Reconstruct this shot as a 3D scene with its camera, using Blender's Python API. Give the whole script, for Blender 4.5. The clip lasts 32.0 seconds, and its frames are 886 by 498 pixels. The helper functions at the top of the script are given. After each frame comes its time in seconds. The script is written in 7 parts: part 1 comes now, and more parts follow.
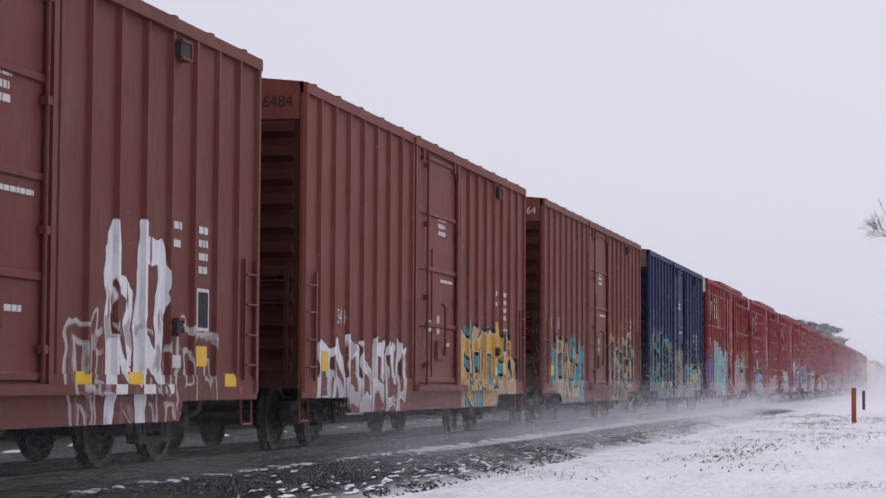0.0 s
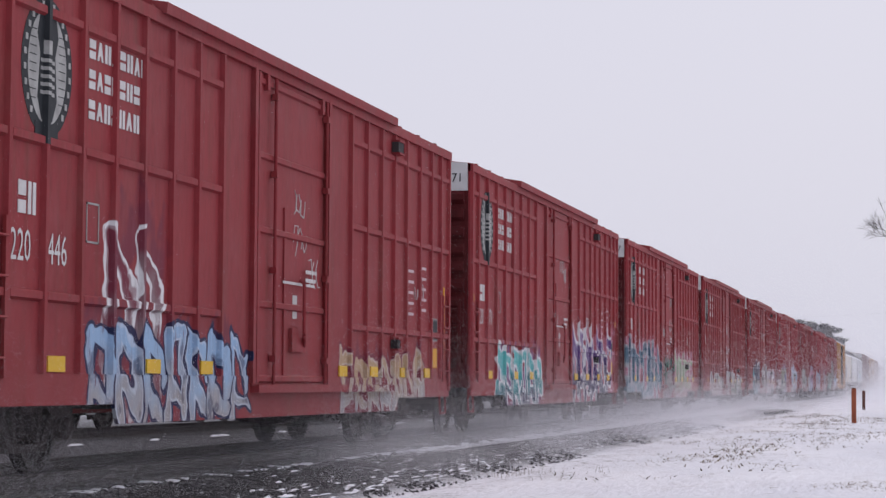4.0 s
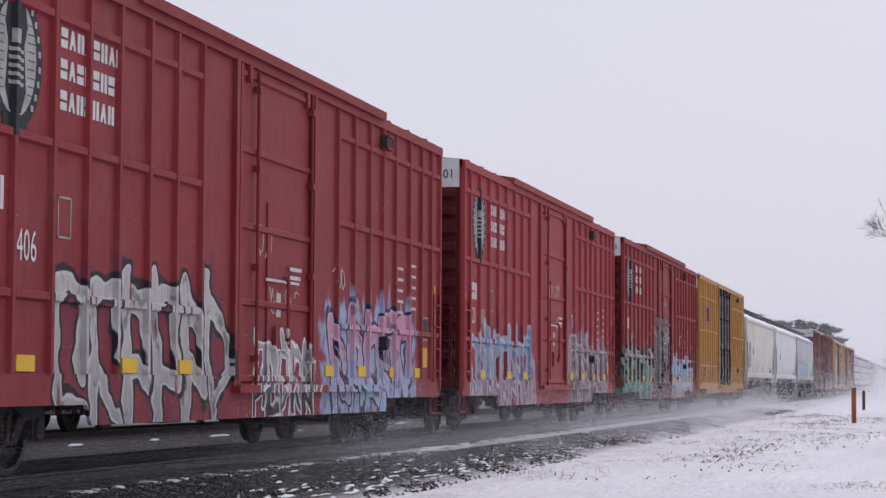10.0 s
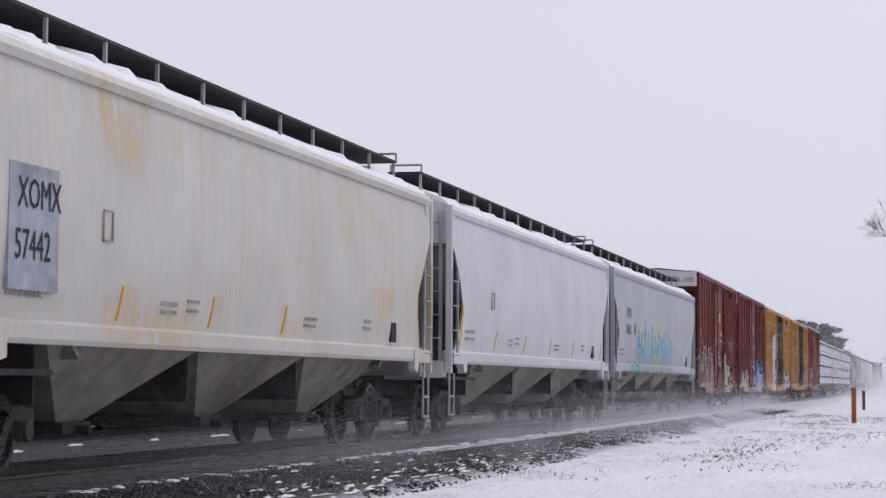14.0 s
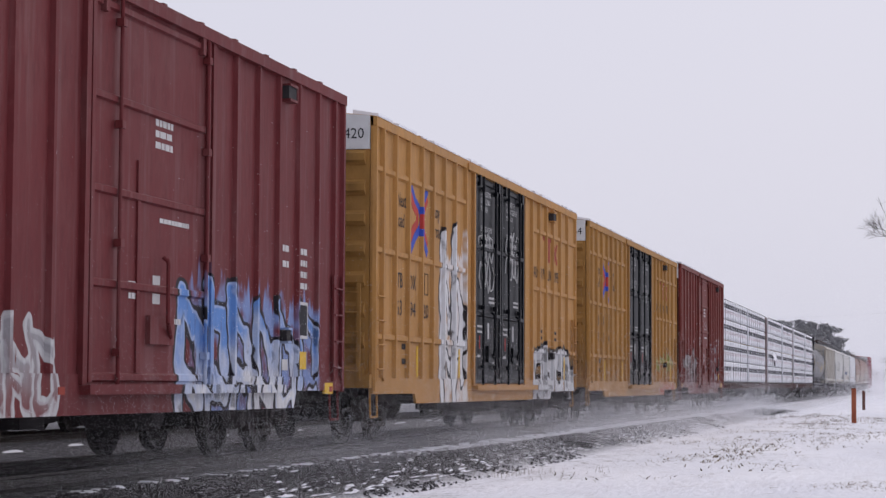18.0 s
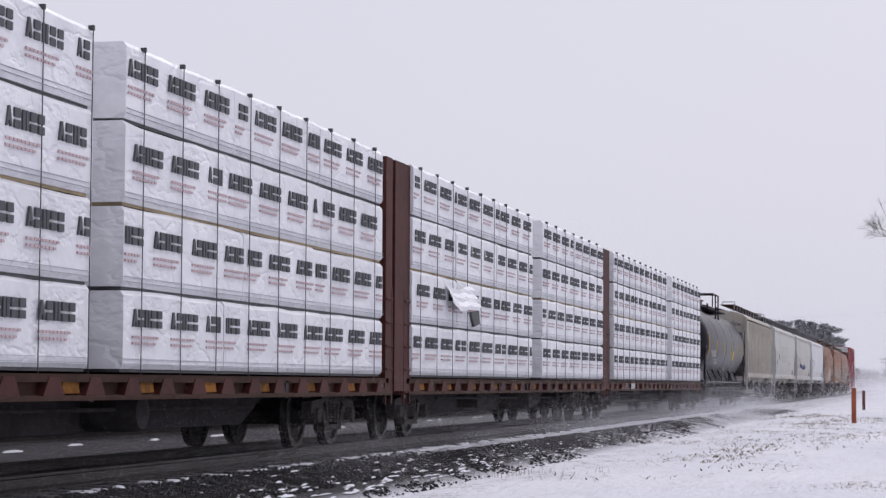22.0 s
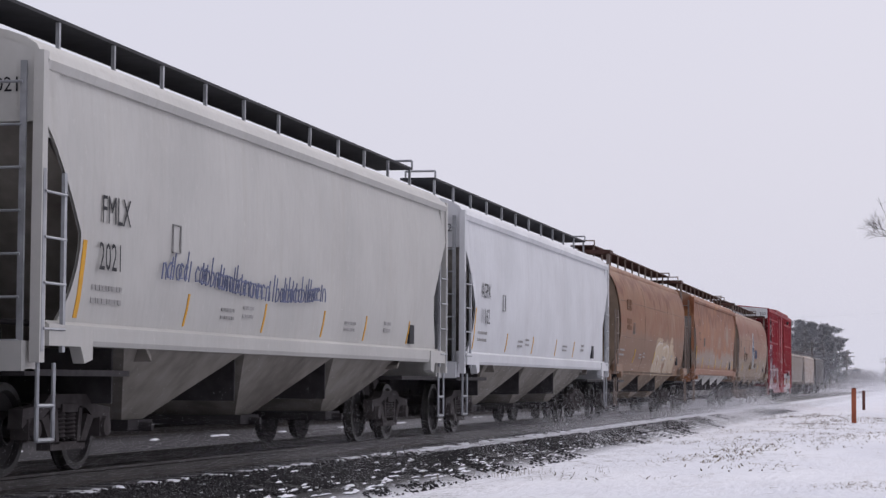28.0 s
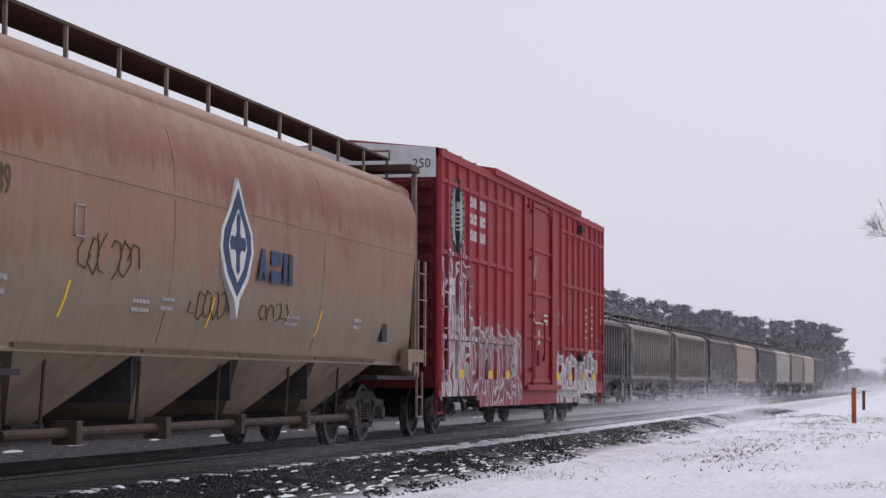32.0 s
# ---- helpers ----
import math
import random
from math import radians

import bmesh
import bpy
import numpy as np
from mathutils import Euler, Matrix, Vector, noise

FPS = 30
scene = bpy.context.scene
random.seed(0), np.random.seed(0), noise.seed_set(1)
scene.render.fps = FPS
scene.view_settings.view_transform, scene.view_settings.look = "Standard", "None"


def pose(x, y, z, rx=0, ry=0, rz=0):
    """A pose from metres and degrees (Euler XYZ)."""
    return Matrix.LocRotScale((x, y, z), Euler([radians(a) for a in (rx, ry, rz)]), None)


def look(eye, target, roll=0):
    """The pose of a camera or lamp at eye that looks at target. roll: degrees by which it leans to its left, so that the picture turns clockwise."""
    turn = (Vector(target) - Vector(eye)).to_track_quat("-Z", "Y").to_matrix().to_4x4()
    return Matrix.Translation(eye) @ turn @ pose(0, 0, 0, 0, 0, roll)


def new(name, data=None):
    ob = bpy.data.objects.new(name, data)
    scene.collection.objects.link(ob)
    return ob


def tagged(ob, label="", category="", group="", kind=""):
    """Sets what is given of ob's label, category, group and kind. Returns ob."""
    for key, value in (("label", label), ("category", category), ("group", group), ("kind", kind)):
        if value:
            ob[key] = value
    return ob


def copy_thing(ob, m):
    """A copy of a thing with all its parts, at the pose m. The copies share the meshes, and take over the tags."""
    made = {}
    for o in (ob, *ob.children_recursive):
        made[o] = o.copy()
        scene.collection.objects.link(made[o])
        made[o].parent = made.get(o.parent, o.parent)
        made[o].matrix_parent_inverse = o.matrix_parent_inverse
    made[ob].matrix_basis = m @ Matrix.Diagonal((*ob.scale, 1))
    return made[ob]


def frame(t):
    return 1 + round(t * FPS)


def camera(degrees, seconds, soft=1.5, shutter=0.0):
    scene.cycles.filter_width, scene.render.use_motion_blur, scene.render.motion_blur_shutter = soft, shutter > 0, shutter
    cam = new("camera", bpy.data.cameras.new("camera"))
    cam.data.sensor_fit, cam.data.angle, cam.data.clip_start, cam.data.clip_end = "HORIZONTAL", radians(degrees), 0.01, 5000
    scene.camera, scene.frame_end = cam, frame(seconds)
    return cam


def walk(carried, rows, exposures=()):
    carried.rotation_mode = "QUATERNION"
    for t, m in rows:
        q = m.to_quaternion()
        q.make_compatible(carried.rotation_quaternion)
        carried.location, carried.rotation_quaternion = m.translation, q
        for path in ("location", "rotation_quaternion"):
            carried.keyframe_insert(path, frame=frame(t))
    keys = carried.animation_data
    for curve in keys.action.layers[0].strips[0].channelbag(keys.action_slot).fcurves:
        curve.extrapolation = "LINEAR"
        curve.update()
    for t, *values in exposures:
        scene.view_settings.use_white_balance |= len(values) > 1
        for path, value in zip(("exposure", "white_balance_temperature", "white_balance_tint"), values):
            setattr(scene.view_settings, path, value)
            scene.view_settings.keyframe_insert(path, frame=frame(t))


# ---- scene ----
# ---- camera: on a tripod beside the line, rail top is z = 0 ----
EYE = Vector((0.0, 0.0, 0.93))
YAW, PITCH, LEAN = 0.2267, 0.0640, 0.292
AIM = EYE + Vector((-math.sin(YAW) * math.cos(PITCH), math.cos(YAW) * math.cos(PITCH), math.sin(PITCH)))
cam = camera(23.93, 32.0, soft=1.4)
walk(cam, [(0.0, look(EYE, AIM, LEAN)), (32.0, look(EYE, AIM, LEAN))])

# ---- light: a bright overcast winter sky ----
world = bpy.data.worlds.new("overcast")
scene.world = world
world.use_nodes = True
wn, wl = world.node_tree.nodes, world.node_tree.links
sky = wn.new("ShaderNodeTexSky")
sky.sky_type, sky.sun_disc = "NISHITA", False
sky.sun_elevation, sky.sun_rotation = radians(42), radians(16)
sky.dust_density, sky.air_density = 6.0, 1.0
cloud = wn.new("ShaderNodeMix")
cloud.data_type = "RGBA"
cloud.inputs[0].default_value = 0.993
cloud.inputs[7].default_value = (0.662, 0.658, 0.766, 1)
wl.new(sky.outputs[0], cloud.inputs[6])
wl.new(cloud.outputs[2], wn["Background"].inputs[0])
wn["Background"].inputs[1].default_value = 1.0
sun = new("sun", bpy.data.lights.new("sun", "SUN"))
sun.data.energy, sun.data.angle, sun.data.color = 1.4, radians(50), (1.0, 0.955, 1.0)
sun.matrix_world = look((18, 62, 58), (0, 0, 0))
scene.view_settings.exposure = 0.0

# ---- how far the train has run, in metres, at t seconds ----
RUN = [316.471, -4.359, 0.046, 0.279, -0.224, -0.418, 0.258]


def run(t):
    x = (t - 16) / 16
    return float(np.polynomial.legendre.legval(x, [0, *RUN])) - RUN0


RUN0 = float(np.polynomial.legendre.legval(-1.0, [0, *RUN]))
XC = -9.52      # centre line of the track
XS = -16.6      # centre line of the siding
HALF = 1.60     # half the width of a wagon

# ---- materials ----


def nodes_of(name):
    m = bpy.data.materials.new(name)
    m.use_nodes = True
    nt = m.node_tree
    return m, nt, nt.nodes["Principled BSDF"]


def nd(nt, kind, ins=(), **props):
    n = nt.nodes.new(kind)
    for key, value in props.items():
        setattr_plain(n, key, value)
    for i, v in dict(ins).items():
        if isinstance(v, bpy.types.NodeSocket):
            nt.links.new(v, n.inputs[i])
        else:
            n.inputs[i].default_value = v
    return n


def setattr_plain(n, key, value):
    if key == "operation":
        n.operation = value
    elif key == "data_type":
        n.data_type = value
    elif key == "blend_type":
        n.blend_type = value
    elif key == "feature":
        n.feature = value
    elif key == "voronoi_dimensions":
        n.voronoi_dimensions = value
    elif key == "noise_dimensions":
        n.noise_dimensions = value
    elif key == "use_clamp":
        n.use_clamp = value
    elif key == "node_tree":
        n.node_tree = value


def val(nt, op, a, b=0.0, c=0.0):
    return nd(nt, "ShaderNodeMath", {0: a, 1: b, 2: c}, operation=op).outputs[0]


def mixc(nt, fac, a, b, blend="MIX"):
    def c4(c):
        return c if isinstance(c, bpy.types.NodeSocket) else (*c[:3], 1)
    return nd(nt, "ShaderNodeMix", {0: fac, 6: c4(a), 7: c4(b)}, data_type="RGBA", blend_type=blend).outputs[2]


def ramp01(nt, x, lo, hi):
    return nd(nt, "ShaderNodeMapRange", {0: x, 1: lo, 2: hi, 3: 0.0, 4: 1.0}).outputs[0]


def noisef(nt, vec, scale, detail=3.0, rough=0.55):
    return nd(nt, "ShaderNodeTexNoise", {"Vector": vec, "Scale": scale, "Detail": detail, "Roughness": rough}).outputs[0]


def stretch(nt, vec, sx, sy, sz, add=(0, 0, 0)):
    v = nd(nt, "ShaderNodeVectorMath", {0: vec, 1: (sx, sy, sz)}, operation="MULTIPLY").outputs[0]
    return nd(nt, "ShaderNodeVectorMath", {0: v, 1: add}, operation="ADD").outputs[0]


def make_spray():
    """A node group: one sprayed piece of fat overlapping abstract strokes, in the wagon's own metres, laid over a base colour."""
    g = bpy.data.node_groups.new("spray_piece", "ShaderNodeTree")
    face = g.interface
    face.new_socket("Base", in_out="INPUT", socket_type="NodeSocketColor")
    for nm in ("Y0", "Y1", "Z1", "Seed", "Size"):
        face.new_socket(nm, in_out="INPUT", socket_type="NodeSocketFloat")
    for nm in ("FillA", "FillB", "Line", "Halo"):
        face.new_socket(nm, in_out="INPUT", socket_type="NodeSocketColor")
    face.new_socket("Color", in_out="OUTPUT", socket_type="NodeSocketColor")
    gi, go = g.nodes.new("NodeGroupInput"), g.nodes.new("NodeGroupOutput")
    i = {s.name: s for s in gi.outputs}
    co = g.nodes.new("ShaderNodeTexCoord").outputs["Object"]
    sep = nd(g, "ShaderNodeSeparateXYZ", {0: co})
    y, z = sep.outputs[1], sep.outputs[2]
    flat = nd(g, "ShaderNodeCombineXYZ", {0: y, 1: z, 2: i["Seed"]}).outputs[0]
    warp = nd(g, "ShaderNodeTexNoise", {"Vector": flat, "Scale": 2.3, "Detail": 1.5}).outputs[1]
    warp = nd(g, "ShaderNodeVectorMath", {0: warp, 1: (0.5, 0.5, 0.5)}, operation="SUBTRACT").outputs[0]
    warp = nd(g, "ShaderNodeVectorMath", {0: warp, 1: (0.42, 0.42, 0)}, operation="MULTIPLY").outputs[0]
    bent = nd(g, "ShaderNodeSeparateXYZ", {0: nd(g, "ShaderNodeVectorMath", {0: flat, 1: warp}, operation="ADD").outputs[0]})
    wide = val(g, "MULTIPLY", i["Size"], 0.95)
    tall = val(g, "SUBTRACT", i["Z1"], 0.72)
    v = val(g, "DIVIDE", val(g, "SUBTRACT", bent.outputs[1], 0.50), tall)
    aspect = nd(g, "ShaderNodeCombineXYZ", {0: 1.0, 1: val(g, "DIVIDE", tall, wide), 2: 1.0}).outputs[0]
    period = val(g, "MULTIPLY", wide, 2.15)
    edge = nd(g, "ShaderNodeTexNoise", {"Vector": flat, "Scale": 2.4, "Detail": 3.0}).outputs[0]
    mott = nd(g, "ShaderNodeTexNoise", {"Vector": flat, "Scale": 3.4, "Detail": 1.0}).outputs[0]
    # the cloud of colour behind the strokes, spiky at the top
    spike = nd(g, "ShaderNodeTexNoise", {"Vector": stretch(g, flat, 3.6, 0.5, 1), "Scale": 1.0, "Detail": 2.0}).outputs[0]
    top = val(g, "SUBTRACT", val(g, "SUBTRACT", i["Z1"], z), val(g, "MULTIPLY", val(g, "SUBTRACT", spike, 0.42), 1.9))
    side = val(g, "MINIMUM", val(g, "SUBTRACT", y, i["Y0"]), val(g, "SUBTRACT", i["Y1"], y))
    side = val(g, "SUBTRACT", side, val(g, "MULTIPLY", edge, 0.5))
    inside = val(g, "MINIMUM", top, side)
    worn = nd(g, "ShaderNodeTexNoise", {"Vector": stretch(g, flat, 9, 1.5, 1), "Scale": 1.0, "Detail": 3.0}).outputs[0]
    keep = ramp01(g, worn, 0.28, 0.36)
    cloud_f = val(g, "MULTIPLY", ramp01(g, inside, -0.03, 0.10), ramp01(g, mott, 0.30, 0.55))
    out = mixc(g, val(g, "MULTIPLY", cloud_f, 0.85), i["Base"], i["Halo"])
    for layer in (0, 1):
        q = val(g, "ADD", val(g, "DIVIDE", bent.outputs[0], period), val(g, "ADD", val(g, "MULTIPLY", i["Seed"], 7.3), 0.5 * layer))
        k = val(g, "FLOOR", q)
        u = val(g, "MULTIPLY", val(g, "SUBTRACT", val(g, "SUBTRACT", q, k), 0.5), 2.15)
        mid = val(g, "MULTIPLY", val(g, "SUBTRACT", val(g, "ADD", k, 0.5), val(g, "ADD", val(g, "MULTIPLY", i["Seed"], 7.3), 0.5 * layer)), period)
        there = val(g, "MULTIPLY", val(g, "GREATER_THAN", mid, val(g, "ADD", i["Y0"], val(g, "MULTIPLY", wide, 0.3))), val(g, "LESS_THAN", mid, val(g, "SUBTRACT", i["Y1"], val(g, "MULTIPLY", wide, 0.3))))
        r = nd(g, "ShaderNodeSeparateColor", {0: nd(g, "ShaderNodeTexWhiteNoise", {"Vector": nd(g, "ShaderNodeCombineXYZ", {0: k, 1: 3.0 + layer, 2: i["Seed"]}).outputs[0]}).outputs["Color"]}).outputs
        r2 = nd(g, "ShaderNodeSeparateColor", {0: nd(g, "ShaderNodeTexWhiteNoise", {"Vector": nd(g, "ShaderNodeCombineXYZ", {0: k, 1: 8.0 + layer, 2: i["Seed"]}).outputs[0]}).outputs["Color"]}).outputs
        lean = val(g, "MULTIPLY", val(g, "MULTIPLY", val(g, "SUBTRACT", r2[2], 0.5), 0.45), val(g, "SUBTRACT", v, 0.5))
        p = nd(g, "ShaderNodeCombineXYZ", {0: val(g, "ADD", u, lean), 1: v, 2: 0.0}).outputs[0]

        def at(xa, za):
            return nd(g, "ShaderNodeCombineXYZ", {0: xa, 1: za, 2: 0.0}).outputs[0]

        def lin(rr, a, b):
            return nd(g, "ShaderNodeMath", {0: rr, 1: b, 2: a}, operation="MULTIPLY_ADD").outputs[0]
        strokes = ((at(-0.36, 0.02), at(lin(r[0], -0.42, 0.14), lin(r[1], 0.88, 0.2))),
                   (at(-0.36, 0.90), at(0.40, lin(r[2], 0.50, 0.46))),
                   (at(-0.34, lin(r[0], 0.08, 0.5)), at(0.42, lin(r[1], 0.04, 0.34))),
                   (at(0.40, lin(r2[0], 0.0, 0.55)), at(lin(r2[1], 0.28, 0.16), lin(r[2], 0.55, 0.40))))
        d = None
        for a, b in strokes:
            pa = nd(g, "ShaderNodeVectorMath", {0: p, 1: a}, operation="SUBTRACT").outputs[0]
            ba = nd(g, "ShaderNodeVectorMath", {0: b, 1: a}, operation="SUBTRACT").outputs[0]
            t = val(g, "DIVIDE", nd(g, "ShaderNodeVectorMath", {0: pa, 1: ba}, operation="DOT_PRODUCT").outputs["Value"], nd(g, "ShaderNodeVectorMath", {0: ba, 1: ba}, operation="DOT_PRODUCT").outputs["Value"])
            t = nd(g, "ShaderNodeMath", {0: t, 1: 0.0}, operation="ADD", use_clamp=True).outputs[0]
            near = nd(g, "ShaderNodeVectorMath", {0: ba, "Scale": t}, operation="SCALE").outputs[0]
            gap = nd(g, "ShaderNodeVectorMath", {0: nd(g, "ShaderNodeVectorMath", {0: pa, 1: near}, operation="SUBTRACT").outputs[0], 1: aspect}, operation="MULTIPLY").outputs[0]
            ln = nd(g, "ShaderNodeVectorMath", {0: gap}, operation="LENGTH").outputs["Value"]
            d = ln if d is None else val(g, "MINIMUM", d, ln)
        d = val(g, "SUBTRACT", d, val(g, "ADD", 0.135, val(g, "MULTIPLY", r2[1], 0.09)))
        shade = val(g, "ADD", val(g, "MULTIPLY", v, 0.75), val(g, "ADD", val(g, "MULTIPLY", mott, 0.5), val(g, "MULTIPLY", r2[0], 0.25)))
        fill = mixc(g, ramp01(g, shade, 0.45, 0.95), i["FillB"], i["FillA"])
        fill = mixc(g, val(g, "MULTIPLY", ramp01(g, edge, 0.60, 0.64), 0.55), fill, i["Line"])
        rim = val(g, "MULTIPLY", ramp01(g, d, -0.085, -0.055), val(g, "MULTIPLY", val(g, "GREATER_THAN", r2[2], 0.35), 0.6))
        fill = mixc(g, rim, fill, mixc(g, 0.55, i["FillA"], (0.70, 0.70, 0.72)))
        ink = val(g, "MULTIPLY", val(g, "MULTIPLY", there, keep), ramp01(g, z, 0.40, 0.48))
        out = mixc(g, val(g, "MULTIPLY", ramp01(g, d, 0.060, 0.040), ink), out, i["Line"])
        out = mixc(g, val(g, "MULTIPLY", ramp01(g, d, -0.018, -0.034), ink), out, fill)
    g.links.new(out, go.inputs[0])
    return g


SPRAY = make_spray()


def car_paint(name, base, pieces=(), streak=(0.12, 0.06, 0.04), streak_amount=0.35, fade=(0.34, 0.28, 0.26), fade_amount=0.10, rough=0.55, patches=None, half=0.0, blotch=(), bands=()):
    """Weathered wagon paint: base colour, run-down stains, faded areas, then any spray pieces (y0, y1, z1, seed, size, a, b, line, halo)."""
    m, nt, bsdf = nodes_of(name)
    co = nt.nodes.new("ShaderNodeTexCoord").outputs["Object"]
    big = noisef(nt, co, 0.55, 3)
    col = mixc(nt, ramp01(nt, big, 0.3, 0.75), base, [c * 0.82 + min(0.01, c * 0.2) for c in base])
    runs = noisef(nt, stretch(nt, co, 1, 5.5, 0.35), 1.0, 4, 0.6)
    col = mixc(nt, val(nt, "MULTIPLY", ramp01(nt, runs, 0.52, 0.75), streak_amount), col, streak)
    if patches:
        area = noisef(nt, stretch(nt, co, 1, 0.5, 0.8, (3, 7, 1)), 1.0, 3)
        drips = noisef(nt, stretch(nt, co, 1, 6, 0.5, (1, 2, 3)), 1.0, 4, 0.6)
        f = val(nt, "MULTIPLY", ramp01(nt, area, patches[1], patches[1] + 0.18), ramp01(nt, drips, 0.36, 0.58))
        col = mixc(nt, f, col, patches[0])
    for i, (tint, lo) in enumerate(blotch):
        big2 = noisef(nt, stretch(nt, co, 1, 0.45, 0.75, (11 * i, 3 + 5 * i, 2)), 1.1, 5, 0.6)
        low2 = noisef(nt, stretch(nt, co, 1, 2.6, 0.30, (i, 5, 8)), 1.0, 4, 0.6)
        f = ramp01(nt, val(nt, "ADD", val(nt, "MULTIPLY", big2, 0.75), val(nt, "MULTIPLY", low2, 0.25)), lo, lo + 0.13)
        col = mixc(nt, val(nt, "MULTIPLY", f, 0.85), col, tint)
    for i, (tint, z0, z1, reach) in enumerate(bands):
        hz = nd(nt, "ShaderNodeSeparateXYZ", {0: co}).outputs[2]
        drip = noisef(nt, stretch(nt, co, 1, 3.2, 0.22, (i, 4 + 9 * i, 1)), 1.0, 4, 0.62)
        wide = noisef(nt, stretch(nt, co, 1, 0.5, 0.6, (7 * i, 2, 5)), 1.0, 3)
        lift = val(nt, "ADD", hz, val(nt, "MULTIPLY", val(nt, "SUBTRACT", val(nt, "ADD", val(nt, "MULTIPLY", drip, 0.6), val(nt, "MULTIPLY", wide, 0.4)), 0.5), reach))
        f = val(nt, "MULTIPLY", ramp01(nt, lift, z0, z0 + (0.16 if z1 > z0 else -0.16)), ramp01(nt, lift, z1, z1 - (0.25 if z1 > z0 else -0.25)))
        col = mixc(nt, val(nt, "MULTIPLY", f, val(nt, "ADD", 0.45, val(nt, "MULTIPLY", drip, 0.6))), col, tint)
    chalk = noisef(nt, stretch(nt, co, 1, 1.2, 1.0, (9, 1, 4)), 1.3, 5)
    col = mixc(nt, val(nt, "MULTIPLY", ramp01(nt, chalk, 0.5, 0.8), fade_amount), col, fade)
    for y0, y1, z1, seed, size, a, b, line, halo in pieces:
        g = nd(nt, "ShaderNodeGroup", {}, node_tree=SPRAY)
        nt.links.new(col, g.inputs["Base"])
        for key, v in (("Y0", y0 - half), ("Y1", y1 - half), ("Z1", z1), ("Seed", seed), ("Size", size)):
            g.inputs[key].default_value = v
        for key, v in (("FillA", a), ("FillB", b), ("Line", line), ("Halo", halo)):
            g.inputs[key].default_value = (*v, 1)
        col = g.outputs[0]
    dust = noisef(nt, stretch(nt, co, 1, 2.0, 0.6, (5, 5, 5)), 2.2, 5, 0.65)
    col = mixc(nt, val(nt, "MULTIPLY", ramp01(nt, dust, 0.50, 0.8), 0.10 if sum(base) > 0.1 else 0.03), col, (0.22, 0.19, 0.18))
    nt.links.new(col, bsdf.inputs["Base Color"])
    bsdf.inputs["Roughness"].default_value = rough
    bsdf.inputs["Specular IOR Level"].default_value = 0.08
    grit = noisef(nt, stretch(nt, co, 6, 14, 3.5, (2, 8, 6)), 1.0, 5, 0.7)
    col = mixc(nt, val(nt, "MULTIPLY", ramp01(nt, grit, 0.46, 0.72), 0.30 if sum(base) < 1.2 else 0.11), col, [c * 0.35 for c in base])
    fleck = noisef(nt, stretch(nt, co, 1, 1, 0.7, (4, 2, 9)), 9.0, 5, 0.7)
    col = mixc(nt, val(nt, "MULTIPLY", ramp01(nt, fleck, 0.60, 0.72), 0.22 if sum(base) > 0.1 else 0.06), col, [min(0.8, c * 1.25 + 0.06) for c in base])
    nt.links.new(col, bsdf.inputs["Base Color"])
    fine = noisef(nt, co, 18.0, 3)
    bump = nd(nt, "ShaderNodeBump", {"Strength": 0.25, "Distance": 0.02, "Height": val(nt, "ADD", noisef(nt, stretch(nt, co, 1, 1.2, 0.9), 1.6, 2), val(nt, "MULTIPLY", fine, 0.12))})
    nt.links.new(bump.outputs[0], bsdf.inputs["Normal"])
    return m


def plain(name, base, rough=0.6, metal=0.0, vary=0.25, scale=6.0, bump=0.2, other=None, spec=0.12):
    m, nt, bsdf = nodes_of(name)
    co = nt.nodes.new("ShaderNodeTexCoord").outputs["Object"]
    n1 = noisef(nt, co, scale, 4)
    n2 = noisef(nt, co, scale * 0.17, 2)
    dark = other or [c * (1 - vary * 1.6) for c in base]
    f = val(nt, "MULTIPLY", val(nt, "ADD", n1, n2), 0.5)
    nt.links.new(mixc(nt, ramp01(nt, f, 0.36, 0.64), dark, base), bsdf.inputs["Base Color"])
    bsdf.inputs["Roughness"].default_value = rough
    bsdf.inputs["Metallic"].default_value = metal
    bsdf.inputs["Specular IOR Level"].default_value = spec
    if bump:
        b = nd(nt, "ShaderNodeBump", {"Strength": bump, "Distance": 0.02, "Height": n1})
        nt.links.new(b.outputs[0], bsdf.inputs["Normal"])
    return m


WHITE = (0.72, 0.72, 0.74)
M_white = plain("white_lettering", (0.62, 0.61, 0.60), 0.7, vary=0.15)
M_black = plain("black_lettering", (0.035, 0.035, 0.04), 0.7)
M_grey_mark = plain("grey_stencil", (0.37, 0.36, 0.35), 0.7)
M_yellow_mark = plain("yellow_reflector", (0.72, 0.45, 0.04), 0.5, vary=0.1)
M_orange_mark = plain("orange_reflector", (0.62, 0.32, 0.03), 0.5, vary=0.1)
M_red_mark = plain("red_marking", (0.45, 0.05, 0.04), 0.6, vary=0.1)
M_blue_mark = plain("blue_marking", (0.04, 0.08, 0.42), 0.6, vary=0.1)
M_faded_red = plain("faded_red_marking", (0.36, 0.07, 0.05), 0.7, vary=0.2)
M_pink_mark = plain("pale_pink_print", (0.60, 0.47, 0.49), 0.7, vary=0.1)
M_under = plain("grimy_underframe", (0.058, 0.053, 0.055), 0.8, vary=0.3, other=(0.030, 0.027, 0.029))
M_truck = plain("rusty_cast_steel", (0.068, 0.060, 0.060), 0.8, vary=0.3, other=(0.034, 0.029, 0.029))
M_wheel = plain("wheel_steel", (0.050, 0.046, 0.047), 0.7, 0.2, vary=0.3)
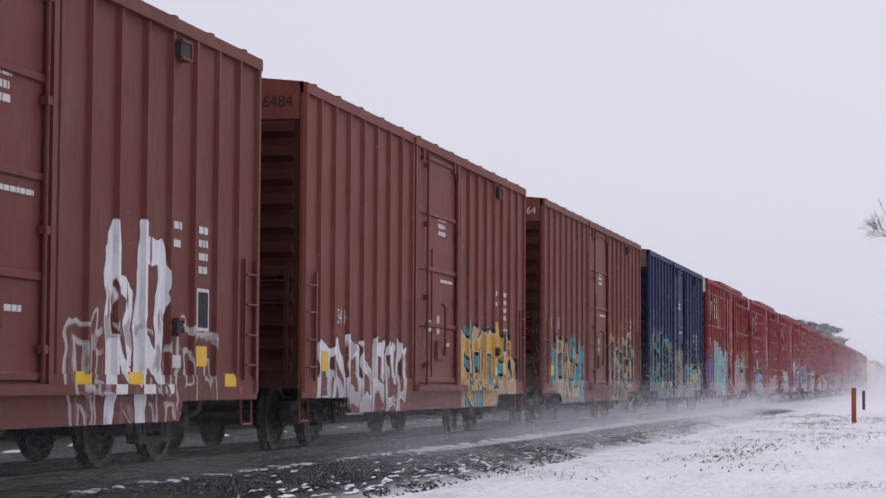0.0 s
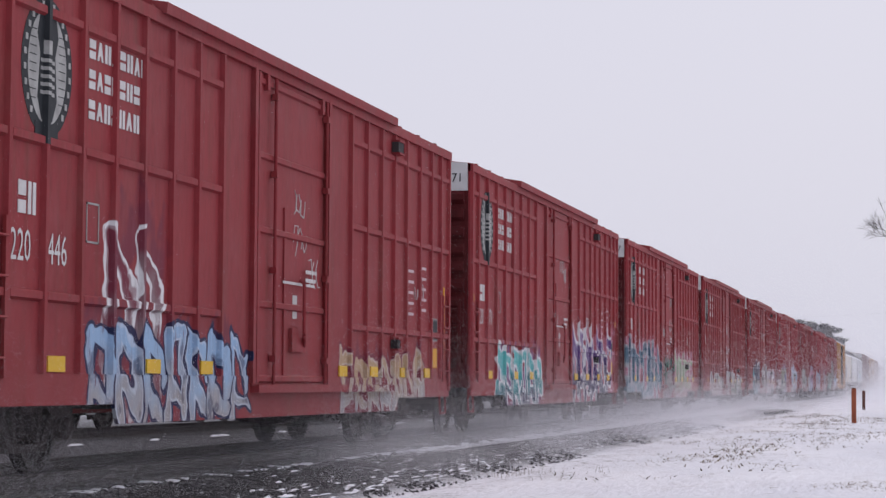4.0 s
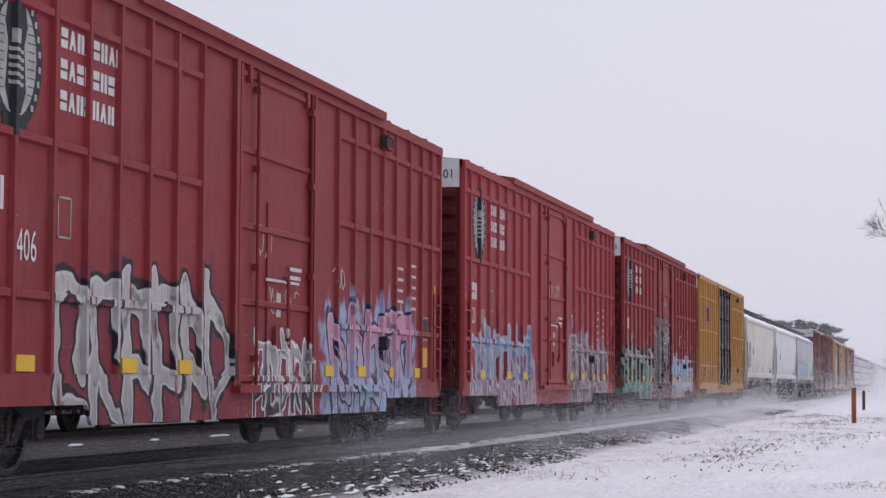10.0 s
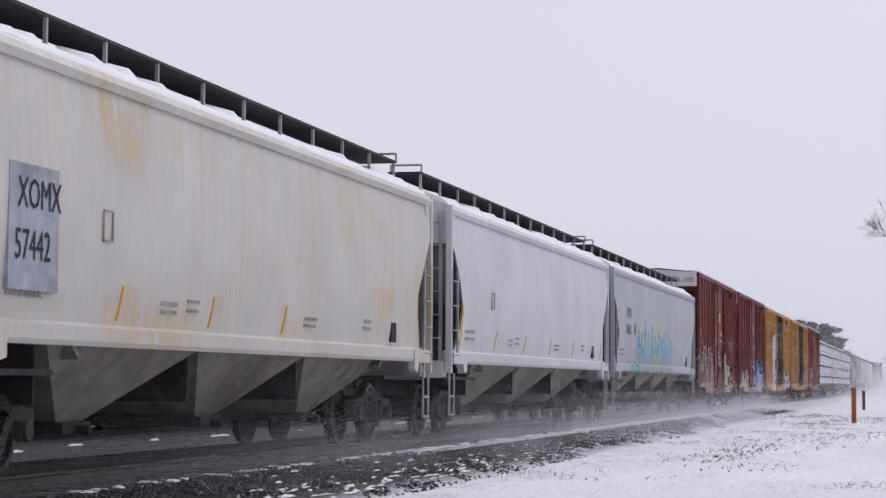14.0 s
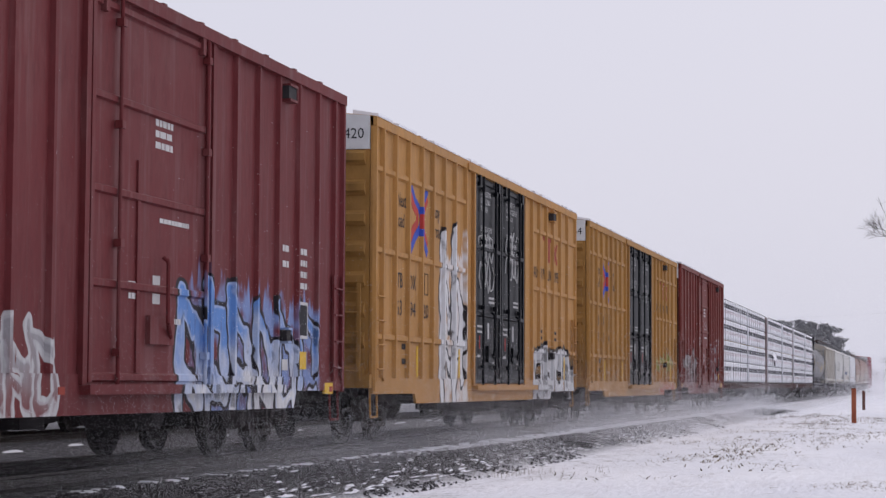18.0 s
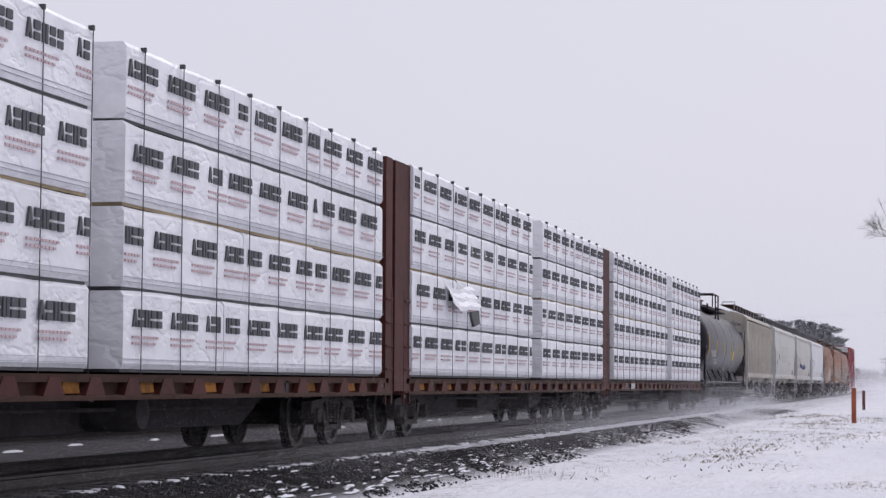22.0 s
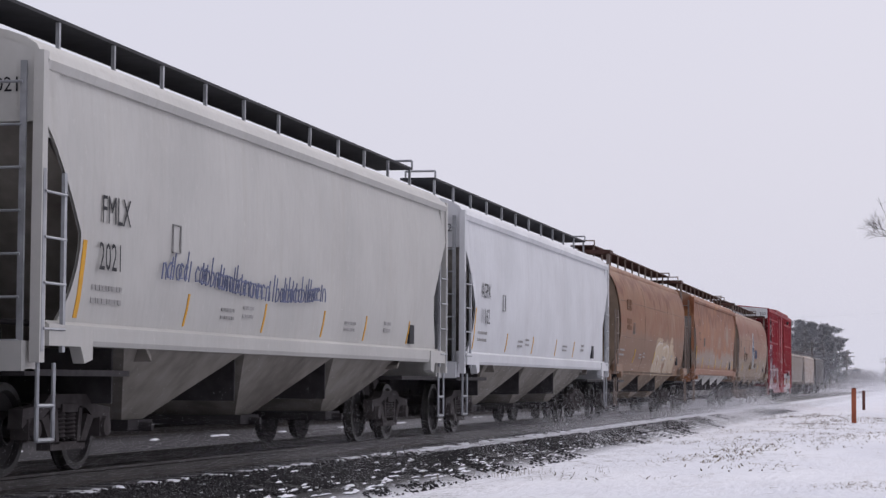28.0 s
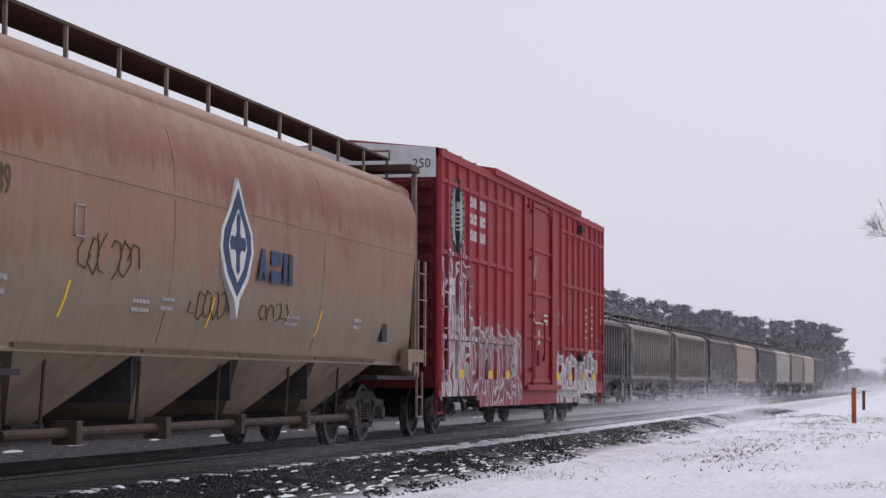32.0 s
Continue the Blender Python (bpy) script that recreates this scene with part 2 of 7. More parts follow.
M_tread = plain("bright_wheel_rim", (0.055, 0.052, 0.05), 0.45, 0.5, vary=0.2)
M_galv = plain("weathered_galvanised_steel", (0.42, 0.43, 0.45), 0.5, 0.4)
M_walk = plain("dark_steel_grating", (0.05, 0.05, 0.055), 0.7)
M_walk_rust = plain("rusty_steel_grating", (0.095, 0.052, 0.043), 0.75)
M_rail = plain("worn_rail_steel", (0.06, 0.053, 0.05), 0.45, 0.5, vary=0.3)
M_tie = plain("snow_dusted_timber", (0.13, 0.125, 0.13), 0.9, scale=9, other=(0.055, 0.050, 0.052))
M_roofsnow = plain("packed_snow", (0.80, 0.81, 0.85), 0.8, vary=0.06)

# ---- mesh helpers ----


class Shape:
    """A growing list of corners and faces for one mesh."""

    def __init__(self):
        self.v, self.f = [], []

    def box(self, x0, x1, y0, y1, z0, z1):
        n = len(self.v)
        self.v += [(x, y, z) for z in (z0, z1) for y in (y0, y1) for x in (x0, x1)]
        self.f += [(n, n + 2, n + 3, n + 1), (n + 4, n + 5, n + 7, n + 6), (n, n + 1, n + 5, n + 4), (n + 2, n + 6, n + 7, n + 3), (n, n + 4, n + 6, n + 2), (n + 1, n + 3, n + 7, n + 5)]
        return self

    def prism(self, profile, y0, y1, axis="y"):
        """Extrudes a closed outline: (x, z) along y, (y, z) along x, or (x, y) along z."""
        n, k = len(self.v), len(profile)
        for d in (y0, y1):
            for a, b in profile:
                self.v.append((a, d, b) if axis == "y" else (d, a, b) if axis == "x" else (a, b, d))
        self.f += [tuple(n + i for i in range(k)), tuple(n + k + i for i in reversed(range(k)))]
        self.f += [(n + i, n + k + i, n + k + (i + 1) % k, n + (i + 1) % k) for i in range(k)]
        return self

    def tube(self, a, b, r, sides=8, r2=None):
        a, b = Vector(a), Vector(b)
        d = (b - a).normalized()
        s = d.orthogonal().normalized()
        u = d.cross(s)
        n, r2 = len(self.v), r if r2 is None else r2
        for p, rr in ((a, r), (b, r2)):
            for i in range(sides):
                w = 2 * math.pi * i / sides
                self.v.append(tuple(p + rr * (math.cos(w) * s + math.sin(w) * u)))
        self.f += [tuple(n + i for i in reversed(range(sides))), tuple(n + sides + i for i in range(sides))]
        self.f += [(n + i, n + (i + 1) % sides, n + sides + (i + 1) % sides, n + sides + i) for i in range(sides)]
        return self

    def path(self, pts, r, sides=6):
        for a, b in zip(pts, pts[1:]):
            self.tube(a, b, r, sides)
        return self

    def loft(self, rings, close=False, cap=True):
        """Skins equal rings of points."""
        n, k = len(self.v), len(rings[0])
        for ring in rings:
            self.v += [tuple(p) for p in ring]
        for j in range(len(rings) - 1):
            for i in range(k if close else k - 1):
                a, b = n + j * k + i, n + j * k + (i + 1) % k
                self.f.append((a, b, b + k, a + k))
        if cap and close:
            self.f += [tuple(n + i for i in reversed(range(k))), tuple(n + (len(rings) - 1) * k + i for i in range(k))]
        return self

    def lathe_x(self, profile, sides=24, cy=0.0, cz=0.0):
        """Turns (radius, x) pairs about an axis along x."""
        rings = [[(x, cy + r * math.cos(2 * math.pi * i / sides), cz + r * math.sin(2 * math.pi * i / sides)) for i in range(sides)] for r, x in profile]
        return self.loft(rings, close=True)

    def mesh(self, name, mat, smooth=False):
        me = bpy.data.meshes.new(name)
        me.from_pydata(self.v, [], self.f)
        bm = bmesh.new()
        bm.from_mesh(me)
        bmesh.ops.recalc_face_normals(bm, faces=bm.faces)
        if smooth:
            for e in bm.edges:
                e.smooth = e.calc_face_angle(0.0) < 0.7
            for fc in bm.faces:
                fc.smooth = True
        bm.to_mesh(me)
        bm.free()
        me.materials.append(mat)
        return me


def part(name, shape, mat, parent, label="", smooth=False):
    me = shape if isinstance(shape, bpy.types.Mesh) else shape.mesh(name, mat, smooth)
    ob = new(name, me)
    ob.parent = parent
    return tagged(ob, label)


def thing(name, label, category, group="", at=(0, 0, 0)):
    ob = new(name)
    ob.location = at
    return tagged(ob, label, category, group)


def letters(text, size, mat, parent, y, z, x=1.54, squeeze=1.0, name="lettering", flip=1):
    """Writing on a wagon's flank that faces +x (flip 1), or on the end that faces -y (flip 0)."""
    cu = bpy.data.curves.new(name, "FONT")
    cu.body, cu.size, cu.resolution_u = text, size, 2
    cu.align_x = "LEFT" if flip else "RIGHT"
    tmp = bpy.data.objects.new(name, cu)
    scene.collection.objects.link(tmp)
    dg = bpy.context.evaluated_depsgraph_get()
    me = bpy.data.meshes.new_from_object(tmp.evaluated_get(dg))
    bpy.data.objects.remove(tmp)
    bpy.data.curves.remove(cu)
    if flip:
        me.transform(Matrix(((0, 0, 1, x), (squeeze, 0, 0, y), (0, 1, 0, z), (0, 0, 0, 1))))
    else:
        me.transform(Matrix(((squeeze, 0, 0, x), (0, 0, -1, y), (0, 1, 0, z), (0, 0, 0, 1))))
    me.materials.clear()
    me.materials.append(mat)
    ob = new(name, me)
    ob.parent = parent
    return ob


def scrawl(parent, mat, x, y0, y1, z0, z1, n, seed, r=0.010, label="unreadable white spray tag"):
    """A hand-sprayed tag that cannot be read: loops and strokes between y0 and y1."""
    sh, rnd = Shape(), random.Random(seed)
    w = (y1 - y0) / n
    for i in range(n):
        y = y0 + i * w
        ks = rnd.randint(4, 7)
        a0, turn = rnd.uniform(0, 6.28), rnd.choice((-1, 1)) * rnd.uniform(0.7, 1.5)
        pts = [(y + w * (0.5 + rnd.uniform(0.35, 0.75) * math.cos(a0 + turn * k)), (z0 + z1) / 2 + (z1 - z0) * rnd.uniform(0.28, 0.52) * math.sin(a0 + turn * k)) for k in range(ks)]
        sh.path([(x(z) if callable(x) else x, yy, z) for yy, z in pts], r, 4)
    return tagged(part("spray_tag", sh, mat, parent), label, kind="stuff")


def bars(parent, mat, rows, x=1.54, name="stencil"):
    """Writing too small to read: rows of (y, z, width, height) bars, broken into short runs."""
    sh, rnd = Shape(), random.Random(int(rows[0][0] * 100))
    for y, z, w, h in rows:
        p = y
        while p < y + w - 0.02:
            q = min(p + h * rnd.uniform(0.9, 2.6), y + w)
            xx = x if isinstance(x, float) else x(z)
            sh.box(xx - 0.004, xx, p, q, z, z + h)
            p = q + h * 0.35
    return tagged(part(name, sh, mat, parent), kind="stuff")

# ---- running gear shared by all wagons ----
R_WHEEL = 0.457


def wheel_mesh():
    sh = Shape()
    for s in (-1, 1):
        sh.lathe_x([(0.10, s * 0.66), (0.13, s * 0.83), (0.16, s * 0.84), (0.18, s * 0.755), (0.36, s * 0.745), (0.385, s * 0.80), (0.425, s * 0.80), (R_WHEEL, s * 0.795), (R_WHEEL + 0.003, s * 0.72), (R_WHEEL + 0.025, s * 0.695), (R_WHEEL + 0.02, s * 0.67), (0.38, s * 0.67), (0.34, s * 0.70), (0.17, s * 0.68)], 28)
    sh.lathe_x([(0.0, -1.0), (0.075, -1.0), (0.09, -0.6), (0.085, 0.6), (0.075, 1.0), (0.0, 1.0)], 12)
    me = sh.mesh("wheelset", M_wheel, True)
    me.materials.append(M_tread)
    for f in me.polygons:
        c = f.center
        f.material_index = int(abs(c.x) > 0.71 and 0.40 < math.hypot(c.y, c.z) < 0.46)
    return me


def frame_mesh(s):
    """A cast side frame with its two windows and pedestal jaws."""
    x0, x1 = (0.93, 1.08) if s > 0 else (-1.08, -0.93)
    sh = Shape()
    sh.prism([(-1.12, 0.47), (-1.10, 0.66), (-0.62, 0.70), (-0.45, 0.80), (0.45, 0.80), (0.62, 0.70), (1.10, 0.66), (1.12, 0.47), (0.95, 0.55), (0.66, 0.55), (0.44, 0.66), (-0.44, 0.66), (-0.66, 0.55), (-0.95, 0.55)], x0, x1, "x")
    for d in (-1, 1):
        sh.prism([(d * 0.66, 0.56), (d * 0.44, 0.30), (d * 0.30, 0.30), (d * 0.50, 0.60)], x0, x1, "x")
        sh.prism([(d * 0.30, 0.30), (d * 0.36, 0.68), (d * 0.28, 0.68), (d * 0.22, 0.30)], x0, x1, "x")
        sh.box(x0 - 0.02, x1 + 0.02, d * 0.89 - 0.12, d * 0.89 + 0.12, 0.36, 0.56)
        sh.lathe_x([(0.0, x1 + 0.07 * s if s > 0 else x0 - 0.07), (0.10, x1 + 0.06 if s > 0 else x0 - 0.06), (0.115, x1 if s > 0 else x0)], 12, d * 0.89, 0.457)
    sh.box(x0, x1, -0.44, 0.44, 0.24, 0.32)
    return sh.mesh("side_frame", M_truck)


def spring_mesh(s):
    """One coil spring, wound as a helix."""
    sh, rings = Shape(), []
    for i in range(57):
        w = i * 2 * math.pi / 8
        c = Vector((s + 0.085 * math.cos(w), 0.085 * math.sin(w), 0.335 + 0.30 * i / 56))
        out = Vector((math.cos(w), math.sin(w), 0))
        rings.append([c + 0.019 * (math.cos(k * math.pi / 2) * out + math.sin(k * math.pi / 2) * Vector((0, 0, 1))) for k in range(4)])
    return sh.loft(rings, close=True).mesh("spring", M_truck, True)


def bolster_mesh():
    sh = Shape()
    sh.box(-1.10, 1.10, -0.20, 0.20, 0.62, 0.70)
    sh.prism([(-0.9, 0.45), (-1.05, 0.70), (1.05, 0.70), (0.9, 0.45)], -0.18, 0.18)
    sh.box(-0.2, 0.2, -0.2, 0.2, 0.70, 0.80)
    for d in (-0.42, 0.42):
        sh.box(-0.80, 0.80, d - 0.05, d + 0.05, 0.32, 0.44)
    return sh.mesh("truck", M_truck)


ME_WHEEL, ME_FRAME, ME_SPRING, ME_BOLSTER = wheel_mesh(), {s: frame_mesh(s) for s in (-1, 1)}, {s: spring_mesh(s) for s in (-1, 1)}, bolster_mesh()
WHEELSETS = {1: [], -1: []}


def add_truck(car, y):
    tr = part("truck", ME_BOLSTER, None, car)
    tr.location = (0, y, 0)
    for s in (-1, 1):
        part("side_frame", ME_FRAME[s], None, tr)
        for d in (-0.13, 0.13):
            part("spring", ME_SPRING[s], None, tr).location = (0, d, 0)
    for d in (-1, 1):
        ws = part("wheelset", ME_WHEEL, None, tr, "steel wheelset with shiny worn treads")
        ws.location = (0, d * 0.89, R_WHEEL)
        ws.data = ME_WHEEL
        WHEELSETS[d].append(ws)


def coupler(car, L):
    for s in (-1, 1):
        sh = Shape()
        e = s * L / 2
        sh.box(-0.09, 0.09, min(e - s * 0.3, e + s * 0.52), max(e - s * 0.3, e + s * 0.52), 0.72, 0.94)
        sh.prism([(-0.2, e + s * 0.50), (0.16, e + s * 0.50), (0.2, e + s * 0.70), (0.02, e + s * 0.76), (-0.02, e + s * 0.60), (-0.2, e + s * 0.72)], 0.66, 1.0, "z")
        sh.path([(0.25, e + s * 0.1, 0.85), (0.32, e + s * 0.5, 0.55), (0.2, e + s * 0.72, 0.45)], 0.03)
        part("coupler", sh, M_truck, car)


def under_gear(car, L, low=0.42, tanks=True):
    sh = Shape()
    sh.box(-0.2, 0.2, -L / 2 + 0.3, L / 2 - 0.3, 0.62, 1.0)
    for y in np.linspace(-L * 0.27, L * 0.27, 5):
        sh.box(-1.45, 1.45, y - 0.06, y + 0.06, 0.72, 0.95)
    part("centre_sill", sh, M_under, car)
    if tanks:
        sh = Shape()
        sh.lathe_x([(0.0, 0.25), (0.2, 0.3), (0.23, 0.4), (0.23, 1.05), (0.2, 1.15), (0.0, 1.2)], 14, L * 0.09, 0.60)
        part("air_reservoir", sh, M_under, car, smooth=True)
        sh = Shape()
        sh.box(0.5, 0.9, -L * 0.10 - 0.3, -L * 0.10 + 0.3, 0.45, 0.8)
        sh.tube((0.7, -L * 0.1 + 0.3, 0.62), (0.7, -L * 0.1 + 0.9, 0.62), 0.13, 10)
        part("brake_valve", sh, M_under, car)
        sh = Shape()
        sh.path([(0.9, -L * 0.28, 0.66), (0.9, L * 0.28, 0.60)], 0.025)
        sh.path([(-0.9, -L * 0.28, 0.66), (-0.9, L * 0.28, 0.60)], 0.025)
        part("brake_rod", sh, M_under, car)


def ladder(car, mat, x, y0, y1, z0, z1, n, name="ladder"):
    """Rungs and stiles in a plane of constant x, or of constant y when y0 equals y1 (then x is a pair)."""
    sh = Shape()
    if y0 != y1:
        for y in (y0, y1):
            sh.box(x, x + 0.035, y - 0.03, y + 0.03, z0, z1)
        lad = part(name, sh, mat, car)
        for i in range(n):
            z = z0 + (z1 - z0) * (i + 0.5) / n
            part("rung", Shape().tube((x + 0.042, y0, z), (x + 0.042, y1, z), 0.014, 6), mat, lad)
        return lad
    else:
        for xx in x:
            sh.box(xx - 0.03, xx + 0.03, y0 - 0.03, y0, z0, z1)
        for i in range(n):
            z = z0 + (z1 - z0) * (i + 0.5) / n
            sh.tube((x[0], y0 - 0.05, z), (x[1], y0 - 0.05, z), 0.014, 6)
    return part(name, sh, mat, car)


def rib_shape(y, z0, z1, x=1.55, d=0.05, w=0.06, s=1):
    """A hat-section post on the flank."""
    return Shape().prism([(s * x, y - w), (s * (x + d), y - w * 0.55), (s * (x + d), y + w * 0.55), (s * x, y + w)], z0, z1, "z")


def step_irons(car, mat, L):
    for e in (-L / 2 + 0.25, L / 2 - 0.25):
        sh = Shape()
        sh.path([(1.5, e - 0.2, 1.0), (1.52, e - 0.2, 0.42), (1.52, e + 0.2, 0.42), (1.5, e + 0.2, 1.0)], 0.018)
        part("stirrup_step", sh, mat, car)


def end_wall(car, L, mat, top=4.9, x=1.5, ribs=11, cap=None, number=None, num_mat=None):
    """Corrugated ends: horizontal pressed ribs, with a plain headboard at the top."""
    for s in (-1, 1):
        e = s * L / 2
        sh = Shape()
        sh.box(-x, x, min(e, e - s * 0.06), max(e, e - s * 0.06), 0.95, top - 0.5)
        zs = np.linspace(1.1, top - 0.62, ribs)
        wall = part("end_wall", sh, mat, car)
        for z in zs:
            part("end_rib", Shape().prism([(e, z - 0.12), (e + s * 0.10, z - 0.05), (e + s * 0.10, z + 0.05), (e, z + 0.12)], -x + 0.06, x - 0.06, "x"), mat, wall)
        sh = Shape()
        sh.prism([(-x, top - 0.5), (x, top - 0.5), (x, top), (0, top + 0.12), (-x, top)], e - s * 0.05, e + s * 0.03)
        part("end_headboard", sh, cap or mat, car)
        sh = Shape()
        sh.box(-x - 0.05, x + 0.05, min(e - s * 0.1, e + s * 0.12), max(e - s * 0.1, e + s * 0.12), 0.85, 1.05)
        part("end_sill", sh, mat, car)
        ladder(car, mat, (0.95, 1.38) if s < 0 else (0.95, 1.38), e + s * 0.12 if s > 0 else e - 0.12, e + s * 0.12 if s > 0 else e - 0.12, 0.95, 2.4, 5, "end_ladder")
    if number:
        letters(number, 0.225, num_mat or M_black, car, -L / 2 - 0.036, top - 0.34, x=1.42, squeeze=0.95, name="end_number", flip=0)


def roof(car, L, mat, top=4.9, x=1.55, snow=False):
    sh = Shape()
    sh.prism([(-x, top), (0, top + 0.16), (x, top), (x, top - 0.06), (0, top + 0.08), (-x, top - 0.06)], -L / 2, L / 2)
    for y in np.arange(-L / 2 + 0.6, L / 2, 1.2):
        sh.prism([(-x, top), (0, top + 0.16), (x, top), (x, top + 0.04), (0, top + 0.20), (-x, top + 0.04)], y - 0.05, y + 0.05)
    part("roof", sh, mat, car)
    for s in (-1, 1):
        part("top_chord", Shape().box(s * 1.50 if s > 0 else -1.605, 1.605 if s > 0 else -1.50, -L / 2, L / 2, top - 0.15, top - 0.01), mat, car)
    if snow:
        sh = Shape()
        rnd = random.Random(5)
        y = -L / 2 + 0.1
        while y < L / 2 - 0.4:
            w = rnd.uniform(0.3, 1.2)
            h = rnd.uniform(0.015, 0.05)
            sh.prism([(1.2, top + 0.05), (1.6, top + 0.0), (1.6, top + h), (1.2, top + 0.07 + h)], y, min(y + w, L / 2))
            y += w + rnd.uniform(0, 0.5)
        tagged(part("roof_snow", sh, M_roofsnow, car), kind="stuff")


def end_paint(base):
    """Wagon ends: the base colour at 0.45, run with near-black streaks."""
    return car_paint("dark_streaked_end_paint", [c * 0.45 for c in base], [], streak=(0.012, 0.010, 0.010), streak_amount=0.7, fade=(0.05, 0.04, 0.035), fade_amount=0.3)


def boxcar(label, y_near, y_far, mats, ribs, belts=(), door=(0, 0), doors=1, sill=(0.70, 0.50), step=(3.2, 3.2), number=None, end_cap=None, group="boxcars", overhang=None, vent=True, snow=False, roofmat=None, top=4.9, door_mat=None, num_mat=None, end_ribs=11, rib_w=0.06, rib_d=0.05, header=True, endm=None):
    """A boxcar. Places along it are metres from the end that leads."""
    L = y_far - y_near
    mat = mats
    car = thing("boxcar", label, "boxcar", group)
    car["mid"] = (y_near + y_far) / 2
    h = -L / 2
    # flanks
    d0, d1 = door
    for s in (-1, 1):
        sh = Shape()
        a, b = (1.51, 1.55) if s > 0 else (-1.55, -1.51)
        sh.box(a, b, h, L / 2, 0.95, top - 0.02)
        part("side_panel", sh, mat, car)
        sh = Shape()
        sh.prism([(h, sill[0]), (h + step[0], sill[0]), (h + step[0] + 0.12, sill[1]), (L / 2 - step[1] - 0.12, sill[1]), (L / 2 - step[1], sill[0]), (L / 2, sill[0]), (L / 2, 1.0), (h, 1.0)], a + 0.02 * s, b + 0.02 * s, "x")
        part("side_sill", sh, mat, car)
    far = Shape()
    for r in ribs:
        y = h + r
        part("rib", rib_shape(y, 1.0, top - 0.12, w=rib_w, d=rib_d), mat, car)
        q = rib_shape(y, 1.0, top - 0.12, s=-1)
        n = len(far.v)
        far.v += q.v
        far.f += [tuple(i + n for i in f) for f in q.f]
    tagged(part("far_flank_ribs", far, mat, car), kind="stuff")
    for e in (h + 0.07, L / 2 - 0.07):
        for s in (-1, 1):
            part("corner_post", rib_shape(e, 0.8, top - 0.02, w=0.07, s=s), mat, car)
    stops = [0, *ribs, L]
    for z in belts:
        for a, b in zip(stops, stops[1:]):
            if d0 - 0.05 <= (a + b) / 2 <= d1 + 0.05:
                continue
            part("belt_rail", Shape().prism([(1.55, z - 0.06), (1.592, z - 0.035), (1.592, z + 0.035), (1.55, z + 0.05)], h + a + 0.06, h + b - 0.06), mat, car)
    # doors
    dm = door_mat or mat
    w = (d1 - d0) / doors
    for i in range(doors):
        a, b = h + d0 + i * w + 0.04, h + d0 + (i + 1) * w - 0.04
        z0, z1 = 0.92, top - 0.16
        dr = part("door", Shape().box(1.552, 1.568, a, b, z0, z1), dm, car)
        for y in (a, b - 0.09):
            part("door_stile", Shape().box(1.565, 1.60, y, y + 0.09, z0, z1), dm, dr)
        nb = 5 if doors == 1 else 4
        for z in np.linspace(z0 + 0.05, z1 - 0.1, nb):
            part("door_rail", Shape().prism([(1.565, z - 0.05), (1.60, z - 0.03), (1.60, z + 0.03), (1.565, z + 0.05)], a + 0.09, b - 0.09), dm, dr)
        if doors == 1:
            part("door_stile", Shape().box(1.565, 1.59, a + w * 0.36, a + w * 0.36 + 0.08, z0 + 0.1, top - 1.75), dm, dr)
        for fr in ((0.2, 0.96) if doors == 1 else (0.24, 0.72)):
            y = a + w * fr * (0.97)
            sh = Shape()
            sh.tube((1.625, y, z0 - 0.05), (1.625, y, z1 - 0.01), 0.022, 8)
            for z in (z0 + 0.3, z0 + 1.4, z0 + 2.6, z1 - 0.25):
                sh.box(1.58, 1.66, y - 0.05, y + 0.05, z - 0.04, z + 0.04)
            part("lock_rod", sh, dm, dr)
        sh = Shape()
        sh.path([(1.62, a + w * 0.55, 2.25), (1.68, a + w * 0.55, 2.2), (1.68, a + w * 0.55, 1.55), (1.62, a + w * 0.62, 1.4)], 0.025)
        sh.box(1.57, 1.62, a + w * 0.45, a + w * 0.65, 1.32, 1.62)
        part("door_handle", sh, dm, dr)
        part("door_card", Shape().box(1.566, 1.572, a + w * 0.5, a + w * 0.56, 1.75, 2.05), M_white, dr, "white paper card")
        for yy in (a + 0.25, b - 0.35):
            part("hanger", Shape().box(1.56, 1.63, yy, yy + 0.09, top - 0.36, top - 0.165), dm, dr)
    part("door_post", Shape().box(1.545, 1.61, h + d0 - 0.13, h + d0 - 0.02, 0.9, top - 0.1), mat, car)
    part("door_post", Shape().box(1.545, 1.61, h + d1 + 0.02, h + d1 + 0.13, 0.9, top - 0.1), mat, car)
    t0, t1 = overhang or (d0 - 0.3, min(d1 + 3.3, L - 1.0))
    part("door_track", Shape().prism([(1.5, 0.80), (1.68, 0.80), (1.68, 0.90), (1.62, 0.88), (1.5, 0.88)], h + d0 - 0.1, h + t1), mat, car)
    hat = [(1.5, top - 0.02), (1.66, top - 0.04), (1.67, top + 0.08), (1.3, top + 0.14)] if header else [(1.5, top - 0.17), (1.635, top - 0.17), (1.64, top - 0.06), (1.5, top - 0.03)]
    part("door_header", Shape().prism(hat, h + t0, h + t1), roofmat or mat, car)
    if vent:
        for dz, dl, zz in ((0.22, 0.35, top - 0.46), (0.20, 0.20, 1.42)):
            y = h + t1 + 0.05
            stop = part("door_stop", Shape().box(1.55, 1.68, y + 0.02, y + dl, zz, zz + 0.03).box(1.55, 1.68, y + 0.02, y + dl, zz + dz - 0.03, zz + dz).box(1.55, 1.68, y + dl - 0.03, y + dl, zz + 0.03, zz + dz - 0.03), mat, car)
            # dark block added inside the bracket for the shade of its hollow
            part("hollow_fill", Shape().box(1.555, 1.665, y, y + dl - 0.03, zz + 0.03, zz + dz - 0.03), M_under, stop, "dark fill for the bracket's shaded hollow")
    roof(car, L, roofmat or mat, top, snow=snow)
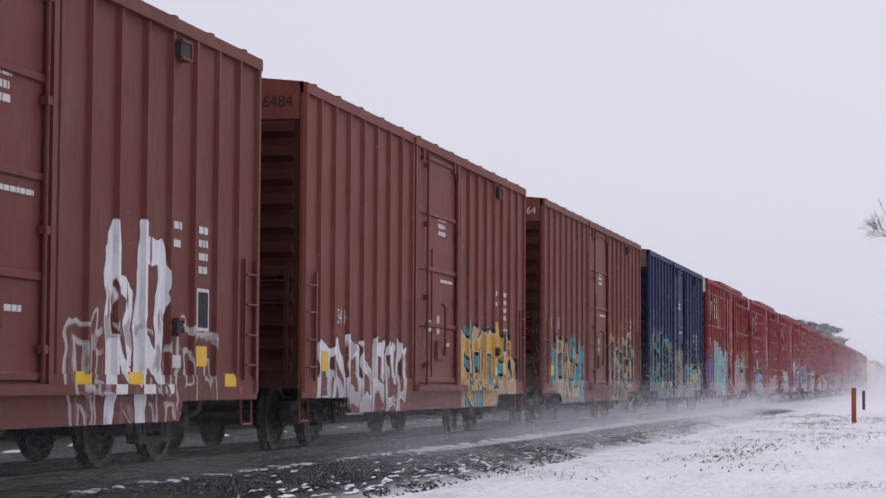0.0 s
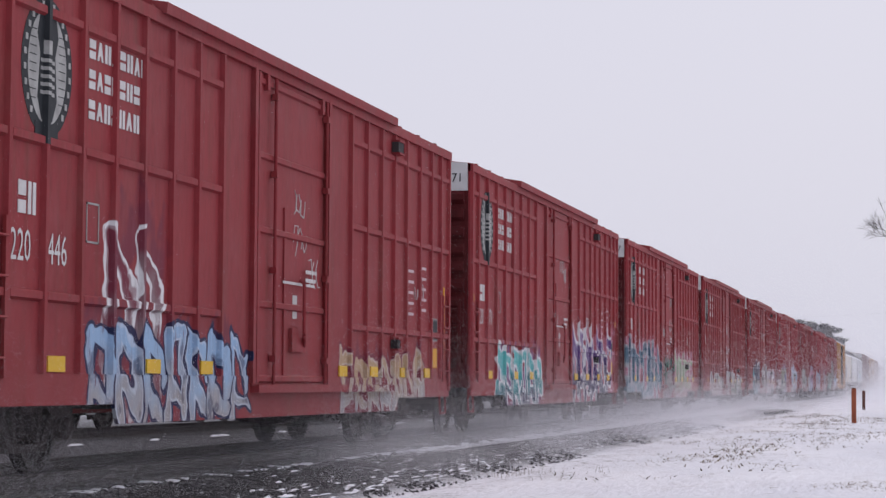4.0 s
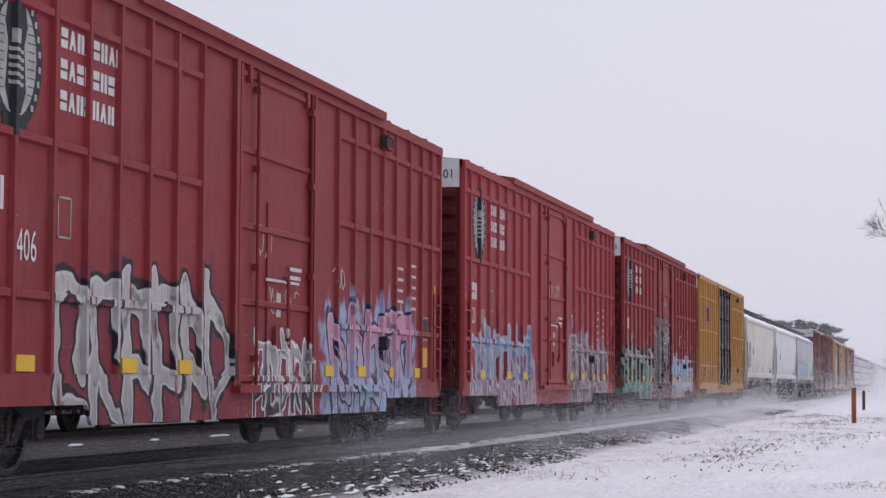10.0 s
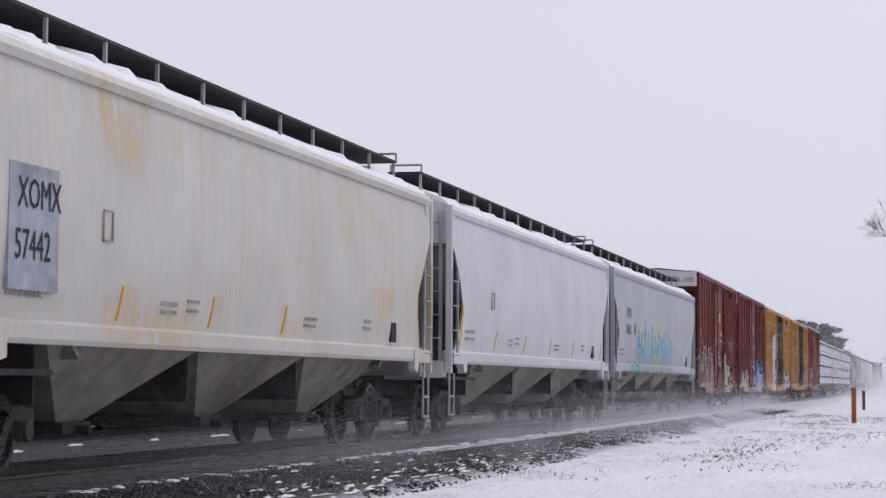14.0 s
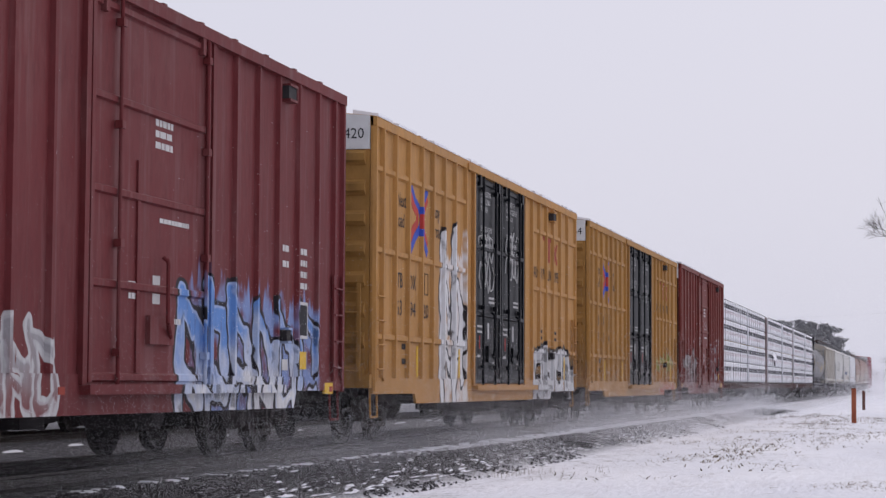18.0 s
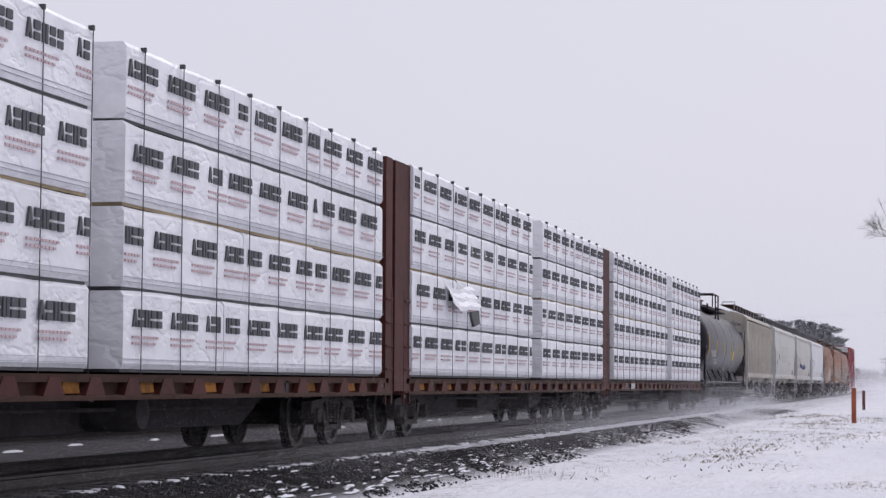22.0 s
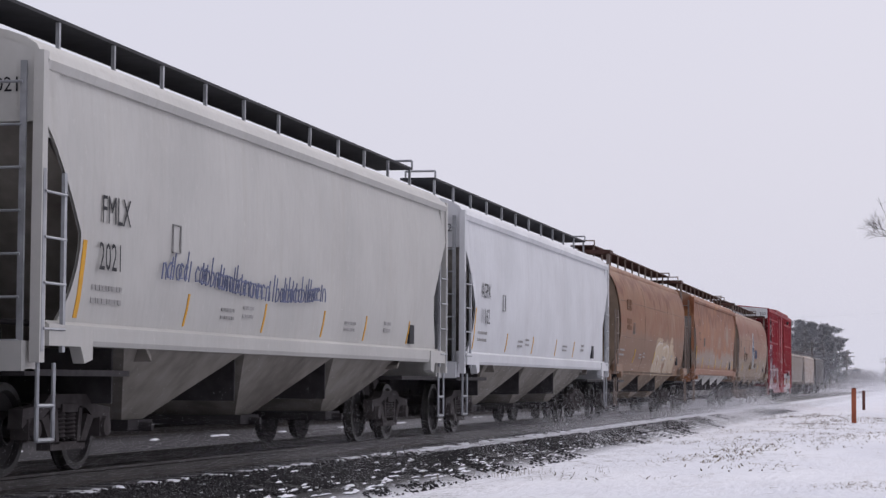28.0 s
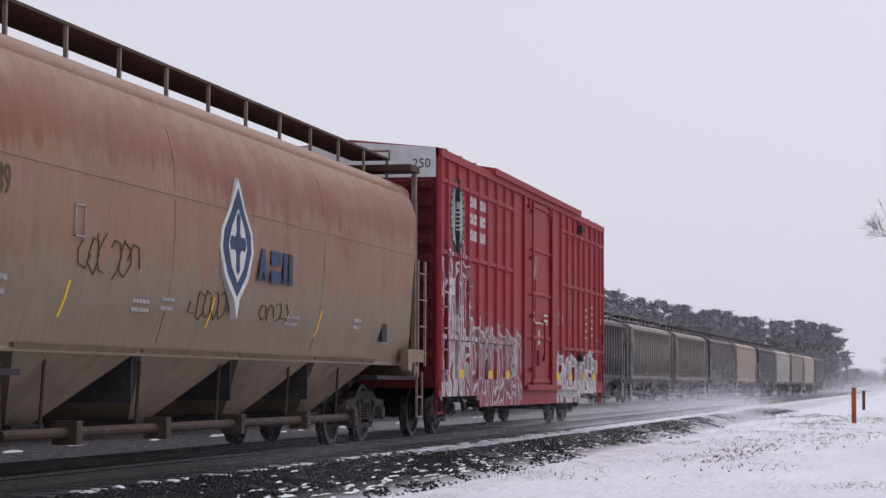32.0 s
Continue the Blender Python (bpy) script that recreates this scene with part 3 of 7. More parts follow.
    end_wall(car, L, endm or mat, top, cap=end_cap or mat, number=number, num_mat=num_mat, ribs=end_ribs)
    ladder(car, mat, 1.57, L / 2 - 0.55, L / 2 - 0.12, 0.95, 2.4, 4)
    ladder(car, mat, 1.57, h + 0.12, h + 0.55, 0.95, 2.4, 4)
    step_irons(car, mat, L)
    under_gear(car, L)
    coupler(car, L)
    part("floor", Shape().box(-1.5, 1.5, h + 0.05, L / 2 - 0.05, 0.88, 0.97), M_under, car)
    for e in (h + 2.2, L / 2 - 2.2):
        add_truck(car, e)
    return car, h


def reflectors(car, h, ys, z=1.08, mat=None, w=0.40, hgt=0.075, x=1.572):
    for y in ys:
        part("reflector", Shape().box(x - 0.03, x, h + y, h + y + w, z - hgt, z + hgt), mat or M_yellow_mark, car)


def oval_emblem(car, h, y, z):
    """An oval shield painted on the sheet and over the rib: dark rim, pale wreath, dark tower with pale bars."""
    def ell(a, b, x0, x1, n=32):
        return Shape().prism([(y + h + a * math.cos(2 * math.pi * i / n), z + b * math.sin(2 * math.pi * i / n)) for i in range(n)], x0, x1, "x")

    def boxes(x0, x1, rows):
        sh = Shape()
        for y0, y1, z0, z1 in rows:
            sh.box(x0, x1, h + y + y0, h + y + y1, z + z0, z + z1)
        return sh
    em = part("emblem", ell(0.58, 0.66, 1.55, 1.5535), M_emblem, car, "oval black and grey shield emblem")
    part("emblem_wreath", ell(0.44, 0.54, 1.55, 1.5555), M_grey_pale, em)
    part("emblem_field", Shape().prism([(h + y - 0.14, z + 0.62), (h + y + 0.14, z + 0.62), (h + y + 0.24, z + 0.30), (h + y + 0.17, z + 0.12), (h + y + 0.22, z - 0.30), (h + y + 0.12, z - 0.50), (h + y - 0.12, z - 0.50), (h + y - 0.22, z - 0.30), (h + y - 0.17, z + 0.12), (h + y - 0.24, z + 0.30)], 1.55, 1.5575, "x"), M_emblem, em)
    part("emblem_scroll", boxes(1.55, 1.5578, [(-0.26, 0.26, -0.74, -0.52)]), M_emblem, em)
    tagged(part("emblem_bar", boxes(1.55, 1.5595, [(-0.16, 0.16, -0.26 + 0.075 * k, -0.225 + 0.075 * k) for k in range(5)] + [(-0.10, 0.10, 0.14, 0.26)]), M_grey_pale, em), kind="stuff")
    tagged(part("emblem_leaf_line", boxes(1.55, 1.5590, [(sg * 0.33 - 0.07, sg * 0.33 + 0.07, -0.32 + 0.08 * k, -0.312 + 0.08 * k) for k in range(9) for sg in (-1, 1)]), M_emblem, em), kind="stuff")
    tagged(part("emblem_print", boxes(1.55, 1.5600, [(0.51 * math.cos(w) - 0.025, 0.51 * math.cos(w) + 0.025, 0.60 * math.sin(w) - 0.03, 0.60 * math.sin(w) + 0.03) for w in np.linspace(-0.8, math.pi + 0.8, 21)]), M_grey_pale, em), kind="stuff")
    yr = h + RIBS_CP[1]
    part("emblem_field", rib_shape(yr, z - 0.72, z + 0.64, x=1.551, d=0.0525, w=0.0625), M_emblem, em)
    for k in range(6):
        z0 = z - 0.26 + 0.075 * k
        part("emblem_bar", rib_shape(yr, z0, z0 + (0.035 if k < 5 else 0.13), x=1.552, d=0.053, w=0.064), M_grey_pale, em)


M_emblem = plain("emblem_black", (0.035, 0.04, 0.045), 0.6)
M_grey_pale = plain("emblem_grey", (0.46, 0.46, 0.44), 0.7)


def plain_sign(sh, kind, x0, x1, a, b, z0, z1):
    """One plain shape of a painted name: a wedge, or a block slit across or upright."""
    w, hh = b - a, z1 - z0
    if kind == 0:
        sh.prism([(a, z0), (a + w * 0.30, z0), (a + w * 0.40, z0 + hh * 0.28), (a + w * 0.60, z0 + hh * 0.28), (a + w * 0.70, z0), (b, z0), (a + w * 0.64, z1), (a + w * 0.36, z1)], x0, x1, "x")
    elif kind == 1:
        sh.box(x0, x1, a, b, z0, z0 + hh * 0.40).box(x0, x1, a, b, z0 + hh * 0.54, z1)
    else:
        sh.box(x0, x1, a, a + w * 0.40, z0, z1).box(x0, x1, a + w * 0.60, b, z0, z1)


def block_words(car, mat, h, rows, x=1.5575, name="name_lettering"):
    """A company name drawn as plain shapes, one per letter: (y, z, letter width, height, kinds)."""
    sh = Shape()
    for y, z, w, hh, kinds in rows:
        for i, kind in enumerate(kinds):
            a = h + y + i * w * 1.28
            plain_sign(sh, kind, x - 0.007, x, a, a + w, z, z + hh)
    return tagged(part(name, sh, mat, car), kind="stuff")


# ---- red lumber-service boxcars with belt rails ----
RED = (0.270, 0.036, 0.042)
K = (0.02, 0.02, 0.025)
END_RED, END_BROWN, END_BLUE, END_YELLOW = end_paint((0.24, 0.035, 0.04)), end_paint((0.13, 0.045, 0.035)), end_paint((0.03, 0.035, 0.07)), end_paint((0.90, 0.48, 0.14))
RIBS_CP = [0.60, 1.42, 2.28, 3.12, 3.93, 4.78, 5.60, 6.43, 12.04, 12.90, 13.75, 14.52, 15.30, 16.20, 17.0, 17.68]


def red_boxcar(label, y_near, y_far, paint, number, end_number, cap=True):
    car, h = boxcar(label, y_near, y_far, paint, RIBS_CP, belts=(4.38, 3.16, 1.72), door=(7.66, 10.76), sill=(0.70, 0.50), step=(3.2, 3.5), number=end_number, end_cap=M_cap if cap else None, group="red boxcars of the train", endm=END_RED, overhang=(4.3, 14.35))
    oval_emblem(car, h, 1.46, 3.85)
    block_words(car, M_white, h, [(2.46, 4.10, 0.155, 0.19, (1, 0, 2, 0, 1, 2, 0, 2)), (2.46, 3.80, 0.155, 0.19, (1, 0, 1, 2, 1, 2, 1)), (2.46, 3.50, 0.155, 0.19, (1, 0, 2, 1, 2, 0, 2))])
    block_words(car, M_white, h, [(0.86, 2.45, 0.17, 0.30, (1, 2))], name="mark_lettering")
    letters(number[:3], 0.42, M_white, car, h + 0.70, 2.02, x=1.5575, squeeze=0.72, name="fleet_number")
    letters(number[3:], 0.42, M_white, car, h + 1.53, 2.02, x=1.5575, squeeze=0.72, name="fleet_number")
    bars(car, M_white, [(h + 1.5, 1.50, 0.5, 0.06), (h + 1.5, 1.38, 0.45, 0.06), (h + 16.6, 2.15, 0.3, 0.07), (h + 16.6, 2.0, 0.3, 0.07), (h + 16.6, 1.86, 0.3, 0.07), (h + 16.6, 1.5, 0.34, 0.07), (h + 16.6, 1.36, 0.34, 0.07), (h + 16.6, 1.22, 0.34, 0.07)])
    bars(car, M_white, [(h + 9.7, 2.35, 0.5, 0.05), (h + 9.7, 2.24, 0.45, 0.05), (h + 8.7, 2.18, 1.4, 0.035)], x=1.61)
    sh = Shape()
    for a in ((2.45, 2.28, 0.02, 0.4), (2.75, 2.28, 0.02, 0.4)):
        sh.box(1.55, 1.556, h + a[0], h + a[0] + a[2], a[1], a[1] + a[3])
    sh.box(1.55, 1.556, h + 2.45, h + 2.77, 2.28, 2.30)
    sh.box(1.55, 1.556, h + 2.45, h + 2.77, 2.66, 2.68)
    part("inspection_frame", sh, M_grey_mark, car)
    rnd = random.Random(int(number))
    for q in range(3):
        y, z = h + rnd.uniform(7.9, 10.0), rnd.uniform(1.6, 3.4)
        scrawl(car, M_white, 1.572, y, y + rnd.uniform(0.35, 0.7), z, z + rnd.uniform(0.25, 0.5), 3, int(number) + q, 0.007)
    y = h + rnd.uniform(11.2, 16.0)
    scrawl(car, M_white, 1.5575, y, y + 0.6, 2.2, 2.55, 3, int(number) + 9, 0.007)
    reflectors(car, h, (1.55, 4.10, 5.78, 11.5, 13.2, 15.0, 16.6), 1.09)
    bars(car, M_pink_mark, [(h + 15.45 + 0.85 * (i % 2), 2.0 + 0.085 * i, 0.42, 0.045) for i in range(10)], x=1.5575)
    pl = part("notice_plate", Shape().box(1.55, 1.558, h + 17.13, h + 17.53, 1.62, 2.0), M_grey_mark, car, "framed dark notice plate")
    part("plate_field", Shape().box(1.55, 1.562, h + 17.16, h + 17.50, 1.65, 1.97), M_emblem, pl)
    part("yellow_label", Shape().box(1.55, 1.559, h + 17.15, h + 17.5, 1.18, 1.5), M_orange_mark, car)
    for y in (0.25, 17.98):
        part("corner_reflector", Shape().box(1.55, 1.560, h + y, h + y + 0.08, 1.35, 2.55), M_orange_mark, car)
    return car


M_cap = plain("white_headboard", (0.66, 0.66, 0.66), 0.7, vary=0.12)
WH, TEAL, NAVY, CREAM, GRN, PINK, LBLUE, GREY, PURP, TAN = (0.66, 0.66, 0.67), (0.10, 0.42, 0.42), (0.02, 0.025, 0.07), (0.48, 0.42, 0.28), (0.05, 0.14, 0.08), (0.50, 0.25, 0.33), (0.28, 0.42, 0.60), (0.33, 0.32, 0.33), (0.12, 0.06, 0.20), (0.42, 0.30, 0.19)
BLUE, AQUA = (0.07, 0.16, 0.42), (0.06, 0.42, 0.48)
OWN = (0.16, 0.03, 0.05)
pieces_red = [
    [(2.4, 7.9, 2.45, 1.1, 0.95, (0.24, 0.46, 0.44), (0.10, 0.38, 0.40), (0.46, 0.50, 0.50), PURP), (11.0, 17.2, 2.15, 2.2, 0.8, (0.30, 0.26, 0.20), (0.32, 0.17, 0.20), (0.52, 0.51, 0.52), (0.08, 0.20, 0.34)), (-0.4, 2.6, 2.1, 1.5, 0.5, PURP, PURP, (0.16, 0.09, 0.22), PURP)],
    [(3.0, 4.9, 2.85, 3.3, 0.8, OWN, GREY, WH, OWN), (2.2, 7.4, 1.75, 4.1, 0.7, LBLUE, GREY, NAVY, OWN), (11.4, 16.5, 1.55, 4.6, 0.7, TAN, GREY, OWN, OWN)],
    [(2.2, 7.4, 1.8, 5.2, 0.8, TEAL, NAVY, WH, PURP), (11.0, 17.9, 2.4, 5.7, 0.85, PURP, NAVY, WH, (0.45, 0.18, 0.25))],
    [(-0.5, 7.5, 2.3, 6.1, 1.0, (0.06, 0.13, 0.19), (0.17, 0.25, 0.30), (0.40, 0.38, 0.41), PINK), (8.3, 10.9, 2.0, 6.6, 0.5, (0.05, 0.14, 0.10), GREY, K, PINK), (11.1, 16.8, 2.1, 6.4, 0.7, (0.35, 0.45, 0.32), (0.30, 0.36, 0.26), PINK, PINK)],
    [(2.4, 8.0, 1.55, 7.3, 0.5, GREY, (0.28, 0.2, 0.2), (0.55, 0.55, 0.55), OWN), (8.4, 10.9, 1.9, 7.1, 0.4, GREY, K, WH, OWN), (11.3, 16.6, 1.55, 7.6, 0.6, GREY, GRN, WH, OWN)],
    [(2.3, 7.3, 2.05, 8.4, 1.15, NAVY, NAVY, WH, AQUA), (8.3, 10.9, 2.1, 8.1, 0.5, K, GREY, WH, OWN), (11.1, 17.3, 1.9, 8.8, 0.55, (0.40, 0.33, 0.40), GREY, WH, OWN)],
    [(2.4, 7.4, 2.15, 9.2, 0.85, (0.30, 0.30, 0.22), (0.05, 0.10, 0.07), K, (0.14, 0.22, 0.50)), (11.0, 17.4, 2.15, 9.9, 0.7, LBLUE, (0.12, 0.16, 0.20), (0.45, 0.46, 0.48), (0.5, 0.5, 0.52)), (-0.4, 2.4, 1.75, 9.5, 0.5, OWN, GREY, WH, OWN)],
    [(2.2, 7.6, 2.2, 10.3, 0.85, (0.42, 0.41, 0.40), (0.30, 0.29, 0.29), K, OWN), (8.2, 10.9, 1.7, 10.9, 0.5, GREY, K, WH, OWN), (11.0, 17.0, 2.15, 10.6, 0.9, PINK, LBLUE, NAVY, LBLUE)],
    [(0.6, 7.2, 2.1, 11.4, 0.7, (0.20, 0.30, 0.46), (0.24, 0.14, 0.17), (0.42, 0.43, 0.46), OWN), (11.0, 17.6, 2.2, 11.7, 0.8, (0.24, 0.20, 0.20), (0.15, 0.10, 0.12), (0.42, 0.41, 0.46), (0.26, 0.20, 0.25))],
    [(-0.5, 6.6, 2.15, 12.2, 0.75, (0.36, 0.37, 0.34), (0.035, 0.24, 0.20), K, (0.08, 0.14, 0.12)), (6.6, 10.9, 3.15, 12.9, 0.6, (0.24, 0.27, 0.26), (0.12, 0.14, 0.13), K, OWN), (11.0, 17.6, 1.95, 12.5, 0.65, LBLUE, GREY, (0.45, 0.45, 0.48), OWN)],
]
numbers_red = ["220149", "220446", "220271", "220617", "220287", "220386", "220525", "220406", "220601", "220313"]
ends_red = [" 149", "  46", " 271", " 617", " 287", " 386", " 525", " 406", " 601", " 313"]
marks = ["turquoise and violet", "pale blue and grey", "dark violet and navy", "blue and grey", "grey and silver", "navy and turquoise", "cream, green and light blue", "white and pink", "light blue and grey", "green and white"]
REDS = (1.0, 1.0, 1.05, 1.10, 1.0, 1.0, 1.14, 0.92, 1.16, 0.94)
CARS = []
for k in range(10):
    paint = car_paint("red_wagon_paint", [v * REDS[k] for v in RED] if k else (0.24, 0.034, 0.036), pieces_red[k], half=9.185, fade_amount=0.08 if k else 0.15, patches=((0.42, 0.28, 0.09), 0.52) if k == 0 else None)
    CARS.append(red_boxcar("red ribbed steel boxcar with " + marks[k] + " graffiti", 78.6 + 20.13 * k, 96.97 + 20.13 * k, paint, numbers_red[k], ends_red[k]))
paint = car_paint("red_wagon_paint", (0.30, 0.032, 0.042), [(2.0, 7.6, 2.15, 13.1, 0.6, (0.24, 0.14, 0.14), OWN, (0.45, 0.45, 0.46), (0.3, 0.08, 0.1)), (11.3, 17.2, 1.75, 13.6, 0.6, GREY, (0.42, 0.40, 0.40), WH, OWN), (0.1, 2.2, 3.4, 13.9, 0.5, OWN, GREY, WH, OWN)], half=9.175)
CARS.append(red_boxcar("last red boxcar of the train with pale graffiti", 667.3, 685.65, paint, "220250", " 250"))

# ---- brown, blue and dark red fifty-foot boxcars ----
RIBS_50 = [0.75, 1.45, 2.2, 2.95, 3.7, 4.45, 5.2, 5.9, 9.35, 10.1, 10.85, 11.6, 12.35, 13.1, 13.85, 14.6]
BROWN = (0.17, 0.060, 0.043)


def plain_boxcar(label, y0, y1, paint, number, marks_at=(), cap=None, ribs=None, door=(6.15, 9.1), sill=(0.72, 0.50), **more):
    L = y1 - y0
    f = L / 15.4
    rr = ribs or [r * f for r in RIBS_50]
    dd = door if ribs else (door[0] * f, door[1] * f)
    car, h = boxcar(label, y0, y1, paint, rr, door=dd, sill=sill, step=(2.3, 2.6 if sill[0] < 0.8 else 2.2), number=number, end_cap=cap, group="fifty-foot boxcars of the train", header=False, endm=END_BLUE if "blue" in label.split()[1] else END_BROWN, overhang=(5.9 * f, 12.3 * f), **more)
    bars(car, M_white, [(h + 13.3 * f, 2.6, 0.3, 0.08), (h + 13.3 * f, 2.45, 0.3, 0.08), (h + 13.3 * f, 2.3, 0.3, 0.08), (h + 13.3 * f, 2.15, 0.3, 0.08), (h + 12.5 * f, 2.6, 0.25, 0.08), (h + 12.5 * f, 2.4, 0.25, 0.08)], x=1.5575)
    bars(car, M_white, [(h + 7.75 * f, 3.65, 0.55, 0.07), (h + 7.75 * f, 3.53, 0.5, 0.07), (h + 7.75 * f, 3.41, 0.52, 0.07)], x=1.57)
    pl = part("consolidated_plate", Shape().box(1.55, 1.560, h + 13.25 * f, h + 13.65 * f, 1.5, 1.98), M_white, car, "black notice plate with white frame")
    part("plate_field", Shape().box(1.55, 1.5635, h + 13.29 * f, h + 13.61 * f, 1.54, 1.94), M_black, pl)
    part("yellow_label", Shape().box(1.55, 1.560, h + 13.25 * f, h + 13.6 * f, 1.1, 1.33), M_yellow_mark, car)
    part("white_card", Shape().box(1.55, 1.560, h + 12.5 * f, h + 12.75 * f, 1.08, 1.22), M_white, car)
    for y in (0.4, 2.6, 5.2, 9.8, 12.3, 14.7):
        part("red_reflector", Shape().box(1.57, 1.576, h + y * f, h + y * f + 0.15, 0.80, 0.875), M_faded_red, car)
    bars(car, M_white, [(h + 7.9 * f, 2.62, 0.9, 0.05), (h + 7.0 * f, 1.9, 0.3, 0.06), (h + 7.0 * f, 1.78, 0.3, 0.06), (h + 8.2 * f, 1.55, 0.4, 0.06)], x=1.575)
    return car, h


p = car_paint("brown_wagon_paint", (0.148, 0.043, 0.034), [(9.6, 14.2, 1.7, 0.3, 0.6, (0.13, 0.045, 0.035), (0.14, 0.05, 0.04), (0.40, 0.38, 0.37), (0.15, 0.05, 0.04)), (10.2, 12.2, 2.7, 0.75, 0.8, WH, WH, (0.13, 0.045, 0.035), (0.15, 0.05, 0.04))], streak_amount=0.5, half=7.7)
car, h = plain_boxcar("brown ribbed boxcar with white graffiti", 8.9, 24.4, p, "7243")
reflectors(car, h, (9.9, 11.3, 14.3), 0.95)
CARS.append(car)
p = car_paint("brown_wagon_paint", (0.178, 0.050, 0.038), [(0.8, 5.6, 1.75, 1.6, 0.7, WH, GREY, (0.12, 0.05, 0.04), (0.17, 0.06, 0.04)), (9.4, 14.4, 2.0, 1.9, 1.0, (0.55, 0.33, 0.08), TAN, K, AQUA)], streak_amount=0.4, half=7.7)
car, h = plain_boxcar("red-brown ribbed boxcar with white and orange graffiti", 26.3, 41.85, p, "406484")
letters("54 14", 0.3, M_white, car, h + 1.7, 1.75, x=1.5575, squeeze=0.8, name="fleet_number")
part("yellow_label", Shape().box(1.55, 1.562, h + 0.95, h + 1.25, 1.08, 1.35), M_yellow_mark, car)
CARS.append(car)
p = car_paint("brown_wagon_paint", (0.180, 0.058, 0.043), [(0.9, 5.7, 2.1, 2.4, 1.1, TAN, (0.36, 0.27, 0.18), K, AQUA), (9.2, 14.4, 2.3, 2.7, 1.0, (0.085, 0.078, 0.075), (0.12, 0.10, 0.09), (0.42, 0.36, 0.25), (0.34, 0.13, 0.05))], streak_amount=0.45, half=7.7)
car, h = plain_boxcar("brown weathered boxcar with tan and blue graffiti", 44.0, 59.6, p, "86164", num_mat=M_white)
letters("86164", 0.36, M_white, car, h + 1.9, 2.15, x=1.5575, squeeze=0.7, name="fleet_number")
letters("TR", 0.36, M_pink_mark, car, h + 0.86, 2.15, x=1.5575, squeeze=0.8, name="reporting_mark")
part("yellow_label", Shape().box(1.55, 1.562, h + 1.05, h + 1.4, 1.10, 1.33), M_yellow_mark, car)
CARS.append(car)
p = car_paint("blue_wagon_paint", (0.022, 0.030, 0.085), [(0.1, 6.3, 2.5, 3.4, 0.95, (0.022, 0.024, 0.03), (0.03, 0.03, 0.035), (0.05, 0.36, 0.36), (0.25, 0.20, 0.175)), (9.2, 15.0, 1.75, 3.9, 0.8, (0.05, 0.2, 0.3), (0.04, 0.05, 0.12), (0.45, 0.40, 0.12), (0.2, 0.15, 0.12)), (6.2, 9.2, 2.2, 3.1, 0.6, (0.2, 0.17, 0.15), GREY, (0.1, 0.08, 0.07), (0.2, 0.16, 0.14))], streak=(0.05, 0.05, 0.07), fade=(0.15, 0.15, 0.2), half=7.7)
car, h = plain_boxcar("dark blue ribbed boxcar with turquoise graffiti", 61.57, 76.75, p, None, cap=plain("rusty_brown_headboard", (0.20, 0.12, 0.09), 0.8), ribs=[0.77, 1.54, 2.20, 3.0, 3.83, 4.61, 5.39, 10.0, 10.95, 11.85, 12.66, 13.5, 14.4], door=(6.25, 9.15))
letters("NO  KL", 0.42, M_white, car, h + 0.82, 2.88, x=1.5575, squeeze=0.75, name="reporting_mark")
letters("57 01 21", 0.42, M_white, car, h + 0.82, 2.36, x=1.5575, squeeze=0.72, name="fleet_number")
reflectors(car, h, (0.15, 3.2, 5.3), 0.95)
part("number_plate", Shape().box(0.05, 1.30, h - 0.036, h - 0.02, 4.55, 4.80), M_white, car, "white end plate with black number")
letters("570121", 0.26, M_black, car, h - 0.040, 4.58, x=1.26, squeeze=1.1, name="end_number", flip=0)
CARS.append(car)
DKRED = (0.155, 0.032, 0.030)
RIBS_R = [0.30, 1.19, 2.09, 3.02, 3.92, 4.81, 10.15, 11.0, 11.83, 12.7, 13.6, 14.4]
p = car_paint("dark_red_wagon_paint", DKRED, [(-0.4, 5.3, 2.35, 5.4, 0.6, (0.17, 0.11, 0.11), (0.24, 0.10, 0.09), (0.36, 0.38, 0.36), (0.2, 0.05, 0.05)), (9.4, 12.8, 2.1, 5.8, 1.2, (0.35, 0.48, 0.34), (0.45, 0.5, 0.42), DKRED, DKRED)], streak_amount=0.4, fade_amount=0.25, half=7.7)
car, h = plain_boxcar("dark red boxcar with grey and green graffiti, snow on roof", 359.45, 374.7, p, "AOK 1005", cap=M_cap, snow=True, ribs=RIBS_R, door=(5.65, 9.2), sill=(0.82, 0.60), top=4.97)
letters("O  K", 0.42, M_white, car, h + 0.55, 2.72, x=1.5575, squeeze=0.75, name="reporting_mark")
scrawl(car, M_white, 1.58, h + 7.7, h + 8.7, 1.5, 2.0, 4, 31)
scrawl(car, M_white, 1.5575, h + 3.3, h + 3.95, 2.0, 2.3, 3, 32)
scrawl(car, M_white, 1.5575, h + 4.95, h + 5.5, 1.1, 1.7, 3, 33)
part("mark_patch", Shape().box(1.55, 1.5555, h + 1.25, h + 1.95, 2.66, 3.02), M_black, car)
letters("10 05", 0.42, M_orange_mark, car, h + 0.42, 2.22, x=1.5575, squeeze=0.72, name="fleet_number")
bars(car, M_orange_mark, [(h + 8.0, 2.98, 0.8, 0.06), (h + 8.0, 2.88, 0.8, 0.06), (h + 8.15, 2.78, 0.5, 0.06)], x=1.575)
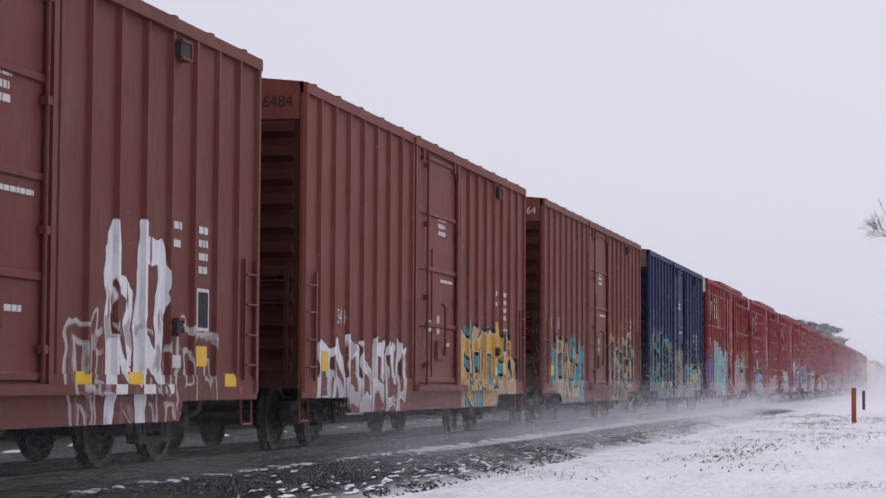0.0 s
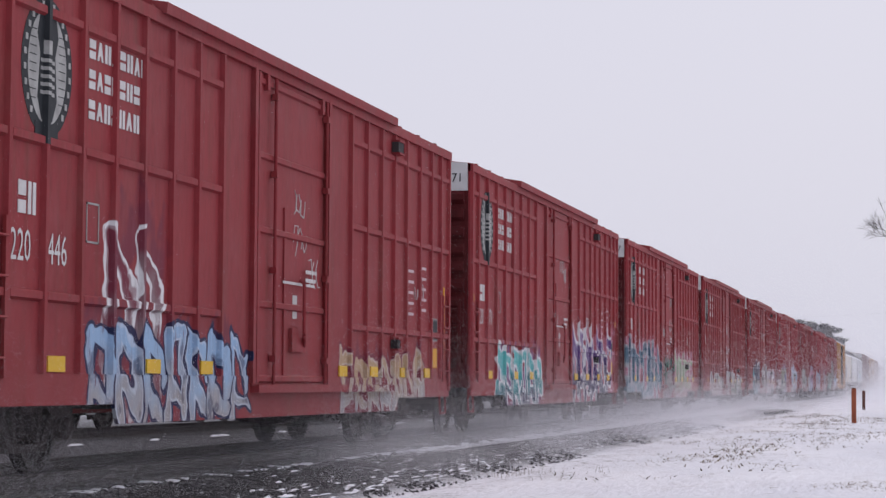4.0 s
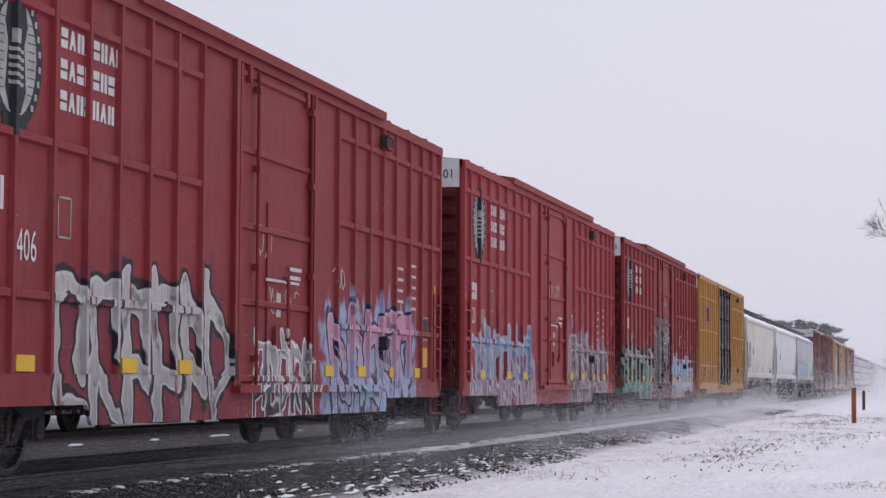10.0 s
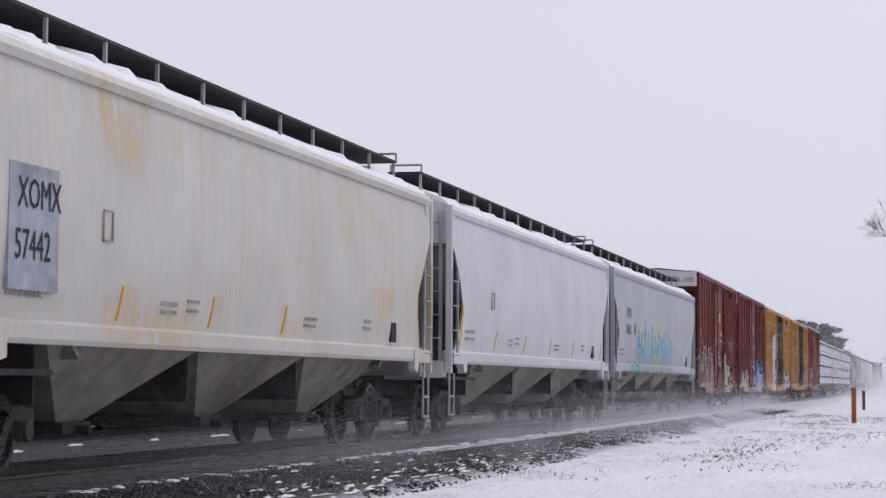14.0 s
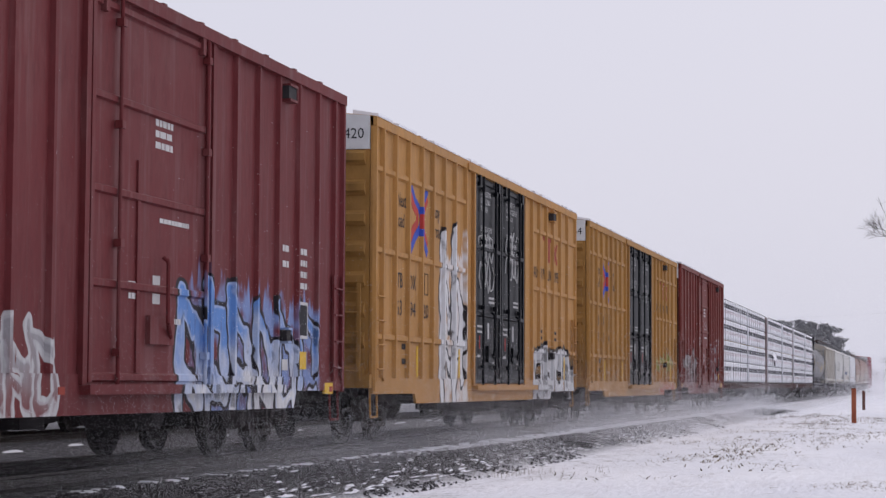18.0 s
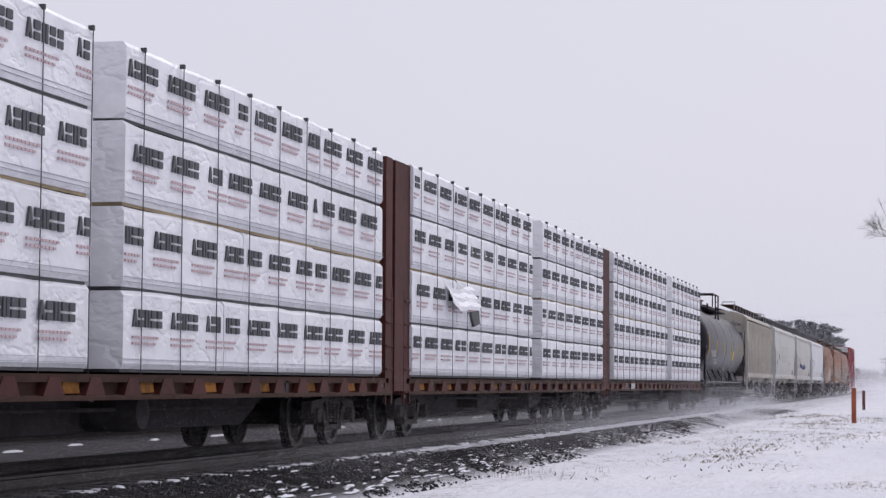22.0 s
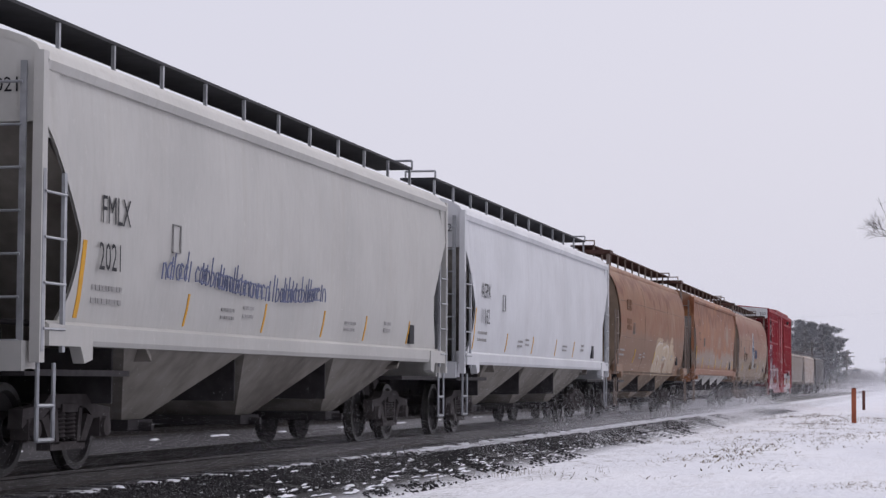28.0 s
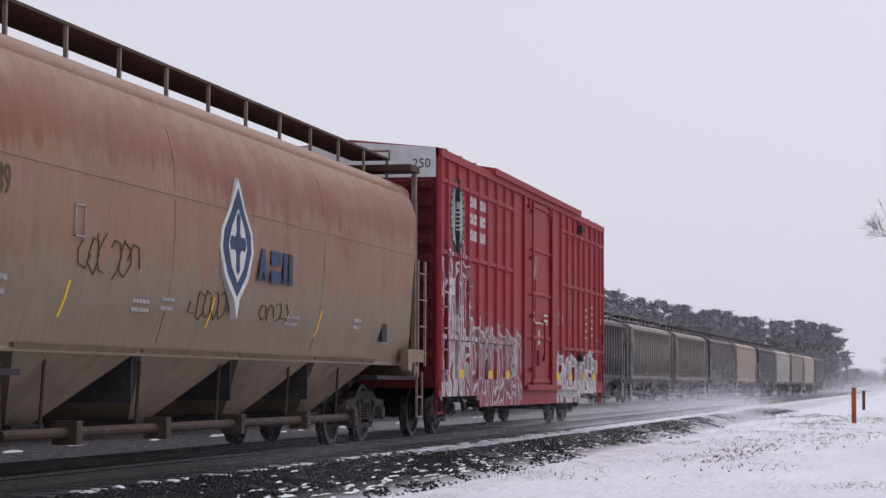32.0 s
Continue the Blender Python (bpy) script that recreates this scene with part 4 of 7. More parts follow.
bars(car, M_white, [(h + 4.05 + 0.9 * (i % 2), 2.35 + 0.075 * i, 0.32, 0.05) for i in range(8)], x=1.5575)
bars(car, M_white, [(h + 5.85 + 0.62 * (i % 2), 2.45 + 0.085 * i, 0.42, 0.055) for i in range(6)], x=1.575)
CARS.append(car)
p = car_paint("dark_red_wagon_paint", (0.150, 0.028, 0.030), [(0.6, 5.4, 1.6, 6.4, 0.6, GREY, (0.2, 0.08, 0.08), (0.5, 0.5, 0.5), DKRED), (8.6, 14.3, 2.15, 6.9, 0.9, (0.12, 0.25, 0.55), WH, K, (0.2, 0.3, 0.55))], streak=(0.45, 0.4, 0.38), streak_amount=0.13, fade_amount=0.05, half=7.7)
car, h = plain_boxcar("dark red boxcar with white streaks and blue graffiti", 376.1, 391.0, p, "90529", cap=M_cap, ribs=RIBS_R, door=(5.65, 9.2), sill=(0.82, 0.60), top=4.97)
reflectors(car, h, (0.3, 14.0), 0.85)
CARS.append(car)
p = car_paint("dark_red_wagon_paint", (0.165, 0.034, 0.028), [(0.9, 5.4, 2.15, 7.4, 0.8, (0.30, 0.28, 0.28), (0.20, 0.10, 0.10), (0.08, 0.04, 0.04), DKRED), (9.4, 12.6, 2.45, 7.7, 0.75, (0.17, 0.05, 0.045), DKRED, (0.27, 0.25, 0.26), DKRED)], streak_amount=0.4, half=7.7)
car, h = plain_boxcar("brown-red boxcar with silver graffiti, dusted with snow", 432.5, 447.65, p, "15157", cap=M_cap, snow=True, ribs=RIBS_R, door=(5.65, 9.2), sill=(0.82, 0.60), top=4.97)
letters("AO", 0.42, M_white, car, h + 1.27, 2.8, x=1.5575, squeeze=0.68, name="reporting_mark")
letters("K", 0.42, M_white, car, h + 2.08, 2.8, x=1.5575, squeeze=0.72, name="reporting_mark")
letters("15", 0.40, M_white, car, h + 1.30, 2.25, x=1.5575, squeeze=0.72, name="fleet_number")
letters("157", 0.40, M_white, car, h + 2.18, 2.25, x=1.5575, squeeze=0.66, name="fleet_number")
reflectors(car, h, (0.1, 14.0), 0.88)
bars(car, M_white, [(h + 4.95, 2.3 + 0.10 * i, 0.28, 0.06) for i in range(6)], x=1.5575)
bars(car, M_white, [(h + 5.9 + 0.7 * (i % 2), 2.35 + 0.11 * i, 0.4, 0.06) for i in range(6)], x=1.575)
letters("CLOSE AND LOCK\nBOTH DOORS BEFORE\nMOVING CAR", 0.125, M_white, car, h + 7.75, 3.05, x=1.575, squeeze=0.72, name="door_notice")
CARS.append(car)

# ---- yellow sixty-foot boxcars with black double doors ----
M_blackdoor = car_paint("black_door_paint", (0.007, 0.0075, 0.010), [], streak=(0.015, 0.015, 0.016), fade=(0.03, 0.03, 0.033), fade_amount=0.15, rough=0.4)
M_blackdoor_tag = car_paint("black_door_paint", (0.007, 0.0075, 0.010), [], streak=(0.015, 0.015, 0.016), fade=(0.03, 0.03, 0.033), rough=0.4, half=9.2)
YELLOW = (0.46, 0.235, 0.072)
RIBS_Y = [0.5, 1.3, 2.16, 3.08, 3.88, 4.74, 5.60, 6.50, 13.1, 13.95, 14.8, 15.65, 16.6, 17.6]
M_grey_dark_mark = plain("dark_stencil", (0.09, 0.06, 0.03), 0.8)


def yellow_boxcar(label, y0, y1, paint, doorpaint, number, end_number):
    L = y1 - y0
    f = L / 18.85
    car, h = boxcar(label, y0, y1, paint, [r * f for r in RIBS_Y], belts=(4.14, 2.92, 1.62), door=(7.25 * f, 12.15 * f), doors=2, sill=(0.76, 0.60), step=(2.6, 3.2), number=end_number, end_cap=M_cap, group="yellow boxcars of the train", endm=END_YELLOW, overhang=(6.5 * f, 15.2 * f), door_mat=doorpaint, end_ribs=8, snow=True, rib_w=0.065, rib_d=0.06, header=False)
    # crossed arrows
    def band(pts, w, x1, mat, parent, nm="emblem_arrow"):
        v = [Vector((h + p[0], p[1])) for p in pts]
        n = [(v[min(i + 1, len(v) - 1)] - v[max(i - 1, 0)]).normalized() for i in range(len(v))]
        left = [(p.x - d.y * w, p.y + d.x * w) for p, d in zip(v, n)]
        right = [(p.x + d.y * w, p.y - d.x * w) for p, d in zip(v, n)]
        return part(nm, Shape().loft([[(1.55, q[0], q[1]), (x1, q[0], q[1]), (x1, r[0], r[1]), (1.55, r[0], r[1])] for q, r in zip(left, right)], close=True), mat, parent, "" if parent is not car else "blue and red crossed arrow emblem")
    em = band([(2.34, 4.06), (2.62, 3.84), (2.92, 3.74), (3.02, 3.58), (2.95, 3.42), (2.62, 3.26), (2.34, 3.04)], 0.075, 1.5535, M_blue_mark, car, "emblem")
    band([(2.34, 3.92), (2.52, 3.76), (2.78, 3.66), (2.78, 3.50), (2.50, 3.38), (2.34, 3.22)], 0.075, 1.5545, M_red_mark, em)
    band([(3.48, 3.96), (3.22, 3.74), (3.06, 3.58), (3.22, 3.40), (3.48, 3.18)], 0.07, 1.5540, M_red_mark, em)
    band([(3.48, 4.10), (3.20, 3.88)], 0.07, 1.5545, M_blue_mark, em)
    band([(3.20, 3.28), (3.48, 3.04)], 0.07, 1.5550, M_blue_mark, em)
    for z0, z1, mt in ((3.66, 3.78, M_blue_mark), (3.42, 3.66, M_red_mark), (3.30, 3.42, M_blue_mark)):
        part("emblem_arrow", rib_shape(h + RIBS_Y[3] * f, z0, z1, x=1.551, d=0.062, w=0.0675), mt, em)
    letters("Next\nload", 0.32, M_black, car, h + 1.45, 3.68, x=1.5575, squeeze=0.85, name="slogan")
    letters("any\nroad", 0.32, M_black, car, h + 3.98, 3.68, x=1.5575, squeeze=0.85, name="slogan")
    letters("TB", 0.34, M_black, car, h + 1.45, 2.41, x=1.5575, squeeze=0.95, name="reporting_mark")
    letters("OX", 0.34, M_black, car, h + 2.22, 2.41, x=1.5575, squeeze=0.95, name="reporting_mark")
    for i in range(0, 6, 2):
        letters(number[i:i + 2], 0.34, M_black, car, h + 1.42 + i * 0.44, 1.98, x=1.5575, squeeze=1.15, name="fleet_number")
    letters("RAILCAR POOLING EXPERTS", 0.33, M_black, car, h + 13.25 * f, 3.16, x=1.5575, squeeze=0.86, name="slogan")
    part("faded_logo", Shape().box(1.55, 1.557, h + 14.55 * f, h + 15.55 * f, 4.0, 4.10), M_faded_red, car)
    part("faded_logo", Shape().box(1.55, 1.557, h + 15.22 * f, h + 15.42 * f, 3.55, 4.0), M_faded_red, car)
    part("faded_logo", Shape().prism([(h + 15.85 * f, 4.0), (h + 16.0 * f, 4.0), (h + 16.4 * f, 3.55), (h + 16.25 * f, 3.55)], 1.55, 1.557, "x"), M_faded_red, car)
    part("faded_logo", Shape().prism([(h + 15.85 * f, 3.55), (h + 16.0 * f, 3.55), (h + 16.4 * f, 4.0), (h + 16.25 * f, 4.0)], 1.55, 1.5575, "x"), M_faded_red, car)
    fr = Shape()
    for q in ((2.34, 2.36), (2.34, 2.70)):
        fr.box(1.55, 1.556, h + 3.3, h + 3.55, q[1], q[1] + 0.02)
    for yy in (3.3, 3.53):
        fr.box(1.55, 1.556, h + yy, h + yy + 0.02, 2.36, 2.72)
    part("inspection_frame", fr, M_grey_dark_mark, car)
    for i, (a, b) in enumerate((("CLOSE THIS DOOR\nBEFORE CLOSING\nMAIN DOOR", "CIERRE ESTA PUERTA\nANTES DE CERRAR\nLA PUERTA PRINCIPAL"), ("CLOSE AND LOCK\nBOTH DOORS BEFORE\nMOVING CAR", "CIERRE Y PONGA\nEL SEGURO EN AMBAS\nPUERTAS ANTES DE\nMOVER EL CARRO"))):
        y = h + (7.7 + 2.45 * i) * f
        letters(a, 0.145, M_white, car, y, 4.38, x=1.6025, squeeze=0.72, name="door_notice")
        letters(b, 0.145, M_white, car, y, 3.72, x=1.6025, squeeze=0.72, name="door_notice")
        bars(car, M_white, [(y + 0.9, 2.5, 0.5, 0.04), (y + 0.9, 2.42, 0.5, 0.04), (y - 0.1, 1.95, 0.5, 0.04), (y - 0.1, 1.85, 0.4, 0.04), (y - 0.1, 1.4, 0.25, 0.05), (y + 1.2, 1.3, 0.3, 0.05), (y + 1.2, 1.2, 0.3, 0.05)], x=1.572)
        part("red_tag", Shape().box(1.565, 1.57, y + 0.05, y + 0.13, 1.55, 1.8), M_red_mark, car)
    for y in (2.84, 6.05, 17.3):
        part("reflector", Shape().box(1.55, 1.557, h + y * f, h + y * f + 0.10, 1.02, 1.52), M_yellow_mark, car)
    bars(car, M_black, [(h + 1.8, 1.45, 0.55, 0.09), (h + 1.8, 1.22, 0.5, 0.09), (h + 3.0, 0.85, 0.3, 0.05), (h + 3.0, 0.78, 0.3, 0.05), (h + 3.9, 0.83, 0.6, 0.06), (h + 14.2 * f, 2.0, 0.25, 0.07), (h + 14.2 * f, 1.86, 0.25, 0.07), (h + 16.0 * f, 2.0, 0.25, 0.07), (h + 16.0 * f, 1.86, 0.25, 0.07), (h + 16.5 * f, 1.25, 0.2, 0.16)], x=1.5575)
    part("consolidated_plate", Shape().box(1.55, 1.562, h + 16.6 * f, h + 16.9 * f, 1.15, 1.55), M_black, car, "black notice plate")
    return car


p1 = car_paint("yellow_wagon_paint", YELLOW, [], streak=(0.24, 0.11, 0.03), streak_amount=0.3, fade=(0.5, 0.38, 0.2), fade_amount=0.2)
CARS.append(yellow_boxcar("yellow boxcar with clean black double doors", 279.35, 298.2, p1, M_blackdoor, "640232", "40232"))
p2 = car_paint("yellow_wagon_paint", YELLOW, [(4.2, 6.9, 3.55, 8.2, 0.9, WH, WH, K, WH), (13.2, 18.3, 1.75, 8.6, 1.25, (0.55, 0.55, 0.56), (0.48, 0.48, 0.5), K, (0.2, 0.15, 0.1))], streak=(0.22, 0.1, 0.03), streak_amount=0.4, half=9.25)
CARS.append(yellow_boxcar("yellow boxcar with white and silver graffiti", 392.65, 411.0, p2, M_blackdoor_tag, "639420", "39420"))
for y, z, sd in ((-1.75, 3.15, 1), (-1.7, 2.6, 2), (0.75, 2.9, 3), (0.8, 3.3, 4)):
    scrawl(CARS[-1], M_white, 1.58, y, y + 1.3, z, z + 0.62, 4, sd, 0.013)
p3 = car_paint("yellow_wagon_paint", (0.39, 0.20, 0.055), [(13.0, 18.2, 2.0, 9.2, 0.9, (0.28, 0.27, 0.08), (0.36, 0.07, 0.05), (0.34, 0.16, 0.06), YELLOW)], streak=(0.22, 0.1, 0.03), streak_amount=0.45, half=9.25)
CARS.append(yellow_boxcar("yellow boxcar with faint pale graffiti, frosted with snow", 412.9, 431.3, p3, M_blackdoor, "672364", "672364"))

# ---- covered hoppers ----
FLAT_SIDE = [(1.50, 1.46), (1.545, 1.75), (1.575, 2.2), (1.59, 2.7), (1.585, 3.2), (1.56, 3.6), (1.53, 3.86)]
ROUND_SIDE = [(1.36, 1.22), (1.42, 1.46), (1.50, 1.70), (1.565, 2.05), (1.60, 2.5), (1.60, 2.95), (1.56, 3.4), (1.46, 3.75), (1.30, 4.0)]


def bite(z, kind):
    """How far the flank sheet is cut back at its ends at height z."""
    if kind == "round":
        return 0.15 + 0.85 * max(0.0, math.sin(math.pi * min(1.0, max(0.0, (4.05 - z) / 2.85)) ** 1.35)) ** 0.8
    if z > 3.38:
        return 0.02
    if z > 2.35:
        return 0.02 + 0.95 * ((3.38 - z) / 1.03) ** 0.8
    return 0.97 - 0.45 * ((2.35 - z) / 0.9) ** 2


def hopper(label, y_near, y_far, paint, kind="flat", bays=3, ribs=0, deck=None, post=None, number=None, snow=False, chord=True, group="covered hoppers of the train", gear=True, sill_mat=None, slope_mat=None):
    L = y_far - y_near
    h = -L / 2
    car = thing("covered_hopper", label, "hopper wagon", group)
    car["mid"] = (y_near + y_far) / 2
    deck, post, slope = deck or M_walk, post or M_galv, slope_mat or M_slope
    prof = ROUND_SIDE if kind == "round" else FLAT_SIDE
    zs = np.linspace(prof[0][1], prof[-1][1], 17)
    xs = np.interp(zs, [q[1] for q in prof], [q[0] for q in prof])
    for s in (-1, 1):
        rings = []
        for t in np.linspace(0, 1, 9):
            rings.append([(s * x, h + bite(z, kind) + t * (L - 2 * bite(z, kind)), z) for x, z in zip(xs, zs)])
        rings2 = [[(p[0] - s * 0.03, p[1], p[2]) for p in r] for r in rings]
        sh = Shape().loft(rings).loft(rings2)
        part("side_sheet", sh, paint, car, smooth=True)
        part("side_sill", Shape().prism([(s * 1.30, 1.20), (s * 1.37, 1.20), (s * 1.375, 1.23), (s * 1.36, 1.26), (s * 1.30, 1.26)] if kind == "round" else [(s * 1.38, 1.27), (s * 1.56, 1.27), (s * 1.58, 1.32), (s * 1.58, 1.46), (s * 1.5, 1.50), (s * 1.38, 1.50)], h + 0.25, L / 2 - 0.25), sill_mat or paint, car)
        if chord:
            part("top_chord", Shape().prism([(s * 1.44, 3.84), (s * 1.57, 3.84), (s * 1.60, 3.92), (s * 1.56, 4.00), (s * 1.44, 4.02)], h + 0.1, L / 2 - 0.1), paint, car, smooth=True)
    for i in range(ribs):
        y = h + 1.3 + (L - 2.6) * i / (ribs - 1)
        part("rib", rib_shape(y, 1.48, 3.86, x=1.56, d=0.07, w=0.07), paint, car)
    # roof and its arch
    tz = 4.0 if kind == "round" else 4.0
    tx = 1.32 if kind == "round" else 1.50
    arch = [(tx * math.cos(a), tz + 0.34 * math.sin(a)) for a in np.linspace(0, math.pi, 15)]
    part("roof", Shape().prism(arch + [(-tx, tz - 0.05), (tx, tz - 0.05)], h + 0.12, L / 2 - 0.12), M_roofsnow if snow else paint, car, smooth=True)
    if snow:
        sh, rnd = Shape(), random.Random(int(y_near))
        for yy in np.arange(h + 0.3, L / 2 - 0.5, 0.5):
            hh, xo = rnd.uniform(0.0, 0.12), rnd.uniform(1.30, 1.46)
            sh.loft([[(0.85, q, tz + 0.22), (xo, q, tz + 0.03), (xo + 0.02, q, tz + 0.05 + hh * k * 0.3), (1.2, q, tz + 0.17 + hh * k), (0.85, q, tz + 0.27 + hh * k)] for q, k in ((yy, 0.2), (yy + 0.12, 0.8), (yy + 0.26, 1.0), (yy + 0.42, 0.6), (yy + rnd.uniform(0.48, 0.62), 0.1))], close=True)
        tagged(part("roof_snow", sh, M_roofsnow, car, smooth=True), kind="stuff")
    # ends
    for s in (-1, 1):
        e = s * L / 2
        sh = Shape()
        if kind == "round":
            ring0 = [(1.3 * math.cos(a), e - s * 0.18, 3.0 + 1.05 * math.sin(a)) for a in np.linspace(0, math.pi, 13)]
            ring0 = [(1.35, e - s * 0.5, 2.0)] + ring0 + [(-1.35, e - s * 0.5, 2.0)]
            ring1 = [(p[0] * 0.98, e - s * (1.0 + 0.4 * (4.0 - p[2])), max(1.25, p[2] - 0.9)) for p in ring0]
            sh.loft([ring0, ring1])
            part("end_sheet", Shape().loft([[(x * k * 0.985, e - s * (bite(z, kind) * (0.62 + 0.36 * abs(k)) + 0.03), z) for x, z in zip(xs, zs)] for k in (1.0, 0.8, 0.5, 0.2, -0.2, -0.5, -0.8, -1.0)]), slope, car, smooth=True)
            sh.prism([(-1.3, 1.9), (1.3, 1.9), (1.3, 3.1)] + [(1.3 * math.cos(a), 3.0 + 1.05 * math.sin(a)) for a in np.linspace(0.05, math.pi - 0.05, 11)] + [(-1.3, 3.1)], e - s * 1.02, e - s * 0.98)
        else:
            sh.prism([(e - s * 0.08, 3.36), (e - s * 0.08, 3.40), (e - s * 3.1, 1.20), (e - s * 3.1, 1.14)], -1.5, 1.5, "x")
        part("slope_sheet", sh, slope, car)
        if kind != "round":
            part("end_panel", Shape().prism([(-1.54, 3.34), (1.54, 3.34), (1.54, 4.0), (0.8, 4.24), (-0.8, 4.24), (-1.54, 4.0)], e - s * 0.10, e - s * 0.04), paint, car)
            for xx in (-1.59, 1.49):
                part("corner_post", Shape().box(xx, xx + 0.10, min(e, e - s * 0.12), max(e, e - s * 0.12), 1.1, 4.0), paint, car)
                part("corner_gusset", Shape().prism([(e - s * 0.10, 3.98), (e - s * 0.50, 3.98), (e - s * 0.34, 3.6), (e - s * 0.24, 3.2), (e - s * 0.10, 3.2)], xx + 0.02, xx + 0.07, "x"), paint, car)
        else:
            for xx in (-1.42, 1.35):
                part("corner_post", Shape().box(xx, xx + 0.07, min(e, e - s * 0.10), max(e, e - s * 0.10), 1.1, 4.35), post, car)
            part("end_platform", Shape().box(-1.45, 1.45, min(e + s * 0.05, e - s * 0.55), max(e + s * 0.05, e - s * 0.55), 4.36, 4.46), deck, car)
        part("end_sill", Shape().box(-1.45, 1.45, min(e + s * 0.08, e - s * 0.25), max(e + s * 0.08, e - s * 0.25), 1.02, 1.30), paint, car)
        part("shear_plate", Shape().box(-1.45, 1.45, min(e, e - s * 2.6), max(e, e - s * 2.6), 0.98, 1.04), M_under, car)
        part("side_bracket", Shape().prism([(e - s * 0.2, 1.46), (e - s * 1.25, 1.46), (e - s * 1.25, 1.14), (e - s * 1.05, 1.10), (e - s * 0.95, 1.26), (e - s * 0.2, 1.26)], 1.48, 1.60, "x"), sill_mat or paint, car)
        ya, yb = (e - s * 0.06, e - s * 0.55)
        ladder(car, post, 1.56, min(ya, yb), max(ya, yb), 1.2, 2.9, 4, "side_ladder")
        sh = Shape()
        sh.path([(1.54, ya - s * 0.02, 1.1), (1.54, ya - s * 0.02, 0.38), (1.54, yb + s * 0.1, 0.38), (1.54, yb + s * 0.1, 1.1)], 0.022)
        sh.tube((1.54, ya, 0.7), (1.54, yb + s * 0.1, 0.7), 0.018)
        part("stirrup_step", sh, post, car)
        ladder(car, post, (0.95, 1.40), e if s > 0 else e, e if s > 0 else e, 1.1, 3.9, 7, "end_ladder")
    # running board on posts, with hatches between
    zb = 4.60
    for s in (-1, 1):
        part("running_board", Shape().box(0.36 if s > 0 else -1.0, 1.0 if s > 0 else -0.36, h + 0.15, L / 2 - 0.15, zb - 0.035, zb), deck, car)
    part("hatch_coaming", Shape().box(-0.34, 0.34, h + 0.8, L / 2 - 0.8, 4.28, 4.37), paint, car)
    for b in range(bays):
        a0, a1 = h + 0.9 + (L - 1.8) * b / bays, h + 0.7 + (L - 1.8) * (b + 1) / bays
        part("hatch_cover", Shape().prism([(-0.35, 4.372), (-0.36, 4.42), (-0.2, 4.45), (0.2, 4.45), (0.36, 4.42), (0.35, 4.372)], a0, a1), deck, car)
    n = int(L / 1.5)
    for i in range(n + 1):
        y = h + 0.25 + (L - 0.5) * i / n
        part("board_post", Shape().box(0.95, 0.99, y - 0.022, y + 0.022, tz + 0.12, zb - 0.03), post, car)
    for e in (h + 0.2, L / 2 - 0.2):
        part("end_grab", Shape().path([(1.0, e, zb), (1.0, e, zb + 0.12), (0.45, e, zb + 0.12), (0.45, e, zb)], 0.02), post, car)
    # discharge bays
    w = (L - 5.0) / bays
    for b in range(bays):
        a0 = h + 2.5 + b * w
        mid = a0 + w / 2
        top = [(-1.42, a0 + 0.02), (1.42, a0 + 0.02), (1.42, a0 + w - 0.02), (-1.42, a0 + w - 0.02)]
        low = [(-0.75, mid - 0.32), (0.75, mid - 0.32), (0.75, mid + 0.32), (-0.75, mid + 0.32)]
        sh = Shape().loft([[(x, y, 1.28) for x, y in top], [(x, y, 0.50) for x, y in low]], close=True)
        part("hopper_bay", sh, slope, car)
        sh = Shape().box(-0.85, 0.85, mid - 0.38, mid + 0.38, 0.38, 0.50)
        sh.tube((-1.0, mid, 0.42), (1.0, mid, 0.42), 0.05, 8)
        part("outlet_gate", sh, M_under, car)
        part("bay_web", Shape().box(-1.3, 1.3, a0 - 0.02, a0 + 0.02, 0.7, 1.27), M_under, car)
    if gear:
        under = Shape().box(-0.16, 0.16, h + 0.3, L / 2 - 0.3, 0.70, 0.98)
        part("centre_sill", under, M_under, car)
    sh = Shape()
    sh.lathe_x([(0.0, -0.9), (0.2, -0.85), (0.2, -0.1), (0.0, -0.05)], 12, h + 0.9, 1.3)
    sh.box(0.2, 0.7, h + 0.6, h + 1.1, 1.05, 1.45)
    sh.path([(0.9, h + 0.5, 1.5), (0.9, h + 1.4, 1.5), (0.9, h + 1.4, 1.05)], 0.03)
    part("brake_gear", sh, M_under, car)
    coupler(car, L)
    for e in (h + 1.9, L / 2 - 1.9):
        add_truck(car, e)
    if number:
        letters(number, 0.2, M_black, car, h + 0.035, 3.62, x=1.35, squeeze=0.9, name="end_number", flip=0)
    return car, h


def skin(kind, z, off=0.01):
    """Where the flank sheet stands at height z."""
    prof = ROUND_SIDE if kind == "round" else FLAT_SIDE
    return float(np.interp(z, [q[1] for q in prof], [q[0] for q in prof])) + off


def on_flank(kind="flat", off=0.012):
    return 1.60 + off if kind == "round" else 1.592 + off


